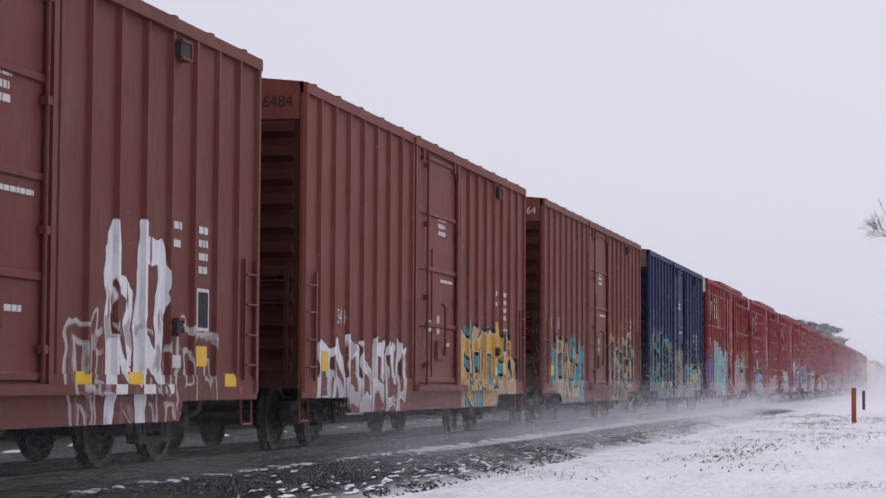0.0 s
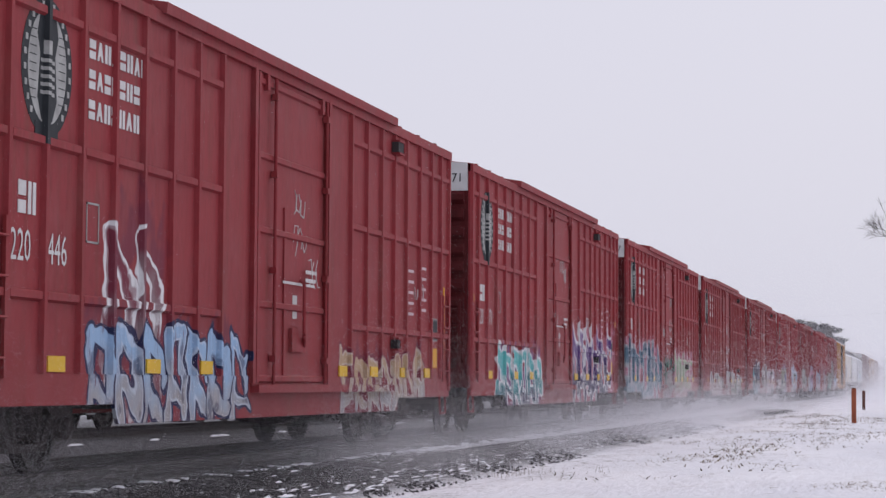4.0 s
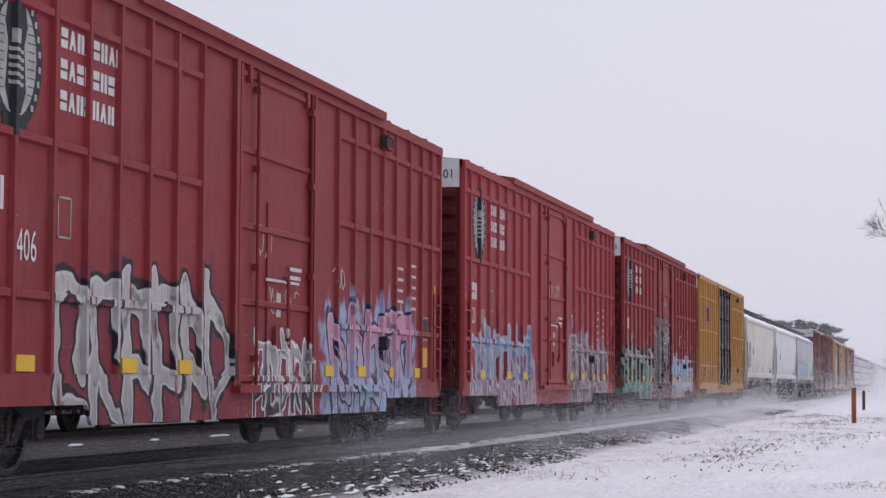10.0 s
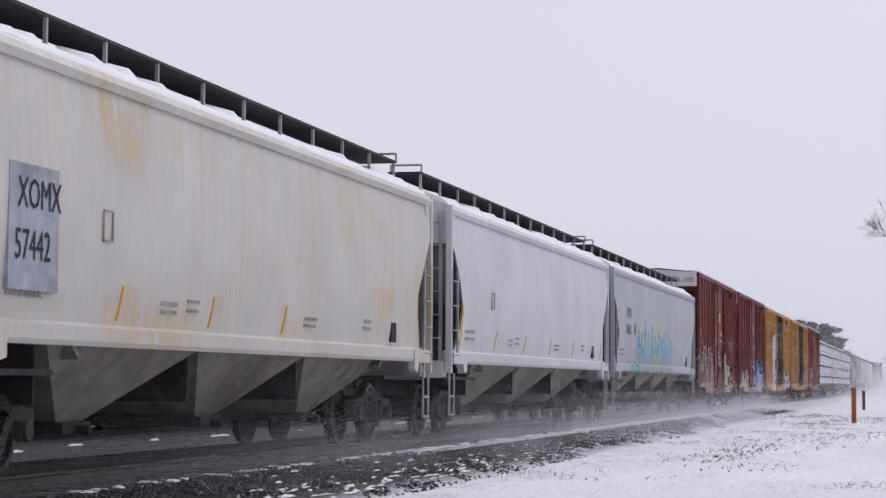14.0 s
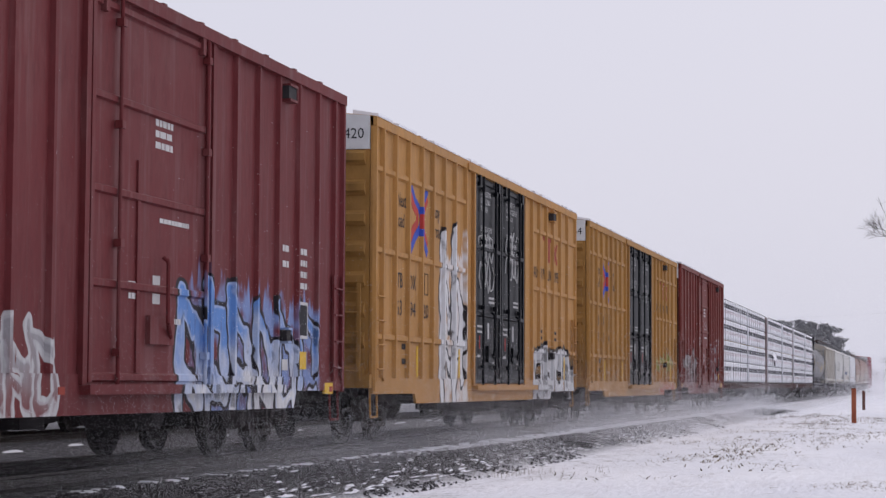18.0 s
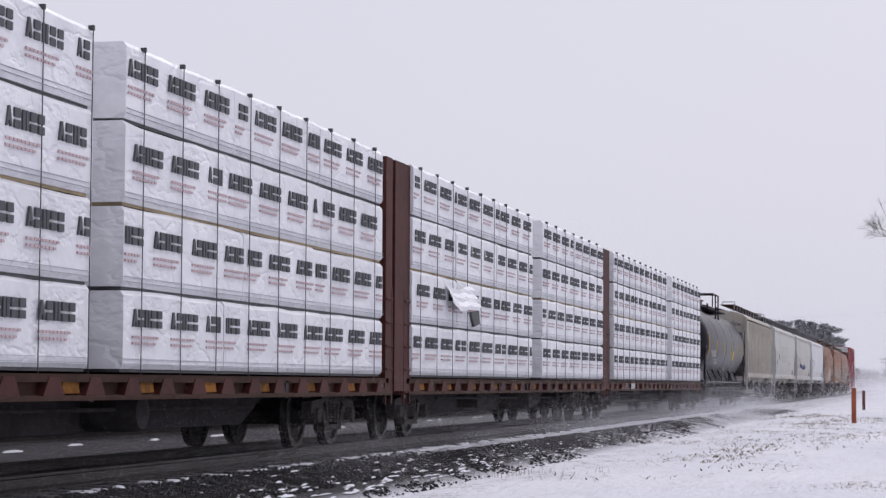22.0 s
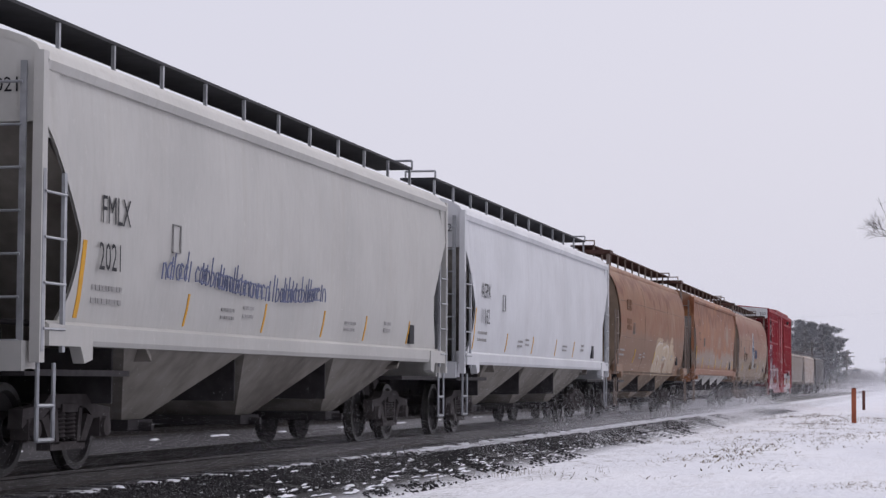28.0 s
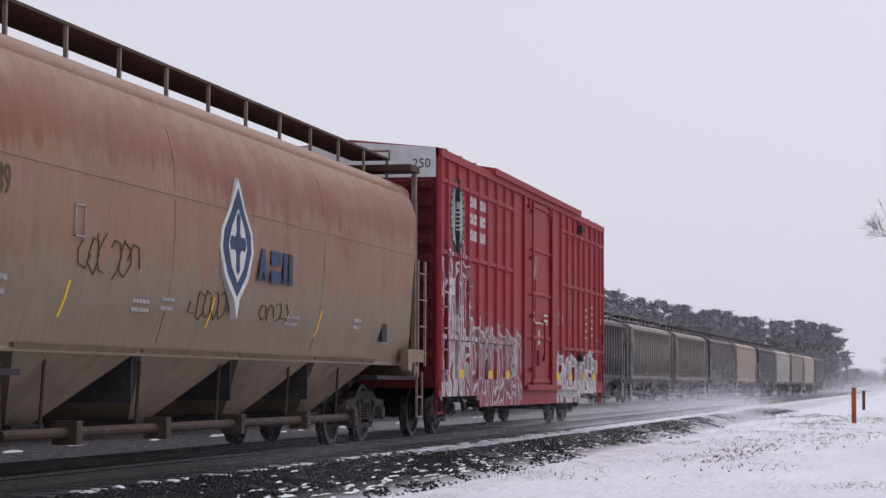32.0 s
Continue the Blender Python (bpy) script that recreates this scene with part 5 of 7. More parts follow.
def hopper_marks(car, h, L, mark, number, mat=None, kind="flat", stripes=(0.9, 4.0, 6.8, 9.6), smat=None, zn=2.5, dy=0.0):
    x = on_flank(kind)
    mat = mat or M_black
    if mark:
        letters(mark, 0.40, mat, car, h + 1.42 + dy, zn, x=x, squeeze=0.80, name="reporting_mark")
    if number:
        letters(number, 0.40, mat, car, h + 1.36 + dy, zn - 0.47, x=x, squeeze=0.80, name="fleet_number")
    bars(car, M_grey_mark, [(h + 1.3, 1.83, 0.8, 0.05), (h + 1.3, 1.70, 0.8, 0.05), (h + 5.2, 1.75, 0.5, 0.04), (h + 5.2, 1.66, 0.5, 0.04), (h + 6.0, 1.80, 0.4, 0.04), (h + 6.0, 1.70, 0.4, 0.04), (h + 10.5, 1.75, 0.6, 0.04), (h + 10.5, 1.66, 0.6, 0.04), (h + L - 4.2, 1.8, 0.4, 0.05), (h + L - 4.2, 1.7, 0.4, 0.05)], x=lambda z: skin(kind, z, 0.012))
    fr = Shape()
    for z in (2.32, 2.62):
        fr.box(x - 0.02, x, h + 3.45 + dy * 0.6, h + 3.7 + dy * 0.6, z, z + 0.012)
    for y in (3.45, 3.69):
        fr.box(x - 0.02, x, h + y + dy * 0.6, h + y + dy * 0.6 + 0.012, 2.32, 2.63)
    part("inspection_frame", fr, M_grey_mark, car)
    for y in stripes:
        wd = 0.07 if y < 1 and not smat else 0.03
        zt = 1.90 if y > 1 else 2.30
        rings = []
        for k in range(5):
            zz, yy = 1.54 + (zt - 1.54) * k / 4, h + y + 0.09 * k / 4
            a, b = skin(kind, zz, -0.01), skin(kind, zz, 0.008)
            rings.append([(a, yy - 0.02, zz), (b, yy - 0.02, zz), (b, yy + wd, zz), (a, yy + wd, zz)])
        sh = Shape().loft(rings, close=True)
        part("reflector", sh, smat or M_orange_mark, car)
    part("notice_plate", Shape().box(skin(kind, 1.7) - 0.03, skin(kind, 1.7) + 0.012, h + L - 2.6, h + L - 2.3, 1.55, 1.85), M_black, car)


M_post_rust = plain("rusty_post", (0.27, 0.215, 0.185), 0.75)
M_grey_dark = plain("worn_dark_stencil", (0.13, 0.095, 0.075), 0.8)
M_blue_dark = plain("dark_blue_marking", (0.035, 0.06, 0.13), 0.6)
M_slope = plain("grimy_grey_slope_paint", (0.29, 0.27, 0.24), 0.7, scale=2.5, other=(0.13, 0.115, 0.10))
M_slope_rust = plain("rust_stained_slope", (0.26, 0.20, 0.15), 0.8, scale=2.5)
GREYWHITE = (0.60, 0.60, 0.585)
W_paint = [
    car_paint("cream_hopper_paint", (0.60, 0.585, 0.55), [], streak=(0.50, 0.36, 0.20), streak_amount=0.30, fade=(0.55, 0.52, 0.47), patches=((0.54, 0.43, 0.27), 0.50)),
    car_paint("white_hopper_paint", (0.63, 0.635, 0.64), [], streak=(0.4, 0.4, 0.4), streak_amount=0.25),
    car_paint("pale_grey_hopper_paint", (0.43, 0.445, 0.475), [(4.7, 13.5, 2.6, 4.4, 0.75, (0.20, 0.38, 0.58), (0.58, 0.38, 0.30), (0.04, 0.14, 0.20), (0.45, 0.50, 0.12)), (3.2, 5.0, 1.6, 4.9, 0.8, (0.12, 0.42, 0.33), (0.12, 0.42, 0.33), (0.05, 0.07, 0.09), (0.3, 0.5, 0.45))], streak=(0.4, 0.4, 0.4), streak_amount=0.2, half=9.9),
]
c, h = hopper("cream covered hopper stained with rust, snow on top", 299.8, 317.5, W_paint[0], snow=True, number="57442")
hopper_marks(c, h, 17.7, "XOMX", "57442")
part("blue_panel", Shape().box(1.54, 1.595, h + 1.25, h + 2.35, 1.75, 2.9), plain("grey_blue_panel", (0.38, 0.41, 0.46)), c)
CARS.append(c)
c, h = hopper("white covered hopper with orange reflectors, snow on top", 318.9, 337.3, W_paint[1], snow=True)
hopper_marks(c, h, 18.4, "", "", stripes=(0.9, 4.0, 7.0, 10.0, 13.0, 17.2))
CARS.append(c)
c, h = hopper("pale grey four-bay hopper with blue and yellow graffiti", 338.2, 358.0, W_paint[2], bays=4, snow=True, number="710568")
hopper_marks(c, h, 19.8, "XOMX", "710568", stripes=(0.9, 19.0), zn=2.75, dy=0.9)
CARS.append(c)
p = car_paint("tan_hopper_paint", (0.46, 0.43, 0.375), [], streak=(0.30, 0.20, 0.12), streak_amount=0.35, fade=(0.5, 0.47, 0.42))
c, h = hopper("tan ribbed covered hopper streaked with rust", 537.2, 553.6, p, ribs=17, number="512741", chord=False, deck=M_walk_rust)
letters("512741", 0.2, M_black, c, h + 1.5, 2.4, x=1.6, squeeze=0.8, name="fleet_number")
CARS.append(c)
p = car_paint("off_white_hopper_paint", (0.52, 0.515, 0.49), [], streak=(0.40, 0.38, 0.34), streak_amount=0.3)
c, h = hopper("off-white covered hopper with orange plates on its sill", 555.2, 573.45, p, number="463855")
hopper_marks(c, h, 18.2, "FLIX", "463855", stripes=())
for y in (1.0, 5.0, 9.0, 12.5, 15.2, 16.9):
    part("reflector", Shape().box(1.575, 1.59, h + y, h + y + 0.45, 1.33, 1.43), M_orange_mark, c)
fr = Shape()
for a, b, w2, t in ((4.6, 1.9, 6.0, 0.02), (4.6, 3.3, 6.0, 0.02), (4.6, 2.2, 6.0, 0.02), (5.0, 3.1, 5.2, 0.02)):
    fr.box(1.58, 1.60, h + a, h + a + w2, b, b + t)
for i in range(5):
    fr.box(1.58, 1.602, h + 5 + i * 1.1, h + 5.04 + i * 1.1, 2.2, 3.1)
part("ghost_lettering", fr, plain("pale_ghost_print", (0.66, 0.66, 0.64)), c)
bars(c, M_red_mark, [(h + 12.0, 2.12, 0.5, 0.09)], x=1.60)
CARS.append(c)
p = car_paint("white_grey_hopper_paint", (0.50, 0.49, 0.465), [], streak=(0.40, 0.37, 0.32), streak_amount=0.25)
c, h = hopper("white covered hopper with blue scrawl along its flank", 574.9, 591.75, p, number="2021")
hopper_marks(c, h, 16.9, "FMLX", "2021", stripes=(0.95, 4.0, 6.8, 9.4, 11.6, 14.2))
sh, rnd = Shape(), random.Random(21)
y = h + 3.1
while y < h + 9.2:
    w, z = rnd.uniform(0.10, 0.17), 1.98 + 0.05 * math.sin(y)
    up, form = rnd.uniform(0.22, 0.34), rnd.randint(0, 4)
    if form == 0:
        pts = [(y, z), (y + 0.03, z + up)]
    elif form == 1:
        pts = [(y + w / 2 + w / 2 * math.cos(a), z + 0.09 + 0.09 * math.sin(a)) for a in np.linspace(0.4, 6.6, 9)]
    elif form == 2:
        pts = [(y, z), (y + 0.01, z + 0.17), (y + w * 0.6, z + 0.18), (y + w, z + 0.10), (y + w, z)]
    elif form == 3:
        pts = [(y + w, z + 0.15), (y + w * 0.5, z + 0.19), (y, z + 0.11), (y + w * 0.2, z + 0.02), (y + w, z + 0.03)]
    else:
        pts = [(y + 0.02, z + up), (y, z), (y + w * 0.7, z + 0.02), (y + w, z + 0.10), (y + w * 0.6, z + 0.17), (y + 0.02, z + 0.15)]
    sh.path([(1.606, a + (b - z) * 0.25, b) for a, b in pts], 0.009, 4)
    y += w * rnd.choice((0.55, 0.7, 0.8, 1.3))
tagged(part("scrawl", sh, plain("blue_marker", (0.17, 0.19, 0.30), 0.7), c), "unreadable blue hand scrawl", kind="stuff")
CARS.append(c)
p = car_paint("clean_white_hopper_paint", (0.64, 0.645, 0.66), [], streak=(0.45, 0.44, 0.44), streak_amount=0.25)
c, h = hopper("clean white covered hopper with thin dark stripes", 593.1, 610.4, p, number="11162")
hopper_marks(c, h, 17.3, "AGPX", "11162", stripes=(0.95, 4.0, 6.8, 9.6, 12.0), smat=M_orange_mark)
CARS.append(c)
RUSTY = (0.33, 0.17, 0.105)
p = car_paint("rust_brown_hopper_paint", (0.240, 0.118, 0.064), [(8.6, 14.4, 2.3, 6.6, 1.7, (0.44, 0.35, 0.25), (0.40, 0.31, 0.22), (0.38, 0.29, 0.20), (0.30, 0.17, 0.11))], streak=(0.20, 0.065, 0.045), streak_amount=0.35, half=8.5, blotch=(((0.27, 0.165, 0.105), 0.52),), bands=(((0.200, 0.125, 0.085), 2.45, 0.5, 1.2), ((0.125, 0.036, 0.020), 3.44, 3.95, 3.0), ((0.18, 0.058, 0.030), 2.65, 3.0, 3.6), ((0.27, 0.175, 0.12), 1.66, 1.0, 0.3)), fade=(0.34, 0.22, 0.15), fade_amount=0.15)
c, h = hopper("rust-brown round-sided hopper with worn cream graffiti", 611.6, 628.6, p, "round", bays=3, deck=M_walk_rust, post=M_post_rust, chord=False, slope_mat=M_slope_rust)
hopper_marks(c, h, 17.0, "", "", kind="round", stripes=(4.2, 8.6), smat=M_yellow_mark)
CARS.append(c)
p = car_paint("orange_rust_hopper_paint", (0.275, 0.122, 0.064), [], streak=(0.19, 0.07, 0.05), streak_amount=0.35, fade=(0.34, 0.25, 0.19), fade_amount=0.15, blotch=(((0.28, 0.22, 0.175), 0.51), ((0.37, 0.17, 0.065), 0.55)), bands=(((0.155, 0.052, 0.026), 3.32, 3.9, 2.8), ((0.27, 0.235, 0.20), 2.2, 1.0, 2.0), ((0.25, 0.10, 0.05), 1.7, 1.0, 0.8)))
c, h = hopper("orange-rusted hopper with yellow reflector stripes", 630.8, 647.4, p, deck=M_walk_rust, post=M_post_rust, bays=4, slope_mat=plain("pale_grey_slope_paint", (0.50, 0.49, 0.47), 0.7, scale=2.5))
hopper_marks(c, h, 16.6, "GPFX", "11232", M_grey_dark, zn=3.0, stripes=(0.95, 3.2, 5.6, 8.0, 10.4, 12.9, 15.2), smat=M_yellow_mark)
CARS.append(c)
p = car_paint("pale_rust_hopper_paint", (0.275, 0.158, 0.105), [], half=9.0, streak=(0.17, 0.085, 0.06), streak_amount=0.35, blotch=(((0.21, 0.09, 0.06), 0.53),), bands=(((0.225, 0.185, 0.135), 2.25, 0.5, 1.5), ((0.20, 0.072, 0.045), 3.05, 3.95, 1.6)), fade=(0.33, 0.25, 0.19), fade_amount=0.35)
c, h = hopper("faded brown round-sided hopper with a diamond emblem", 648.3, 666.3, p, "round", bays=4, deck=M_walk_rust, post=M_post_rust, chord=False, slope_mat=M_slope_rust)
hopper_marks(c, h, 18.0, "", "5589", M_grey_dark, kind="round", stripes=(3.4, 7.6, 12.0), smat=M_yellow_mark, zn=3.05)
em = part("emblem", Shape().prism([(h + 8.28, 3.34), (h + 8.56, 2.98), (h + 8.84, 2.72), (h + 8.90, 2.48), (h + 8.70, 2.14), (h + 8.38, 1.90), (h + 8.28, 1.66), (h + 8.18, 1.90), (h + 7.86, 2.14), (h + 7.66, 2.48), (h + 7.72, 2.72), (h + 8.00, 2.98)], 1.54, 1.612, "x"), M_white, c, "blue and white pointed diamond emblem")
part("emblem_field", Shape().prism([(h + 8.28, 3.22), (h + 8.52, 2.93), (h + 8.76, 2.69), (h + 8.80, 2.48), (h + 8.62, 2.19), (h + 8.28, 1.93), (h + 7.94, 2.19), (h + 7.76, 2.48), (h + 7.80, 2.69), (h + 8.04, 2.93)], 1.54, 1.616, "x"), M_blue_dark, em)
part("emblem_diamond", Shape().prism([(h + 8.28, 2.97), (h + 8.50, 2.76), (h + 8.62, 2.53), (h + 8.50, 2.28), (h + 8.28, 2.10), (h + 8.06, 2.28), (h + 7.94, 2.53), (h + 8.06, 2.76)], 1.54, 1.620, "x"), M_white, em)
part("emblem_leaf", Shape().prism([(h + 8.28 + r * math.cos(a), 2.56 + 1.25 * r * math.sin(a)) for i in range(24) for a, r in [(2 * math.pi * i / 24, 0.30 if i % 6 == 0 else 0.26 if i % 6 in (1, 5) else 0.12)]], 1.54, 1.624, "x"), M_blue_dark, em)
block_words(c, M_blue_dark, h, [(9.08, 2.16, 0.40, 0.40, (0, 1, 2))], x=1.616)
sh = Shape()
sh.tube((1.25, h + 2.6, 0.42), (1.25, h + 14.8, 0.42), 0.055, 10)
for y in (3.5, 6.0, 8.6, 11.4, 13.8):
    sh.tube((1.25, h + y, 0.42), (1.30, h + y, 1.3), 0.02, 6)
    sh.box(1.12, 1.38, h + y + 0.6, h + y + 0.75, 0.30, 0.54)
part("discharge_pipe", sh, plain("pipe_rust", (0.085, 0.06, 0.05), 0.8), c)
for y0, y1, z0, z1, n, sd in ((3.6, 5.2, 1.95, 2.4, 6, 4), (6.9, 8.1, 1.62, 2.0, 5, 6), (9.4, 10.6, 1.66, 1.95, 4, 7)):
    scrawl(c, M_grey_dark, lambda z: skin("round", z, 0.008), h + y0, h + y1, z0, z1, n, sd, 0.007, "unreadable dark hand scrawl")
CARS.append(c)


def weld_seams(car, h, L, kind, heights, along):
    """Raised welds on a rounded flank: long ones at given heights, upright ones at given places."""
    mat = plain("pale_weld", (0.30, 0.21, 0.16), 0.7)
    for z in heights:
        b = bite(z, kind) + 0.05
        part("weld_seam", Shape().tube((skin(kind, z, 0.0), h + b, z), (skin(kind, z, 0.0), h + L - b, z), 0.008, 5), mat, car)
    for y in along:
        part("weld_seam", Shape().path([(skin(kind, z, 0.0), h + y, z) for z in np.linspace(1.35, 3.95, 10)], 0.007, 4), mat, car)


weld_seams(CARS[-3], -8.5, 17.0, "round", (2.22, 3.18), (6.0, 11.5))
weld_seams(CARS[-1], -9.0, 18.0, "round", (2.95,), (6.2, 12.0))
block_words(CARS[-3], plain("faint_dark_stencil", (0.205, 0.108, 0.066), 0.8), 0.0, [(-6.3, 2.95, 0.19, 0.30, (2, 1, 2, 1)), (-6.3, 2.42, 0.19, 0.30, (1, 2, 1, 1))], x=1.604, name="ghost_lettering")

# ---- black tank car ----
M_tank = plain("black_tank_paint", (0.023, 0.021, 0.028), 0.30, vary=0.3, scale=1.2, bump=0.03, other=(0.017, 0.015, 0.021), spec=0.065)
y0, y1 = 519.3, 536.7
L, h = y1 - y0, -(y1 - y0) / 2
tank = thing("tank_car", "black tank car with yellow reflectors and platform", "tank wagon")
tank["mid"] = (y0 + y1) / 2
R, ZC = 1.54, 2.50
ends = [(h + 0.15 + 0.85 * (1 - math.cos(a)), R * math.sin(a) + 0.001) for a in np.linspace(0.02, math.pi / 2, 10)]
body = ends + [(-e[0], e[1]) for e in ends[::-1]]
sh = Shape().loft([[(r * math.cos(2 * math.pi * i / 48), y, ZC + r * math.sin(2 * math.pi * i / 48)) for i in range(48)] for y, r in body], close=True)
part("tank_shell", sh, M_tank, tank, smooth=True)
for y in (h + 1.0, h + 4.6, h + 8.2, h + 11.6, L / 2 - 1.0):
    part("weld_band", Shape().loft([[((R + dr) * math.cos(2 * math.pi * i / 48), y + dy, ZC + (R + dr) * math.sin(2 * math.pi * i / 48)) for i in range(48)] for dy, dr in ((-0.03, -0.01), (-0.02, 0.006), (0.02, 0.006), (0.03, -0.01))], close=True), M_tank, tank, smooth=True)
for y, zlo, zhi in ((1.2, -0.48, 0.33), (4.25, -0.27, 0.13), (7.2, -0.27, 0.13), (10.5, -0.30, 0.13), (13.3, -0.27, 0.13), (15.9, -0.48, 0.33)):
    sh = Shape().loft([[((R + dr) * math.cos(a), h + y + w, ZC + (R + dr) * math.sin(a)) for dr, w in ((0.0, -0.045), (0.012, -0.045), (0.012, 0.045), (0.0, 0.045))] for a in np.linspace(zlo * 0.8, zhi * 0.8, 8)], close=True)
    part("reflector", sh, M_yellow_mark, tank)
letters("TILX 351657", 0.36, M_white, tank, h + 1.8, 2.0, x=R + 0.012, squeeze=0.95, name="fleet_number")
bars(tank, M_grey_mark, [(h + 2.3, 1.86, 1.6, 0.05), (h + 2.6, 1.74, 1.2, 0.05), (h + 6.1, 1.55, 0.9, 0.04), (h + 6.0, 1.47, 0.9, 0.04), (h + 6.0, 1.39, 0.8, 0.04), (h + 9.2, 1.52, 0.9, 0.04), (h + 14.2, 2.45, 0.8, 0.05), (h + 14.2, 2.33, 0.8, 0.05), (h + 14.2, 2.21, 0.8, 0.05), (h + 14.2, 2.09, 0.8, 0.05), (h + 14.2, 1.97, 0.8, 0.05)], x=R + 0.01)
part("yellow_notice", Shape().loft([[((R + dr) * math.cos(a), h + y, ZC + (R + dr) * math.sin(a)) for dr, y in ((0.0, 11.25), (0.012, 11.25), (0.012, 11.75), (0.0, 11.75))] for a in np.linspace(-0.36, -0.10, 6)], close=True), M_yellow_mark, tank, "yellow notice panel")
sh = Shape().prism([(0.55 * math.cos(2 * math.pi * i / 24), h + 8.0 + 0.75 * math.sin(2 * math.pi * i / 24)) for i in range(24)], 3.8, 4.36, "z")
sh.prism([(0.62 * math.cos(2 * math.pi * i / 24), h + 8.0 + 0.82 * math.sin(2 * math.pi * i / 24)) for i in range(24)], 4.36, 4.40, "z")
part("protective_housing", sh, M_tank, tank, smooth=True)
part("top_walkway", Shape().box(-0.72, 0.72, h + 0.7, L / 2 - 1.0, 4.08, 4.14), M_walk, tank)
part("platform", Shape().box(-0.9, 0.9, h + 6.9, h + 10.0, 4.02, 4.07), M_walk, tank)
for y in (8.85, 10.0):
    sh = Shape().path([(1.02, h + y, 3.3), (1.02, h + y, 4.64), (0.9, h + y, 4.70), (-0.9, h + y, 4.70), (-1.02, h + y, 4.64), (-1.02, h + y, 4.0)], 0.03, 8)
    part("guard_rail", sh, M_tank, tank, smooth=True)
sh = Shape().path([(1.02, h + 8.85, 4.35), (1.02, h + 10.0, 4.35)], 0.025).path([(1.02, h + 7.6, 4.1), (1.02, h + 7.6, 4.66), (1.02, h + 8.85, 4.66)], 0.028)
part("guard_rail", sh, M_tank, tank)
for y in (4.6, 11.5, 15.4):
    part("grab_iron", Shape().path([(0.4, h + y, 4.0), (0.4, h + y, 4.4), (0.4, h + y + 0.35, 4.4), (0.4, h + y + 0.35, 4.05)], 0.022), M_tank, tank)
for s in (-1, 1):
    e = s * L / 2
    part("stub_sill", Shape().box(-0.25, 0.25, min(e, e - s * 3.2), max(e, e - s * 3.2), 0.75, 1.1), M_under, tank)
    part("end_platform", Shape().box(-1.45, 1.45, min(e, e - s * 0.9), max(e, e - s * 0.9), 1.02, 1.10), M_tank, tank)
    part("head_brace", Shape().prism([(e - s * 0.9, 1.1), (e - s * 2.9, 1.1), (e - s * 2.6, 1.5), (e - s * 1.3, 1.95)], 1.0, 1.12, "x"), M_tank, tank)
    ladder(tank, M_tank, 1.45, min(e - s * 0.1, e - s * 0.55), max(e - s * 0.1, e - s * 0.55), 0.5, 2.2, 5, "side_ladder")
    part("safety_rail", Shape().path([(1.45, e - s * 0.1, 1.1), (1.45, e - s * 0.1, 2.25), (-1.45, e - s * 0.1, 2.25), (-1.45, e - s * 0.1, 1.1)], 0.025), M_tank, tank)
    add_truck(tank, e - s * 1.95)
sh = Shape()
for z, x in ((1.02, 1.42), (0.78, 1.38), (0.68, 1.2)):
    sh.tube((x, h + 1.2, z), (x, L / 2 - 1.2, z), 0.035 if z > 1 else 0.025, 8)
for y in np.linspace(h + 3, L / 2 - 3, 6):
    sh.tube((1.3, y, 0.62), (1.42, y, 1.05), 0.02, 6)
    sh.tube((1.42, y, 1.05), (1.25, y - 0.35, 1.5), 0.03, 6)
part("side_handrail", sh, M_tank, tank)
part("brake_gear", Shape().box(0.2, 1.1, h + 4.6, h + 6.4, 0.48, 0.95), M_under, tank)
part("air_reservoir", Shape().lathe_x([(0.0, 0.1), (0.2, 0.15), (0.2, 1.0), (0.0, 1.05)], 12, h + 9.5, 0.68), M_under, tank, smooth=True)
part("bottom_outlet", Shape().tube((0, h + 8.6, 0.45), (0, h + 8.6, 1.1), 0.2, 12), M_under, tank)
coupler(tank, L)
CARS.append(tank)

# ---- centre-beam flat cars loaded with wrapped timber ----
m, nt, bsdf = nodes_of("white_lumber_wrap")
co = nt.nodes.new("ShaderNodeTexCoord").outputs["Object"]
folds = noisef(nt, stretch(nt, co, 1.0, 1.0, 1.9, (3, 1, 6)), 1.5, 3, 0.5)
crease = val(nt, "ABSOLUTE", val(nt, "SUBTRACT", folds, 0.5))
soft = noisef(nt, stretch(nt, co, 1, 0.8, 1.3), 1.7, 3)
tiny = noisef(nt, co, 7.0, 4, 0.6)
nt.links.new(mixc(nt, ramp01(nt, val(nt, "ADD", val(nt, "MULTIPLY", soft, 0.6), val(nt, "MULTIPLY", tiny, 0.4)), 0.35, 0.65), (0.70, 0.705, 0.74), (0.84, 0.845, 0.87)), bsdf.inputs["Base Color"])
bsdf.inputs["Roughness"].default_value = 0.45
bsdf.inputs["Specular IOR Level"].default_value = 0.3
hgt = val(nt, "ADD", val(nt, "MULTIPLY", ramp01(nt, crease, 0.0, 0.06), 0.45), val(nt, "ADD", val(nt, "MULTIPLY", soft, 0.9), val(nt, "MULTIPLY", tiny, 0.12)))
nt.links.new(nd(nt, "ShaderNodeBump", {"Strength": 0.55, "Distance": 0.045, "Height": hgt}).outputs[0], bsdf.inputs["Normal"])
M_wrap = m
M_wrap_end = plain("grey_wrap_end", (0.47, 0.48, 0.52), 0.5, vary=0.12, scale=2.0, bump=0.5)
M_beam = plain("brown_red_beam_paint", (0.080, 0.024, 0.020), 0.6)
M_deckrust = plain("rusty_deck_side", (0.065, 0.034, 0.025), 0.8)
M_strap = plain("dark_strap", (0.10, 0.10, 0.105), 0.6)
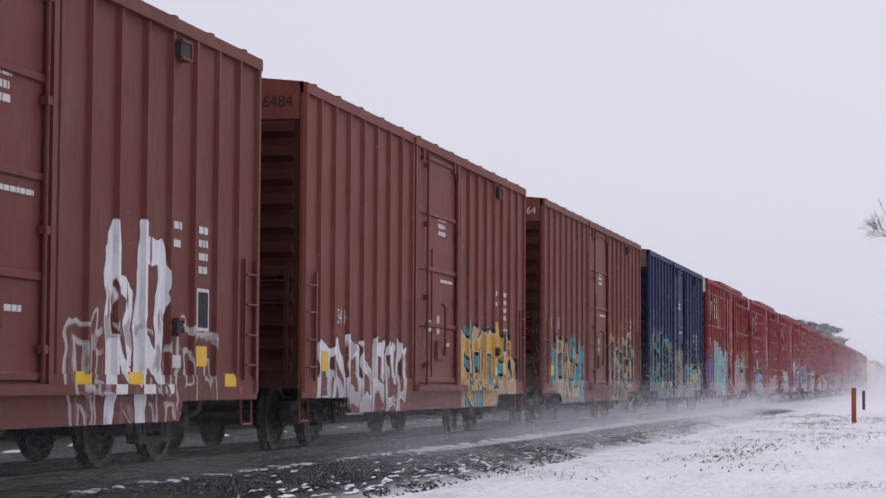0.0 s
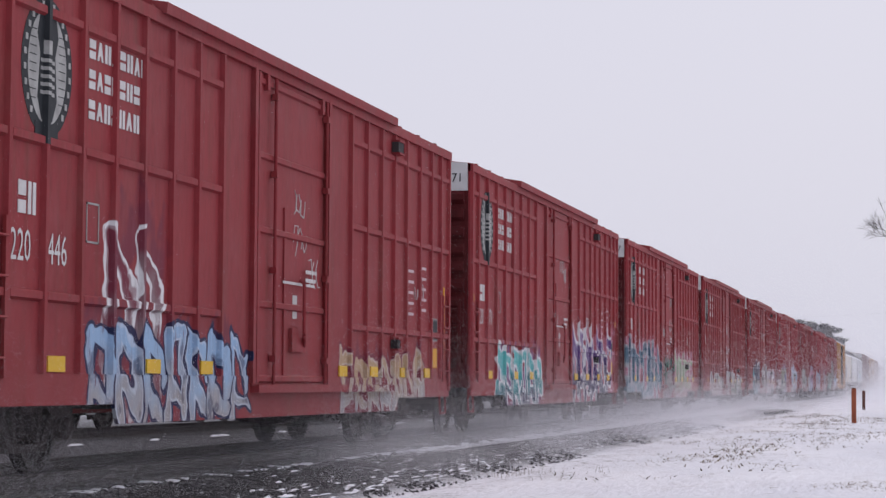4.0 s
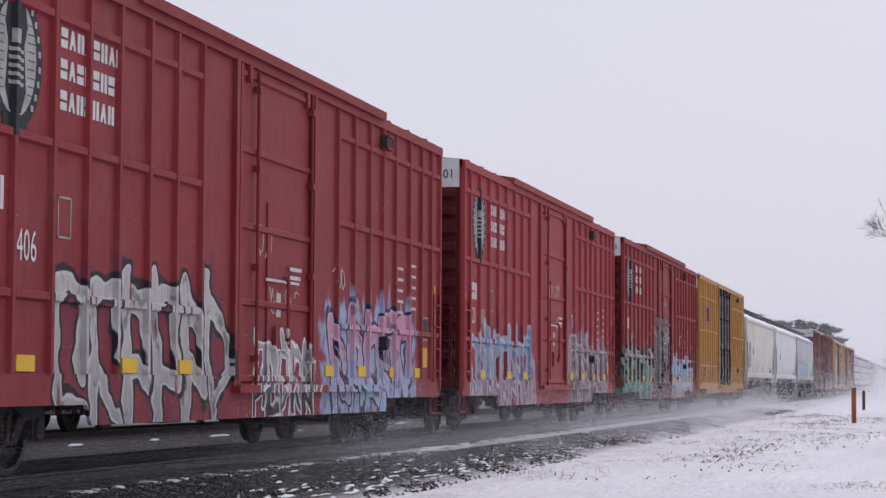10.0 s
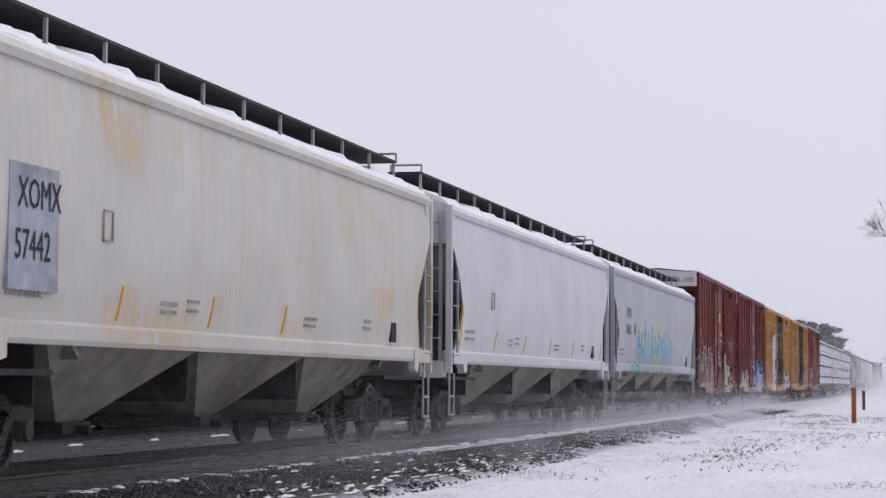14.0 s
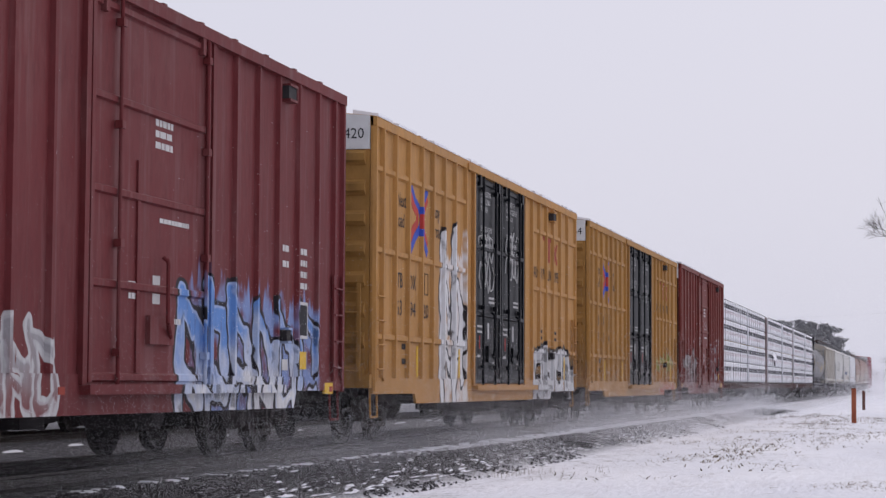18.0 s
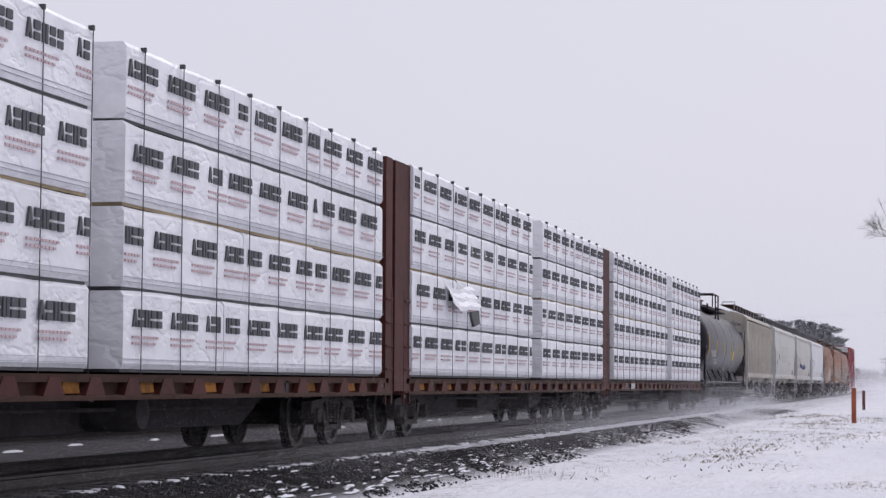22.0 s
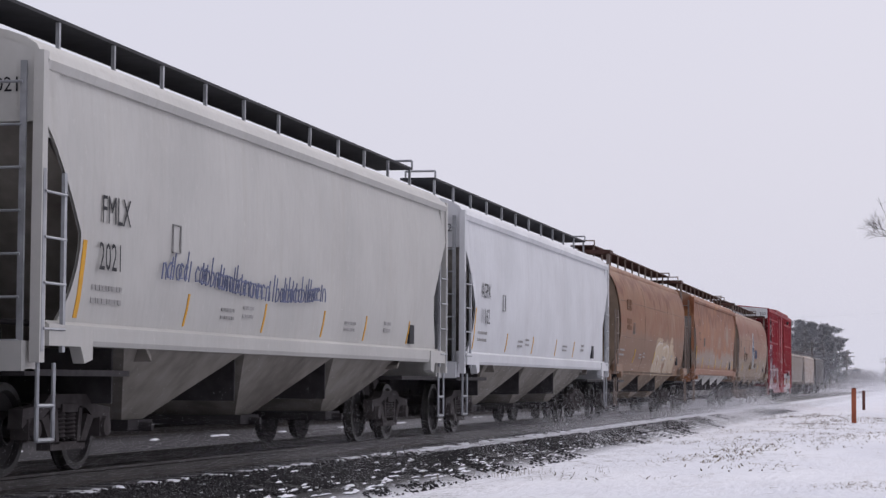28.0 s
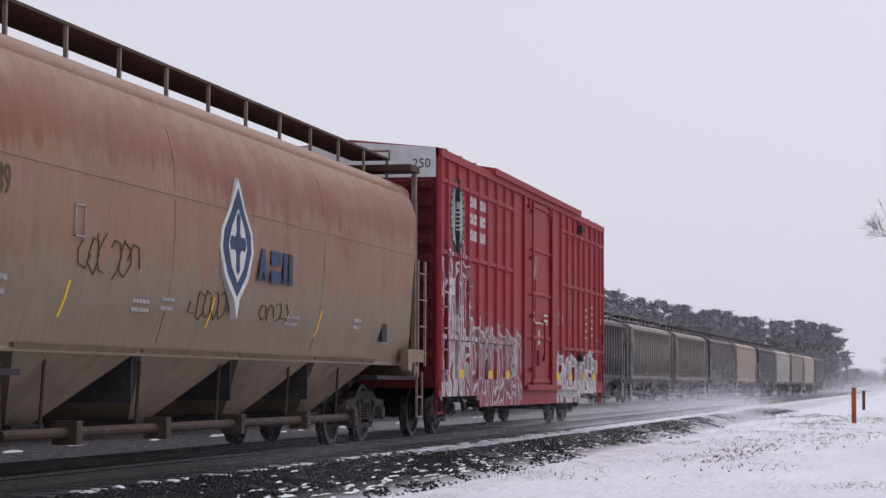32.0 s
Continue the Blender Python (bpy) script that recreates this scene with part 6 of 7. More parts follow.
M_dunnage = plain("bare_timber", (0.40, 0.32, 0.20), 0.8)


M_plate_orange = plain("grimy_orange_plate", (0.34, 0.14, 0.025), 0.7, vary=0.5, scale=5.0)
NEAR = {-1: -0.5, 1: -0.12}


def lumber_car(label, y0, y1, split, seed, gap=0.85, start=0.62, stop=0.6):
    L = y1 - y0
    h = -L / 2
    car = thing("lumber_flat_car", label, "flat wagon", "centre-beam flat cars of the train")
    car["mid"] = (y0 + y1) / 2
    rnd = random.Random(seed)
    part("deck", Shape().box(-1.45, 1.45, h + 0.3, L / 2 - 0.3, 0.92, 1.0), M_deckrust, car)
    for s in (-1, 1):
        part("side_sill", Shape().prism([(s * 1.30, 0.74), (s * 1.50, 0.74), (s * 1.50, 0.78), (s * 1.36, 0.80), (s * 1.36, 0.95), (s * 1.30, 0.95)], h + 0.3, L / 2 - 0.3), M_deckrust, car)
    for i in range(int(L / 1.02)):
        y = h + 0.7 + i * 1.02
        part("stake_pocket", Shape().prism([(y, 0.78), (y + 0.52, 0.78), (y + 0.38, 0.97), (y + 0.14, 0.97)], 1.36, 1.46, "x"), M_beam, car)
        if i % 2 == 0:
            part("reflector", Shape().prism([(y + 0.53, 0.81), (y + 1.0, 0.81), (y + 0.93, 0.96), (y + 0.60, 0.96)], 1.38, 1.41, "x"), M_plate_orange, car)
    part("centre_beam", Shape().box(-0.08, 0.08, h + 0.4, L / 2 - 0.4, 1.0, 4.2), M_beam, car)
    for s in (-1, 1):
        e = s * L / 2
        a, b = min(e - s * 0.25, e - s * 0.42), max(e - s * 0.25, e - s * 0.42)
        bh = part("bulkhead", Shape().box(-1.36, 1.36, a, b, 0.95, 4.40), M_beam, car)
        for x in (-1.45, 1.30):
            part("bulkhead_post", Shape().box(x, x + 0.15, min(e + NEAR[s], e - s * 0.52), max(e + NEAR[s], e - s * 0.52), 0.8, 4.42), M_beam, bh)
        for z in np.linspace(1.3, 4.1, 6):
            part("bulkhead_rib", Shape().box(-1.3, 1.3, min(e - s * 0.12, e - s * 0.25), max(e - s * 0.12, e - s * 0.25), z - 0.05, z + 0.05), M_beam, bh)
        part("end_sill", Shape().box(-1.4, 1.4, min(e, e - s * 0.35), max(e, e - s * 0.35), 0.74, 1.0), M_beam, car)
        ladder(car, M_beam, 1.42, min(e - s * 0.12, e - s * 0.5), max(e - s * 0.12, e - s * 0.5), 0.6, 2.4, 5, "side_ladder")
    tiers = [1.04, 1.89, 2.76, 3.63, 4.46]
    blocks = [(start, split), (split + gap, L - stop)]
    for bi, (a, b) in enumerate(blocks):
        for t in range(4):
            z0, z1 = tiers[t] + 0.018, tiers[t + 1] - 0.018
            n = 3 if (b - a) > 9.5 else 2
            cuts = [a] + sorted(a + (b - a) * (i + rnd.uniform(-0.12, 0.12)) / n for i in range(1, n)) + [b]
            for p0, p1 in zip(cuts, cuts[1:]):
                for s in (-1, 1):
                    j = rnd.uniform(-0.008, 0.006)
                    xa, xb = (0.12, 1.50 + j) if s > 0 else (-1.50 - j, -0.12)
                    yy = np.linspace(h + p0 + 0.012, h + p1 - 0.012, 7)
                    rings = []
                    for y in yy:
                        dz = rnd.uniform(-0.012, 0.012)
                        dx = rnd.uniform(-0.008, 0.006) * s
                        out, inn = (xb, xa) if s > 0 else (xa, xb)
                        rings.append([(inn, y, z0), (out - 0.03 * s + dx, y, z0), (out + dx, y, z0 + 0.04), (out + dx * 1.5, y, (z0 + z1) / 2), (out + dx, y, z1 - 0.05 + dz), (out - 0.04 * s + dx, y, z1 + dz), (inn, y, z1 + dz)])
                    bun = part("lumber_pack", Shape().loft(rings, close=True), M_wrap, car)
                    if s < 0:
                        continue
                    sh, sp = Shape(), Shape()
                    y = h + p0 + rnd.uniform(-0.5, 0.3)
                    while y < h + p1 - 0.1:
                        for i in range(5):
                            c0, c1 = y + i * 0.178, y + i * 0.178 + 0.128
                            if c0 < h + p0 + 0.03 or c1 > h + p1 - 0.03:
                                continue
                            zt = z0 + 0.44
                            plain_sign(sh, (0, 1, 2, 1, 1)[i], 1.50, 1.5205, c0, c1, zt, zt + 0.185)
                        for zz, w in ((0.32, 0.78), (0.255, 0.66)):
                            c0, c1 = max(y, h + p0 + 0.03), min(y + w, h + p1 - 0.03)
                            if c1 > c0 + 0.1:
                                for q in np.arange(c0, c1 - 0.05, 0.085):
                                    sp.box(1.50, 1.520, q, q + 0.06, z0 + zz, z0 + zz + 0.026)
                        y += rnd.choice((1.18, 1.18, 1.14))
                    if sh.f:
                        tagged(part("pack_print", sh, M_blackprint, bun, "row of plain dark printed blocks"), kind="stuff")
                    if sp.f:
                        tagged(part("small_print", sp, M_pink_mark, bun), kind="stuff")
                    for zz in (0.05, 0.10):
                        part("wrap_seam", Shape().box(1.50, 1.518, h + p0 + 0.03, h + p1 - 0.03, z0 + zz, z0 + zz + 0.005), M_wrap_end, bun)
            part("dunnage", Shape().box(-1.46, 1.46, h + a + 0.05, h + b - 0.05, tiers[t] - 0.016, tiers[t] + 0.016), M_dunnage if t == 2 else M_strap, car)
        for y in np.arange(h + a + 0.5, h + b, 1.19):
            st = Shape().box(1.512, 1.5222, y - 0.003, y + 0.003, 1.0, 4.44)
            st.box(1.47, 1.530, y - 0.016, y + 0.016, 4.40, 4.45)
            part("load_strap", st, M_strap, car, "black tensioned strap with corner guard")
    sh = Shape().prism([(h + 3.2, 0.92), (h + 4.6, 0.36), (L / 2 - 4.6, 0.36), (L / 2 - 3.2, 0.92)], -0.5, 0.5, "x")
    part("fish_belly_sill", sh, M_under, car)
    under_gear(car, L)
    coupler(car, L)
    for e in (h + 2.1, L / 2 - 2.1):
        add_truck(car, e)
    return car, h


M_blackprint = plain("dark_print", (0.10, 0.10, 0.11), 0.6, vary=0.1)
CARS.append(lumber_car("flat car stacked with white-wrapped lumber", 448.15, 472.35, 11.9, 3, stop=0.9)[0])
c, h = lumber_car("flat car of wrapped lumber with one torn bundle", 472.9, 494.35, 11.05, 5, 1.1, 0.45)
CARS.append(c)
sh = Shape()
rows_tear = [[(1.53 + 0.16 * i / 5 + 0.02 * math.sin(3 * i + j), h + 2.8 + 0.42 * j, 2.62 - 0.38 * (i / 5) - 0.06 * math.sin(j)) for j in range(6)] for i in range(6)]
sh.loft(rows_tear)
part("torn_wrap", sh, M_wrap, c, "loose flap of torn white wrap")
# no opening is cut: a dark patch stands for the hole's shade
part("torn_hole_patch", Shape().prism([(h + 4.7, 2.2), (h + 5.4, 2.26), (h + 5.5, 2.02), (h + 5.0, 1.95)], 1.50, 1.545, "x"), M_strap, c, "flat dark patch for the shade inside the torn wrap")
c, h = lumber_car("last flat car of wrapped lumber beside the tank car", 494.7, 518.1, 12.7, 9, 1.3, 1.0)
letters("SOO", 0.24, M_white, c, h + 3.3, 0.79, x=1.475, squeeze=0.9, name="reporting_mark")
bars(c, M_white, [(h + 3.3 + 1.25, 0.79, 0.75, 0.16)], x=1.475, name="fleet_number")
CARS.append(c)

# ---- wagons parked on the siding ----
SIDING = []
PK = [
    ("grey hopper parked on the siding behind the train", (0.20, 0.195, 0.18), 0), ("dark brown ribbed hopper parked behind the train", (0.13, 0.10, 0.085), 15),
    ("grey ribbed hopper parked behind the train", (0.18, 0.18, 0.175), 17), ("charcoal hopper parked behind the train", (0.08, 0.08, 0.085), 0),
    ("dark grey ribbed hopper parked on the siding", (0.075, 0.07, 0.07), 17), ("grey-tan ribbed hopper parked on the siding", (0.20, 0.185, 0.165), 19),
    ("tan ribbed hopper parked on the siding", (0.21, 0.18, 0.155), 19), ("charcoal hopper parked on the siding", (0.055, 0.05, 0.055), 0),
    ("pinkish tan hopper streaked with rust on the siding", (0.34, 0.25, 0.21), 0), ("black hopper parked on the siding", (0.03, 0.033, 0.04), 0),
    ("cream hopper parked on the siding", (0.36, 0.33, 0.29), 0), ("grey-brown hopper parked on the siding", (0.22, 0.18, 0.15), 0),
    ("pale tan hopper parked on the siding", (0.38, 0.31, 0.26), 0), ("black end hopper parked on the siding", (0.03, 0.03, 0.032), 0)]
yy = 91.0 - 4 * 17.4
for lab, col, nr in PK:
    pp = car_paint("parked_hopper_paint", list(col), [], streak=(0.26, 0.14, 0.09), streak_amount=0.45)
    c, h = hopper(lab, 0.0, 15.2, pp, ribs=nr, group="hoppers parked on the siding", deck=M_walk_rust)
    c.matrix_basis = pose(XS + 0.0175 * (yy - 95), yy + 7.6, -0.1, 0, 0, -1.0)
    SIDING.append(c)
    yy += 17.4

# ---- ground ----


def ground_z(x, y):
    """Height of the snow: an embankment shoulder by the line, then an uneven field."""
    d = x - XC
    ad = abs(d)
    if ad < 1.9:
        z = -0.19
    elif d > 0:
        z = -0.19 - 0.26 * min(1.0, (ad - 1.9) / 1.3)
    else:
        z = -0.25
    if d > 3.0:
        k = min(1.0, (d - 3.0) / 3.0)
        z += k * (0.10 * (noise.noise((x * 0.22, y * 0.09, 1.0))) + 0.035 * noise.noise((x * 1.1, y * 0.5, 4.0)))
        z += 0.16 * math.exp(-((x + 6.7) / 0.7) ** 2 - ((y - 99) / 7) ** 2)
        z += 0.10 * math.exp(-((x + 3.4) / 1.6) ** 2) * min(1.0, max(0.0, (y - 45) / 30)) * min(1.0, max(0.0, (140 - y) / 40))
    return z


m, nt, bsdf = nodes_of("wind_packed_snow")
co = nt.nodes.new("ShaderNodeTexCoord").outputs["Object"]
n_big = noisef(nt, stretch(nt, co, 1.0, 0.35, 1), 0.35, 4)
n_small = noisef(nt, stretch(nt, co, 3.0, 1.0, 1), 2.2, 5, 0.62)
n_spot = noisef(nt, stretch(nt, co, 1.6, 0.9, 1, (7, 3, 0)), 3.1, 6, 0.7)
snowc = mixc(nt, ramp01(nt, n_big, 0.35, 0.7), (0.68, 0.685, 0.73), (0.77, 0.77, 0.80))
sepg = nd(nt, "ShaderNodeSeparateXYZ", {0: co})
# bare soil and stubble show through where the wind has scoured the snow
f_spot = val(nt, "MULTIPLY", ramp01(nt, n_spot, 0.57, 0.65), ramp01(nt, noisef(nt, stretch(nt, co, 0.5, 0.16, 1, (2, 9, 0)), 0.9, 3), 0.50, 0.62))
snowc = mixc(nt, val(nt, "MULTIPLY", f_spot, 0.9), snowc, (0.19, 0.165, 0.14))
n_grit = noisef(nt, stretch(nt, co, 2.6, 1.1, 1, (4, 6, 0)), 6.0, 5, 0.65)
n_lane = noisef(nt, stretch(nt, co, 1.2, 0.28, 1, (1, 5, 0)), 1.6, 4, 0.6)
edge_f = ramp01(nt, sepg.outputs[0], XC + 5.6, XC + 2.9)
f_grit = val(nt, "MULTIPLY", ramp01(nt, n_grit, 0.53, 0.62), val(nt, "MULTIPLY", edge_f, ramp01(nt, n_lane, 0.43, 0.58)))
snowc = mixc(nt, val(nt, "MULTIPLY", f_grit, 0.85), snowc, (0.12, 0.11, 0.105))
f_pale = val(nt, "MULTIPLY", ramp01(nt, n_lane, 0.50, 0.68), ramp01(nt, n_spot, 0.42, 0.60))
snowc = mixc(nt, val(nt, "MULTIPLY", f_pale, 0.30), snowc, (0.42, 0.39, 0.37))
# gravel shoulder, dusted by drifts; behind the line one even dark grey
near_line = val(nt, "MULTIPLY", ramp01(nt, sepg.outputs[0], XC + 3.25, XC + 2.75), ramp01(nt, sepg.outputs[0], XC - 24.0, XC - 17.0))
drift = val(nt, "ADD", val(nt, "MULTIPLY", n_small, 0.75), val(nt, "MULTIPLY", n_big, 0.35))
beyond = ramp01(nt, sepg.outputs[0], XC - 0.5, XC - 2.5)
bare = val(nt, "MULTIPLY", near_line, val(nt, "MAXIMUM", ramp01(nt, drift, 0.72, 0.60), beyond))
core = val(nt, "MULTIPLY", val(nt, "MULTIPLY", ramp01(nt, sepg.outputs[0], XC + 1.92, XC + 2.05), ramp01(nt, sepg.outputs[0], XC + 2.95, XC + 2.70)), ramp01(nt, val(nt, "ADD", sepg.outputs[1], val(nt, "MULTIPLY", n_small, 14.0)), 70.0, 60.0))
far_fade = ramp01(nt, sepg.outputs[1], 100.0, 45.0)
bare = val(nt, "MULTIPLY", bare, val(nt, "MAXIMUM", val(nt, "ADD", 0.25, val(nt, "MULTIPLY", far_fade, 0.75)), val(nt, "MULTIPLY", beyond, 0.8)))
bare = val(nt, "MAXIMUM", bare, val(nt, "MULTIPLY", core, ramp01(nt, n_small, 0.72, 0.58)))
bed = ramp01(nt, sepg.outputs[0], XC + 2.0, XC + 1.6)
stone = mixc(nt, bed, (0.026, 0.025, 0.027), mixc(nt, ramp01(nt, n_small, 0.35, 0.65), (0.095, 0.09, 0.10), (0.20, 0.195, 0.215)))
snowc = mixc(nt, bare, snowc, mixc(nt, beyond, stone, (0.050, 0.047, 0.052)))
# a strip of snow lies on the crown of the shoulder further along
strip = val(nt, "MULTIPLY", ramp01(nt, sepg.outputs[0], XC + 1.22, XC + 1.36), ramp01(nt, sepg.outputs[0], XC + 1.98, XC + 1.84))
strip = val(nt, "MULTIPLY", strip, ramp01(nt, val(nt, "ADD", n_small, val(nt, "MULTIPLY", ramp01(nt, sepg.outputs[1], 20.0, 46.0), 0.30)), 0.60, 0.72))
snowc = mixc(nt, val(nt, "MULTIPLY", strip, 0.9), snowc, (0.66, 0.665, 0.70))
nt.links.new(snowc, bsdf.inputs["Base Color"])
bsdf.inputs["Roughness"].default_value = 0.85
bsdf.inputs["Specular IOR Level"].default_value = 0.15
bp = nd(nt, "ShaderNodeBump", {"Strength": 0.75, "Distance": 0.10, "Height": val(nt, "ADD", val(nt, "ADD", n_small, val(nt, "MULTIPLY", n_big, 2.0)), val(nt, "MULTIPLY", n_spot, 0.5))})
nt.links.new(bp.outputs[0], bsdf.inputs["Normal"])
M_snow = m

xs = sorted({-4000, -1500, -600, -300, -150, -80, -45, -30, *np.linspace(-24, -14, 6).tolist(), *np.linspace(-13.4, -10.0, 5).tolist(), *np.linspace(-9.0, 6.0, 51).tolist(), *np.linspace(7, 20, 8).tolist(), 30, 60, 120, 300, 700, 1500, 4000})
ys = sorted({-3000, -600, -150, -40, *np.linspace(-20, 10, 7).tolist(), *np.linspace(12, 70, 88).tolist(), *np.linspace(72, 150, 53).tolist(), *np.linspace(155, 400, 36).tolist(), 500, 700, 1000, 1600, 2600, 4500})
gv = [(x, y, ground_z(x, y)) for y in ys for x in xs]
nx = len(xs)
gf = [(j * nx + i, j * nx + i + 1, (j + 1) * nx + i + 1, (j + 1) * nx + i) for j in range(len(ys) - 1) for i in range(nx - 1)]
me = bpy.data.meshes.new("ground")
me.from_pydata(gv, [], gf)
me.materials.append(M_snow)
for poly in me.polygons:
    poly.use_smooth = True
ground = tagged(new("ground", me), "wind-scoured snowfield with dry grass poking through", "ground", kind="structure")

# ---- track: rails and ties ----


def rail_outline(x):
    return [(x - 0.07, -0.175), (x + 0.07, -0.175), (x + 0.07, -0.16), (x + 0.012, -0.13), (x + 0.010, -0.045), (x + 0.036, -0.03), (x + 0.036, -0.004), (x + 0.026, 0.0), (x - 0.026, 0.0), (x - 0.036, -0.004), (x - 0.036, -0.03), (x - 0.010, -0.045), (x - 0.012, -0.13), (x - 0.07, -0.16)]


track = tagged(new("track"), "main line of steel rails on snowy ties", "railway track", kind="structure")
for i, x in enumerate((XC - 0.755, XC + 0.755)):
    part("rail", Shape().prism(rail_outline(x), -60, 900), M_rail, track)
siding = tagged(new("siding_track"), "siding rails half buried in snow", "railway track", kind="structure")
for x in (XS - 0.755, XS + 0.755):
    part("rail", Shape().prism([(a - XS, z - 0.1) for a, z in rail_outline(x)], -150, 320), M_rail, siding)
siding.matrix_basis = pose(XS, 95, 0, 0, 0, -1.0)
tie_me = Shape().prism([(-1.3, -0.34), (-1.3, -0.185), (-1.28, -0.17), (1.28, -0.17), (1.3, -0.185), (1.3, -0.34)], -0.115, 0.115).mesh("tie", M_tie)
rnd = random.Random(4)
for i in range(150):
    t = part("tie", tie_me, None, track)
    t.location = (XC + rnd.uniform(-0.04, 0.04), 9.0 + i * 0.52, rnd.uniform(-0.012, 0.004))

# ---- ballast: loose stones of the shoulder ----
M_stone = plain("dark_crushed_stone", (0.040, 0.038, 0.040), 0.85, vary=0.4, scale=9.0, other=(0.014, 0.013, 0.014))
rng = np.random.default_rng(7)
base_v = np.array([(1, 0, 0), (-0.7, 0.75, 0.1), (-0.6, -0.8, 0), (0.1, 0.1, 0.85), (0.3, 0.85, 0.35), (0.15, -0.75, 0.45)])
base_f = np.array([(0, 4, 3), (4, 1, 3), (1, 2, 3), (2, 5, 3), (5, 0, 3), (0, 1, 4), (2, 0, 5)])
N = 62000
t = rng.random(N) ** 1.6
sy = 12 + 70 * t
sx = XC + 1.15 + np.abs(rng.normal(1.1, 0.50, N)) * (1 - 0.12 * t)
sx = np.where(sx > XC + 3.3, XC + 1.6 + 1.2 * rng.random(N), sx)
keepm = np.array([noise.noise((x * 0.9, y * 0.45, 2.0)) + 0.35 * noise.noise((x * 3, y * 1.4, 5.0)) > (-0.5 if x < XC + 2.6 else 0.05) + max(0.0, (y - 58) * 0.03) for x, y in zip(sx, sy)])
keepm &= (sx > XC + 1.9) | (sy < 24 + 10 * rng.random(len(sx)))
sx, sy = sx[keepm], sy[keepm]
rise = rng.normal(0, 1, (2200, 2))
sx, sy = np.append(sx, -6.95 + 0.35 * rise[:, 0]), np.append(sy, 97.5 + 4.0 * rise[:, 1])
N = len(sx)
size = rng.uniform(0.012, 0.034, N)
sz = np.array([ground_z(x, y) for x, y in zip(sx, sy)]) + size * 0.12
ang = rng.random(N) * 6.283
ca, sa = np.cos(ang)[:, None], np.sin(ang)[:, None]
bv = base_v[None] * size[:, None, None] * rng.uniform(0.7, 1.3, (N, 1, 3))
vx, vy, vz = bv[..., 0] * ca - bv[..., 1] * sa, bv[..., 0] * sa + bv[..., 1] * ca, bv[..., 2]
allv = np.stack([vx + sx[:, None], vy + sy[:, None], vz + sz[:, None]], -1).reshape(-1, 3)
allf = (base_f[None] + (np.arange(N) * 6)[:, None, None]).reshape(-1, 3)
me = bpy.data.meshes.new("ballast")
me.from_pydata(allv.tolist(), [], allf.tolist())
me.materials.append(M_stone)
tagged(new("ballast", me), "dark crushed stone ballast dusted with blown snow", "ballast", kind="stuff")

# thin streaks of snow caught between the stones, drawn out along the line
sh = Shape()
for i in range(520):
    y = 12 + 62 * rnd.random() ** 1.3
    x = XC + 2.95 - abs(rnd.gauss(0, 0.42))
    w, l, hh = rnd.uniform(0.008, 0.035), rnd.uniform(0.05, 0.30), rnd.uniform(0.006, 0.02)
    zz = ground_z(x, y) + 0.012
    k = 7
    ring0 = [(x + w * math.cos(2 * math.pi * j / k) * rnd.uniform(0.4, 1.5), y + l * math.sin(2 * math.pi * j / k) * rnd.uniform(0.5, 1.3), zz) for j in range(k)]
    ring1 = [(x + (p[0] - x) * 0.5, y + (p[1] - y) * 0.5, zz + hh) for p in ring0]
    sh.loft([ring0, ring1], close=True)
for i in range(16, 150):
    if rnd.random() < 0.25:
        continue
    y = 9.26 + i * 0.52
    x = XC + 1.27 + rnd.uniform(-0.06, 0.06)
    w, l = rnd.uniform(0.06, 0.20), rnd.uniform(0.06, 0.22)
    out = [(-1.0, 0.15), (-0.45, 0.7), (0.3, 1.0), (1.0, 0.75), (1.25, -0.1), (0.8, -0.95), (0.0, -0.8), (-0.6, -0.45)]
    ring0 = [(x + w * a * rnd.uniform(0.7, 1.3), y + l * b * rnd.uniform(0.7, 1.3), -0.20) for a, b in out]
    ring1 = [(x + (p[0] - x) * 0.6, y + (p[1] - y) * 0.6, -0.168 + rnd.uniform(-0.012, 0.012)) for p in ring0]
    sh.loft([ring0, ring1], close=True)
for y, x in ((26.5, -14.6), (31.9, -14.7), (35.8, -15.2), (39.4, -15.1), (43.7, -15.0), (47.1, -14.8), (49.3, -14.9), (53.0, -14.9), (59.7, -14.9), (64.0, -15.0), (70.5, -15.0)):
    for q in range(rnd.randint(1, 2)):
        k, l, w, yy = 9, rnd.uniform(0.14, 0.4), rnd.uniform(0.05, 0.11), y + rnd.uniform(-0.7, 0.7)
        ring0 = [(x + w * math.cos(2 * math.pi * j / k), yy + l * math.sin(2 * math.pi * j / k) * rnd.uniform(0.6, 1.3), -0.27) for j in range(k)]
        sh.loft([ring0, [(x + (p[0] - x) * 0.8, yy + (p[1] - yy) * 0.85, -0.235 + rnd.uniform(-0.012, 0.012)) for p in ring0], [(x + (p[0] - x) * 0.4, yy + (p[1] - yy) * 0.5, -0.22 + rnd.uniform(-0.012, 0.012)) for p in ring0]], close=True)
ob = new("drift_patches", sh.mesh("drift_patches", M_roofsnow, True))
tagged(ob, "thin streaks of drifted snow between the stones", "snow", kind="stuff")

# ---- dry grass in the snow ----
M_grass = plain("dry_straw_grass", (0.29, 0.24, 0.175), 0.9, vary=0.3, scale=20)
gv, gf = [], []


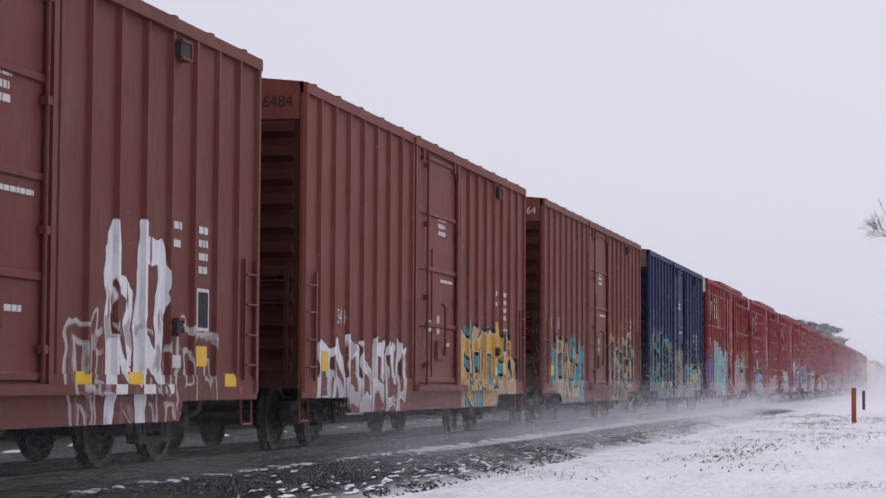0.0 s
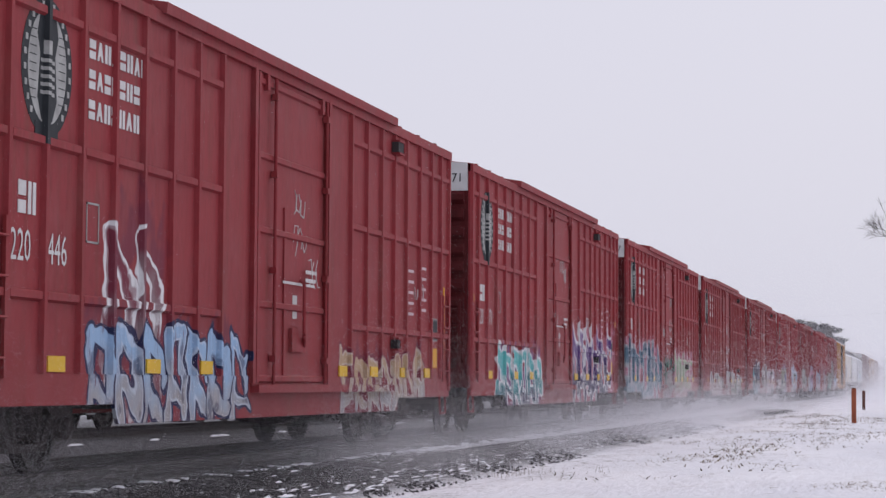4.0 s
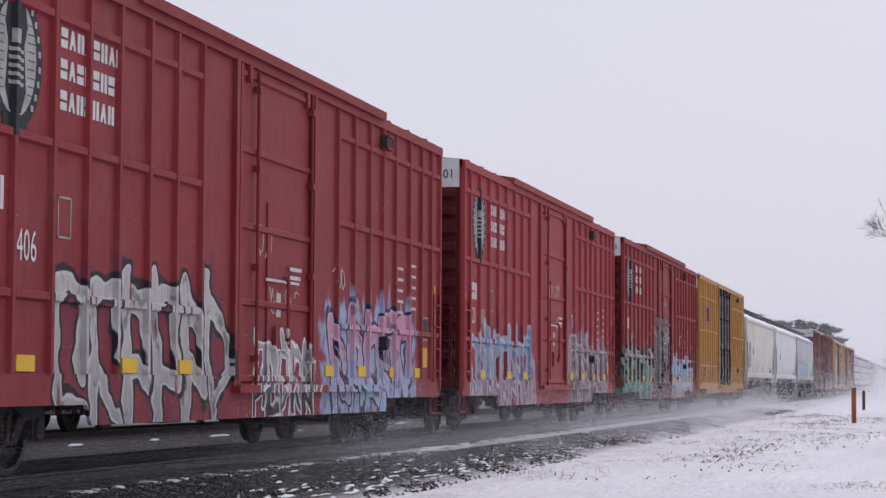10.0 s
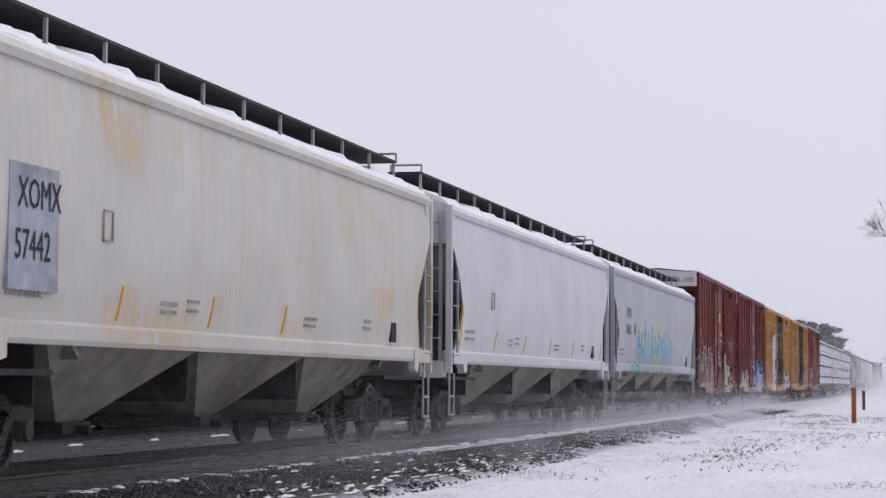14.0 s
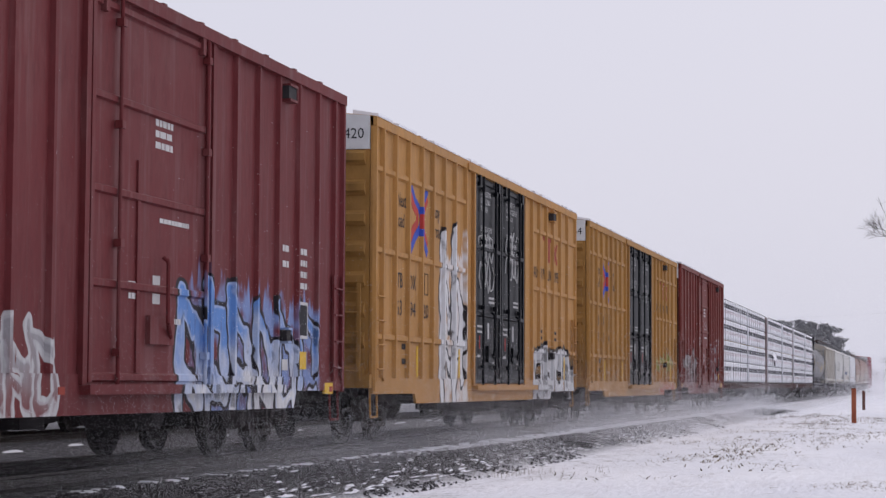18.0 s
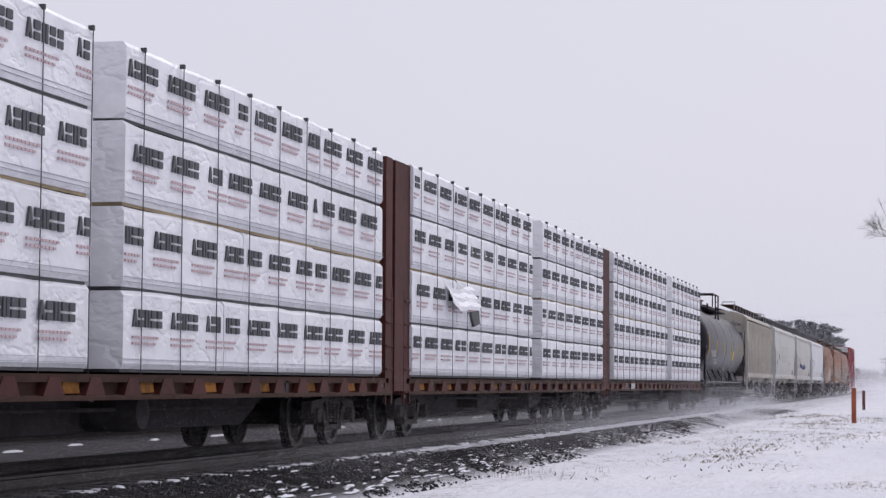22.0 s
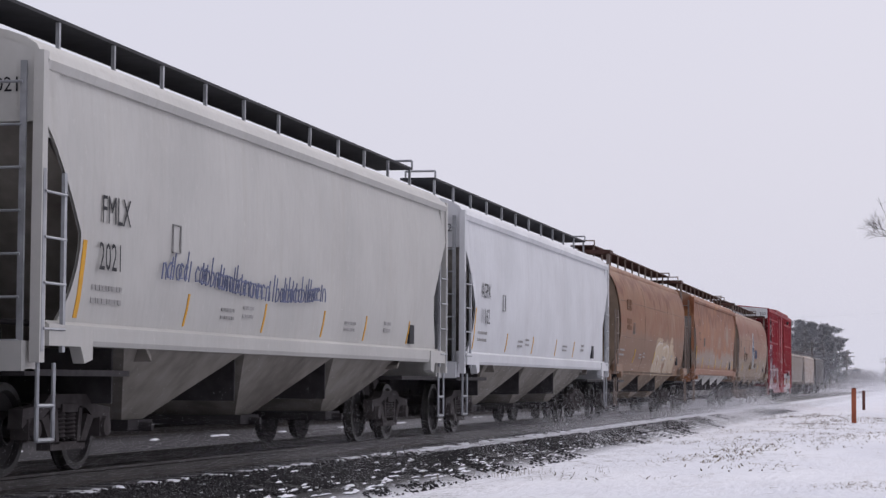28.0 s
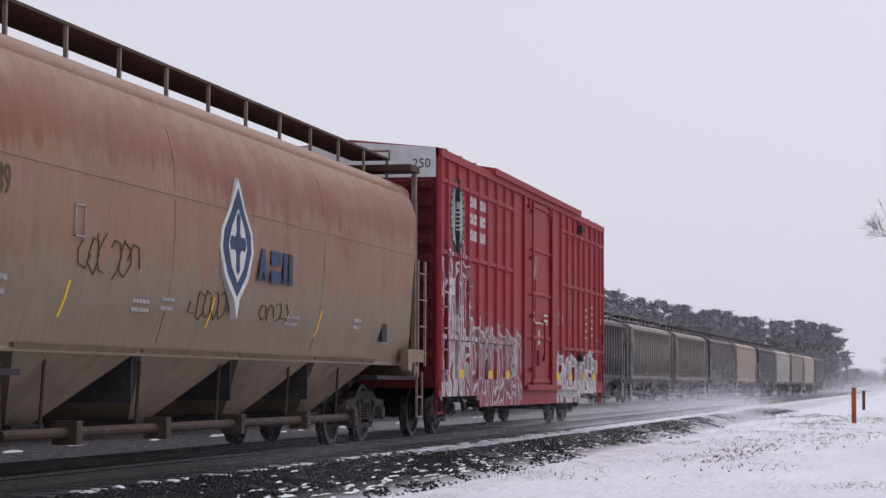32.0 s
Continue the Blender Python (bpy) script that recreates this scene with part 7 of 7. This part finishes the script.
def blade(x, y, z, hgt, lean, a, w):
    n = len(gv)
    dx, dy = math.cos(a), math.sin(a)
    px, py = -dy * w, dx * w
    gv.extend([(x - px, y - py, z), (x + px, y + py, z), (x + dx * lean * 0.4 + px * 0.7, y + dy * lean * 0.4 + py * 0.7, z + hgt * 0.6), (x + dx * lean * 0.4 - px * 0.7, y + dy * lean * 0.4 - py * 0.7, z + hgt * 0.6), (x + dx * lean, y + dy * lean, z + hgt)])
    gf.extend([(n, n + 1, n + 2, n + 3), (n + 3, n + 2, n + 4)])


for i in range(2600):
    y = 30 + 95 * rnd.random() ** 0.8
    x = -6.4 + (y * 0.058) + rnd.gauss(0, 0.9) + (1.4 if rnd.random() < 0.3 else 0)
    dens = noise.noise((x * 0.5, y * 0.16, 8.0))
    if x < -6.0 or dens < 0.16:
        continue
    z = ground_z(x, y) - 0.02
    for j in range(rnd.randint(1, 4)):
        blade(x + rnd.gauss(0, 0.10), y + rnd.gauss(0, 0.14), z, rnd.uniform(0.015, 0.06), rnd.uniform(0.03, 0.16), rnd.uniform(0, 6.28), rnd.uniform(0.003, 0.007))
for i in range(420):
    k = rnd.random()
    y = 46 + 46 * k
    x = -5.9 + 3.4 * k + rnd.gauss(0.7, 1.3)
    if noise.noise((x * 0.8, y * 0.25, 3.0)) < 0.0 or x > -0.02 * y + 0.6:
        continue
    z = ground_z(x, y) - 0.02
    rad = rnd.uniform(0.10, 0.42)
    for j in range(rnd.randint(8, 24)):
        blade(x + rnd.gauss(0, rad), y + rnd.gauss(0, rad * 1.6), z, rnd.uniform(0.01, 0.07), rnd.uniform(0.05, 0.24), rnd.uniform(0, 6.28), rnd.uniform(0.005, 0.011))
for j in range(160):
    cy = rnd.uniform(80, 98)
    cx = -6.3 + 0.085 * (cy - 80) + rnd.gauss(0, 0.12)
    blade(cx, cy, ground_z(cx, cy) - 0.02, rnd.uniform(0.03, 0.16), rnd.uniform(0.02, 0.12), rnd.uniform(0, 6.28), 0.012)
for cx, cy, n in ((-6.05, 30.4, 16), (-5.9, 31.2, 22), (-6.15, 29.6, 8), (-5.6, 31.6, 10), (-4.9, 32.0, 8), (-6.5, 28.2, 8), (-5.2, 29.4, 6)):
    for j in range(n):
        px, py = cx + rnd.gauss(0, 0.14), cy + rnd.gauss(0, 0.3)
        blade(px, py, ground_z(px, py) - 0.02, rnd.uniform(0.04, 0.19), rnd.uniform(0.02, 0.10), rnd.uniform(0, 6.28), 0.0035)
for j in range(700):
    cx, cy = -0.75 + rnd.gauss(0, 0.45), 28.3 + rnd.gauss(0, 0.45)
    blade(cx, cy, ground_z(cx, cy) - 0.02, rnd.uniform(0.01, 0.04), rnd.uniform(0.02, 0.12), rnd.uniform(0, 6.28), 0.008)
for cx, cy, rx, ry, n in ((-3.9, 38.8, 0.45, 1.6, 320), (-3.5, 43.5, 0.5, 2.0, 380), (-3.0, 48.8, 0.6, 2.2, 420), (-2.3, 55.0, 0.6, 2.6, 420), (-1.7, 61.0, 0.6, 3.0, 380), (-3.4, 70.0, 0.8, 3.5, 500), (-2.6, 80.0, 0.9, 4.0, 420), (-4.2, 87.0, 0.7, 4.0, 420), (-4.3, 30.4, 0.5, 0.8, 90), (-2.9, 36.0, 0.5, 1.2, 90)):
    for j in range(n):
        px, py = cx + rnd.gauss(0, rx), cy + rnd.gauss(0, ry)
        if noise.noise((px * 1.6, py * 0.6, 6.0)) < -0.05:
            continue
        blade(px, py, ground_z(px, py) - 0.015, rnd.uniform(0.015, 0.085), rnd.uniform(0.04, 0.24), rnd.uniform(0, 6.28), rnd.uniform(0.006, 0.016))
me = bpy.data.meshes.new("dry_grass")
me.from_pydata(gv, [], gf)
me.materials.append(M_grass)
tagged(new("dry_grass", me), "sparse dry straw-coloured grass standing in snow", "grass", kind="stuff")

# ---- marker posts ----
M_post = plain("faded_orange_post", (0.42, 0.13, 0.07), 0.7, vary=0.3, scale=4)
M_post_dark = plain("dark_red_post", (0.16, 0.07, 0.055), 0.8)
for x, y, hh, mt, lab in ((-2.36, 72.0, 1.20, M_post, "orange-red marker post standing in the snow"), (-3.19, 113.0, 1.06, M_post_dark, "dark weathered marker post in the snow")):
    po = thing("marker_post", lab, "post", "marker posts", at=(x, y, ground_z(x, y) - 0.05))
    part("post", Shape().prism([(-0.07, -0.05), (0.07, -0.05), (0.08, 0.0), (0.07, 0.05), (-0.07, 0.05), (-0.08, 0.0)], 0, hh, "z"), mt, po)
    part("post_cap", Shape().prism([(-0.075, -0.055), (0.075, -0.055), (0.075, 0.055), (-0.075, 0.055)], hh, hh + 0.03, "z"), M_post_dark, po)

# ---- trees ----
M_bark = plain("grey_pine_bark", (0.13, 0.10, 0.085), 0.9, scale=3)
# needle colour is paled to grey, standing in for haze over the distance
M_needle = plain("haze_paled_needles", (0.20, 0.205, 0.22), 0.85, vary=0.4, scale=1.5, other=(0.12, 0.125, 0.14), bump=0)
M_twig = plain("bare_grey_twigs", (0.10, 0.085, 0.085), 0.9, scale=3)


def pine(seed, height):
    rnd = random.Random(seed)
    th = thing("pine_tree", "haze-paled grey pine with ragged flat-topped crown", "tree", "pines behind the siding")
    sh = Shape()
    bends = [Vector((rnd.gauss(0, 0.12) * i, rnd.gauss(0, 0.12) * i, height * 0.93 * i / 5)) for i in range(6)]
    for i in range(5):
        sh.tube(bends[i], bends[i + 1], 0.22 * (1 - i / 6), 7, 0.22 * (1 - (i + 1) / 6))
    tips = []
    for i in range(17):
        t = 0.16 + 0.82 * (i / 16)
        base = bends[min(4, int(t * 5))].lerp(bends[min(5, int(t * 5) + 1)], t * 5 - int(t * 5)) if t < 1 else bends[5]
        a = i * 2.4 + rnd.uniform(-0.5, 0.5)
        ln = height * (0.26 * (1.05 - t) + 0.075) * rnd.uniform(0.65, 1.25)
        tip = base + Vector((math.cos(a) * ln, math.sin(a) * ln, ln * rnd.uniform(0.12, 0.5)))
        sh.tube(base, tip, 0.06, 5, 0.02)
        tips.append((base, tip, ln))
    part("trunk", sh, M_bark, th)
    vs, fs = [], []
    for base, tip, ln in tips:
        for k in range(4):
            c = base.lerp(tip, 0.45 + 0.2 * k) + Vector((rnd.gauss(0, 0.25), rnd.gauss(0, 0.25), rnd.gauss(0.1, 0.15)))
            r = rnd.uniform(0.5, 0.95) * (0.65 + ln * 0.18)
            for j in range(105):
                d = Vector((rnd.gauss(0, 1), rnd.gauss(0, 1), rnd.gauss(0, 0.55)))
                p0 = c + d * (r * 0.55)
                e1 = Vector((rnd.gauss(0, 1), rnd.gauss(0, 1), rnd.gauss(0.3, 0.5))).normalized() * rnd.uniform(0.28, 0.58)
                e2 = Vector((rnd.gauss(0, 1), rnd.gauss(0, 1), rnd.gauss(0, 0.6))).normalized() * 0.16
                n = len(vs)
                vs.extend([tuple(p0 - e2), tuple(p0 + e2), tuple(p0 + e1)])
                fs.append((n, n + 1, n + 2))
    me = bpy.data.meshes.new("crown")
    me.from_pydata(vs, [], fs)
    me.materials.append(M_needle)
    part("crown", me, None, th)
    return th


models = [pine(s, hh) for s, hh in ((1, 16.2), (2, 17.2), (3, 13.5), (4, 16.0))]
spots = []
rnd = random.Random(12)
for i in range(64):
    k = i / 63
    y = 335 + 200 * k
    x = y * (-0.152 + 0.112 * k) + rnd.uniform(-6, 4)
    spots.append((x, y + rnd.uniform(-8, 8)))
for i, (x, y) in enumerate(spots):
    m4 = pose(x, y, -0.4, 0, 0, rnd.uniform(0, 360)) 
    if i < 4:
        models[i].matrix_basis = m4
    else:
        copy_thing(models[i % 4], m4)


def bare_tree(name, label, seed, height, spread, levels, at, thick, cat="tree", group=""):
    rnd = random.Random(seed)
    th = thing(name, label, cat, group, at=at)
    trunk, twigs = Shape(), Shape()

    def grow(p, d, ln, r, lev):
        q = p + d * ln
        if lev >= 3 and q.z < height * 0.60:
            return
        (trunk if lev < 2 else twigs).tube(p, q, r, 6 if lev < 3 else 3, r * 0.68)
        if lev >= levels:
            return
        for k in range(3 if lev < 2 else rnd.randint(2, 3) if lev < 4 else rnd.randint(2, 4)):
            nd_ = (d + Vector((rnd.gauss(0, spread), rnd.gauss(0, spread), rnd.gauss(0.10, spread * 0.6)))).normalized()
            grow(p.lerp(q, rnd.uniform(0.55, 1.0)), nd_, ln * rnd.uniform(0.62, 0.84), r * 0.645, lev + 1)

    grow(Vector((0, 0, 0)), Vector((0, 0, 1)), height * 0.30, thick, 0)
    part("trunk", trunk, M_bark, th)
    part("twig_crown", twigs, M_twig, th)
    th.location.x = at[0] - min(v[0] for v in twigs.v)
    return th


bare_tree("bare_tree", "leafless grey tree with fine spreading twigs", 5, 11.2, 0.50, 9, (-2.85, 92.0, -1.2), 0.25)


def thicket(seed):
    """A leafless clump: a few stems and a haze of fine crossing twigs."""
    rnd = random.Random(seed)
    th = thing("bare_shrub", "leafless grey-brown shrub on the skyline", "shrub", "far shrubs")
    stems = Shape()
    vs, fs = [], []
    for i in range(9):
        a, r = rnd.uniform(0, 6.28), rnd.uniform(0.2, 2.6)
        tip = Vector((math.cos(a) * r * 1.5, math.sin(a) * r * 1.5, rnd.uniform(3.2, 6.8) - r * 0.5))
        stems.tube((math.cos(a) * r * 0.3, math.sin(a) * r * 0.3, 0), tip, 0.09, 5, 0.02)
        for j in range(70):
            p = Vector((math.cos(a) * r * 0.3, math.sin(a) * r * 0.3, 0)).lerp(tip, rnd.uniform(0.25, 1.0)) + Vector((rnd.gauss(0, 0.5), rnd.gauss(0, 0.5), rnd.gauss(0, 0.4)))
            d = Vector((rnd.gauss(0, 0.6), rnd.gauss(0, 0.6), rnd.uniform(0.2, 1.0))).normalized() * rnd.uniform(0.5, 1.1)
            w = d.orthogonal().normalized() * 0.045
            n = len(vs)
            vs.extend([tuple(p - w), tuple(p + w), tuple(p + d)])
            fs.append((n, n + 1, n + 2))
    part("stems", stems, M_bark, th)
    me = bpy.data.meshes.new("twig_crown")
    me.from_pydata(vs, [], fs)
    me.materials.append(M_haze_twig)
    part("twig_crown", me, None, th)
    return th


# twig grey lifted well above M_twig: distance haze put into the colour
M_haze_twig = plain("haze_paled_twigs", (0.26, 0.245, 0.255), 0.9, scale=3)
bushes = [thicket(8), thicket(9)]
rnd = random.Random(3)
for i in range(80):
    y = 560 + 260 * rnd.random()
    x = y * (-0.050 + 0.060 * rnd.random())
    m4 = pose(x, y, -0.4, 0, 0, rnd.uniform(0, 360))
    if i < 2:
        bushes[i].matrix_basis = m4
    else:
        copy_thing(bushes[i % 2], m4)

# ---- line-side poles and a wire across the sky ----
M_wood = plain("grey_pole_wood", (0.15, 0.13, 0.12), 0.9)
poles = []
for i, y in enumerate((330.0, 420.0, 520.0)):
    x = y * (-0.052 + 0.00006 * (y - 330) * 3.0)
    po = thing("utility_pole", "grey wooden utility pole with two crossarms", "pole", "utility poles", at=(x, y, -0.4))
    part("pole", Shape().tube((0, 0, 0), (0, 0, 8.2), 0.14, 8, 0.10), M_wood, po)
    for z in (7.6, 6.9):
        part("crossarm", Shape().box(-1.5, 1.5, -0.06, 0.06, z, z + 0.12), M_wood, po)
wire = thing("power_line", "thin sagging overhead power line", "wire")
for dz in (-2.2,):
    pts = [Vector((-70 + 75 * k / 10, 350.0 - 60 * k / 10, 15.5 - 1.8 * k / 10 + dz - 1.6 * (1 - (2 * k / 10 - 1) ** 2))) for k in range(11)]
    part("cable", Shape().path(pts, 0.010, 4), M_galv, wire)
for e in (Vector((-70, 350, 0)), Vector((5, 290, 0))):
    po = thing("utility_pole", "tall wooden pole carrying the power line", "pole", "utility poles", at=(e.x, e.y, -0.4))
    part("pole", Shape().tube((0, 0, 0), (0, 0, 17.4 if e.x < 0 else 15.4), 0.16, 8, 0.11), M_wood, po)

# ---- snow blown up by the train: clouds of loose flakes that drift along the line ----
m, nt, bsdf = nodes_of("airborne_snow")
nt.nodes.remove(bsdf)
dif = nd(nt, "ShaderNodeBsdfDiffuse", {0: (0.93, 0.93, 0.97, 1)})
tra = nd(nt, "ShaderNodeBsdfTranslucent", {0: (0.93, 0.93, 0.97, 1)})
mx = nd(nt, "ShaderNodeMixShader", {0: 0.5, 1: dif.outputs[0], 2: tra.outputs[0]})
nt.links.new(mx.outputs[0], nt.nodes["Material Output"].inputs[0])
M_flake = m


def flake_cloud(name, label, n, seed, place, size):
    """n flakes at places given by place(rng, n) -> (x, y, z), each a small three-cornered crystal."""
    rng = np.random.default_rng(seed)
    p = place(rng, n)
    n = len(p)
    s = size(p[:, 1])[:, None]
    a = rng.normal(size=(n, 3))
    a /= np.linalg.norm(a, axis=1)[:, None]
    b = np.cross(a, rng.normal(size=(n, 3)))
    b /= np.linalg.norm(b, axis=1)[:, None]
    v = np.stack([p + a * s, p - a * s * 0.5 + b * s * 0.87, p - a * s * 0.5 - b * s * 0.87], 1).reshape(-1, 3)
    me = bpy.data.meshes.new(name)
    me.vertices.add(n * 3)
    me.vertices.foreach_set("co", v.ravel())
    me.loops.add(n * 3)
    me.loops.foreach_set("vertex_index", np.arange(n * 3, dtype=np.int32))
    me.polygons.add(n)
    me.polygons.foreach_set("loop_start", np.arange(n, dtype=np.int32) * 3)
    me.update()
    me.materials.append(M_flake)
    return tagged(new(name, me), label, "blown snow", kind="stuff")


def patchy(p, k, lo):
    """Puffs and gaps: a few crossed waves along the line."""
    x, y, z = p[:, 0], p[:, 1], p[:, 2]
    w = np.sin(y * k * 6.1 + 1.3 * np.sin(x * 0.9)) + 0.7 * np.sin(y * k * 13.7 + 2.0 + z) + 0.5 * np.sin(y * k * 2.3 + 0.7 * x)
    return w * 0.25 + np.random.default_rng(9).normal(0, 0.22, len(p)) > lo


def low_mist(rng, n):
    y = 14 + 96 * rng.random(n) ** 1.15
    x = XC + 0.9 + rng.normal(0, 1.25, n)
    z = -0.25 + rng.exponential(0.34, n) * (0.55 + 0.007 * y)
    p = np.stack([x, y, z], 1)
    thin = rng.random(n) < np.interp(y, [14, 22, 34, 60, 110], [0.22, 0.45, 1.0, 0.75, 0.5])
    p = p[thin & (x < -6.4)]
    return p[patchy(p, 0.11, -0.10)]


def field_mist(rng, n):
    y = rng.uniform(38, 240, n)
    x = XC + 2.6 + np.abs(rng.normal(0, 2.6, n))
    z = -0.40 + rng.exponential(0.15, n)
    p = np.stack([x, y, z], 1)
    return p[patchy(p, 0.06, -0.05)]


def far_mist(rng, n):
    y = rng.uniform(70, 380, n)
    x = XC + 1.0 + rng.normal(0, 2.4, n)
    z = -0.25 + rng.exponential(0.65, n)
    return np.stack([x, y, z], 1)


def far_haze(rng, n):
    y = rng.uniform(85, 520, n)
    x = XC + rng.normal(0.5, 3.5, n)
    z = -0.2 + np.abs(rng.normal(0, 3.0, n))
    return np.stack([x, y, z], 1)


def gust(rng, n):
    y = 12 + 58 * rng.random(n) ** 1.6
    x = XC + 1.9 + rng.normal(0, 1.2, n)
    z = -0.3 + rng.exponential(0.50, n)
    p = np.stack([x, y, z], 1)
    return p[patchy(p, 0.08, -0.15) & (x < -5.0)]


def high_gust(rng, n):
    y = rng.uniform(28, 120, n)
    x = XC + 2.3 + rng.normal(0, 0.7, n)
    z = -0.3 + rng.exponential(1.5, n)
    return np.stack([x, y, z], 1)


def distant_air(rng, n):
    return np.stack([rng.uniform(-75, 12, n), rng.uniform(170, 330, n), -0.3 + 22 * rng.random(n) ** 1.3], 1)


def small(y):
    return 0.000104 * y


def coarse(y):
    return 0.000108 * y


DRIFTS = []
for nm, lab, n, seed, fn, v, sink in (
        ("blown_snow_low", "low swirl of powder snow along the wheels", 1500000, 1, low_mist, 0.16, 0.24),
        ("blown_snow_field", "thin ground drift sweeping over the snowfield", 95000, 2, field_mist, 0.3, 0.35),
        ("blown_snow_gust", "early gust of powder snow over the ballast", 1400000, 6, gust, 0.4, 1.51),
        ("blown_snow_high", "short high swirl of powder snow against the wagons", 70000, 8, high_gust, 0.4, 5.0),
        ("blown_snow_distance", "fine snow hanging in the distant air", 420000, 11, distant_air, 0.1, 0.0),
        ("blown_snow_far", "rolling powder snow far down the line", 120000, 4, far_mist, 0.5, 2.6),
        ("blown_snow_haze", "high haze of powder snow settling down the line", 430000, 3, far_haze, 0.6, 5.0)):
    ob = flake_cloud(nm, lab, n, seed, fn, coarse if fn in (gust, high_gust) else small)
    if nm == "blown_snow_gust":
        drop = [np.interp(t, [0, 2, 3, 5.5, 7, 9, 12, 14, 15.5, 17, 19, 22, 32], [0.35, 0.08, 0.0, 0.0, 0.15, 0.55, 1.0, 0.7, 0.18, 0.18, 0.7, 3.0, 6.0]) for t in range(0, 33, 2)]
    elif nm == "blown_snow_high":
        drop = [np.interp(t, [0, 2, 3, 5, 7, 9, 32], [3.0, 0.8, 0.0, 0.0, 2.2, 7.0, 9.0]) for t in range(0, 33, 2)]
    elif nm in ("blown_snow_low", "blown_snow_field"):
        drop = [sink * np.interp(t, [0, 9, 28, 32], [0, 0, 1, 1]) for t in range(0, 33, 2)]
    else:
        drop = [sink * min(1.0, t / 27) ** 1.5 for t in range(0, 33, 2)]
    DRIFTS.append((ob, [(2 * k, pose(0.24 * math.sin(k * 1.4), -2 * v * k, 0.03 * math.sin(k * 2.2) - float(dz))) for k, dz in enumerate(drop)]))


# ---- what moves ----


def motions():
    steps = [i for i in range(33)]
    for car in CARS:
        mid = car["mid"]
        walk(car, [(t, pose(XC, mid - run(t), 0)) for t in steps])
    turns = [i / FPS for i in range(32 * FPS + 1)]
    for d, sets in WHEELSETS.items():
        moving = [w for w in sets if w.parent.parent in MOVING]
        walk(moving[0], [(t, pose(0, d * 0.89, R_WHEEL, math.degrees(run(t) / R_WHEEL) % 360)) for t in turns])
        act = moving[0].animation_data.action
        for w in moving[1:]:
            w.rotation_mode = "QUATERNION"
            keys = w.animation_data_create()
            keys.action = act
            keys.action_slot = act.slots[0]
    for drift, rows in DRIFTS:
        walk(drift, rows)


MOVING = set(CARS)
motions()
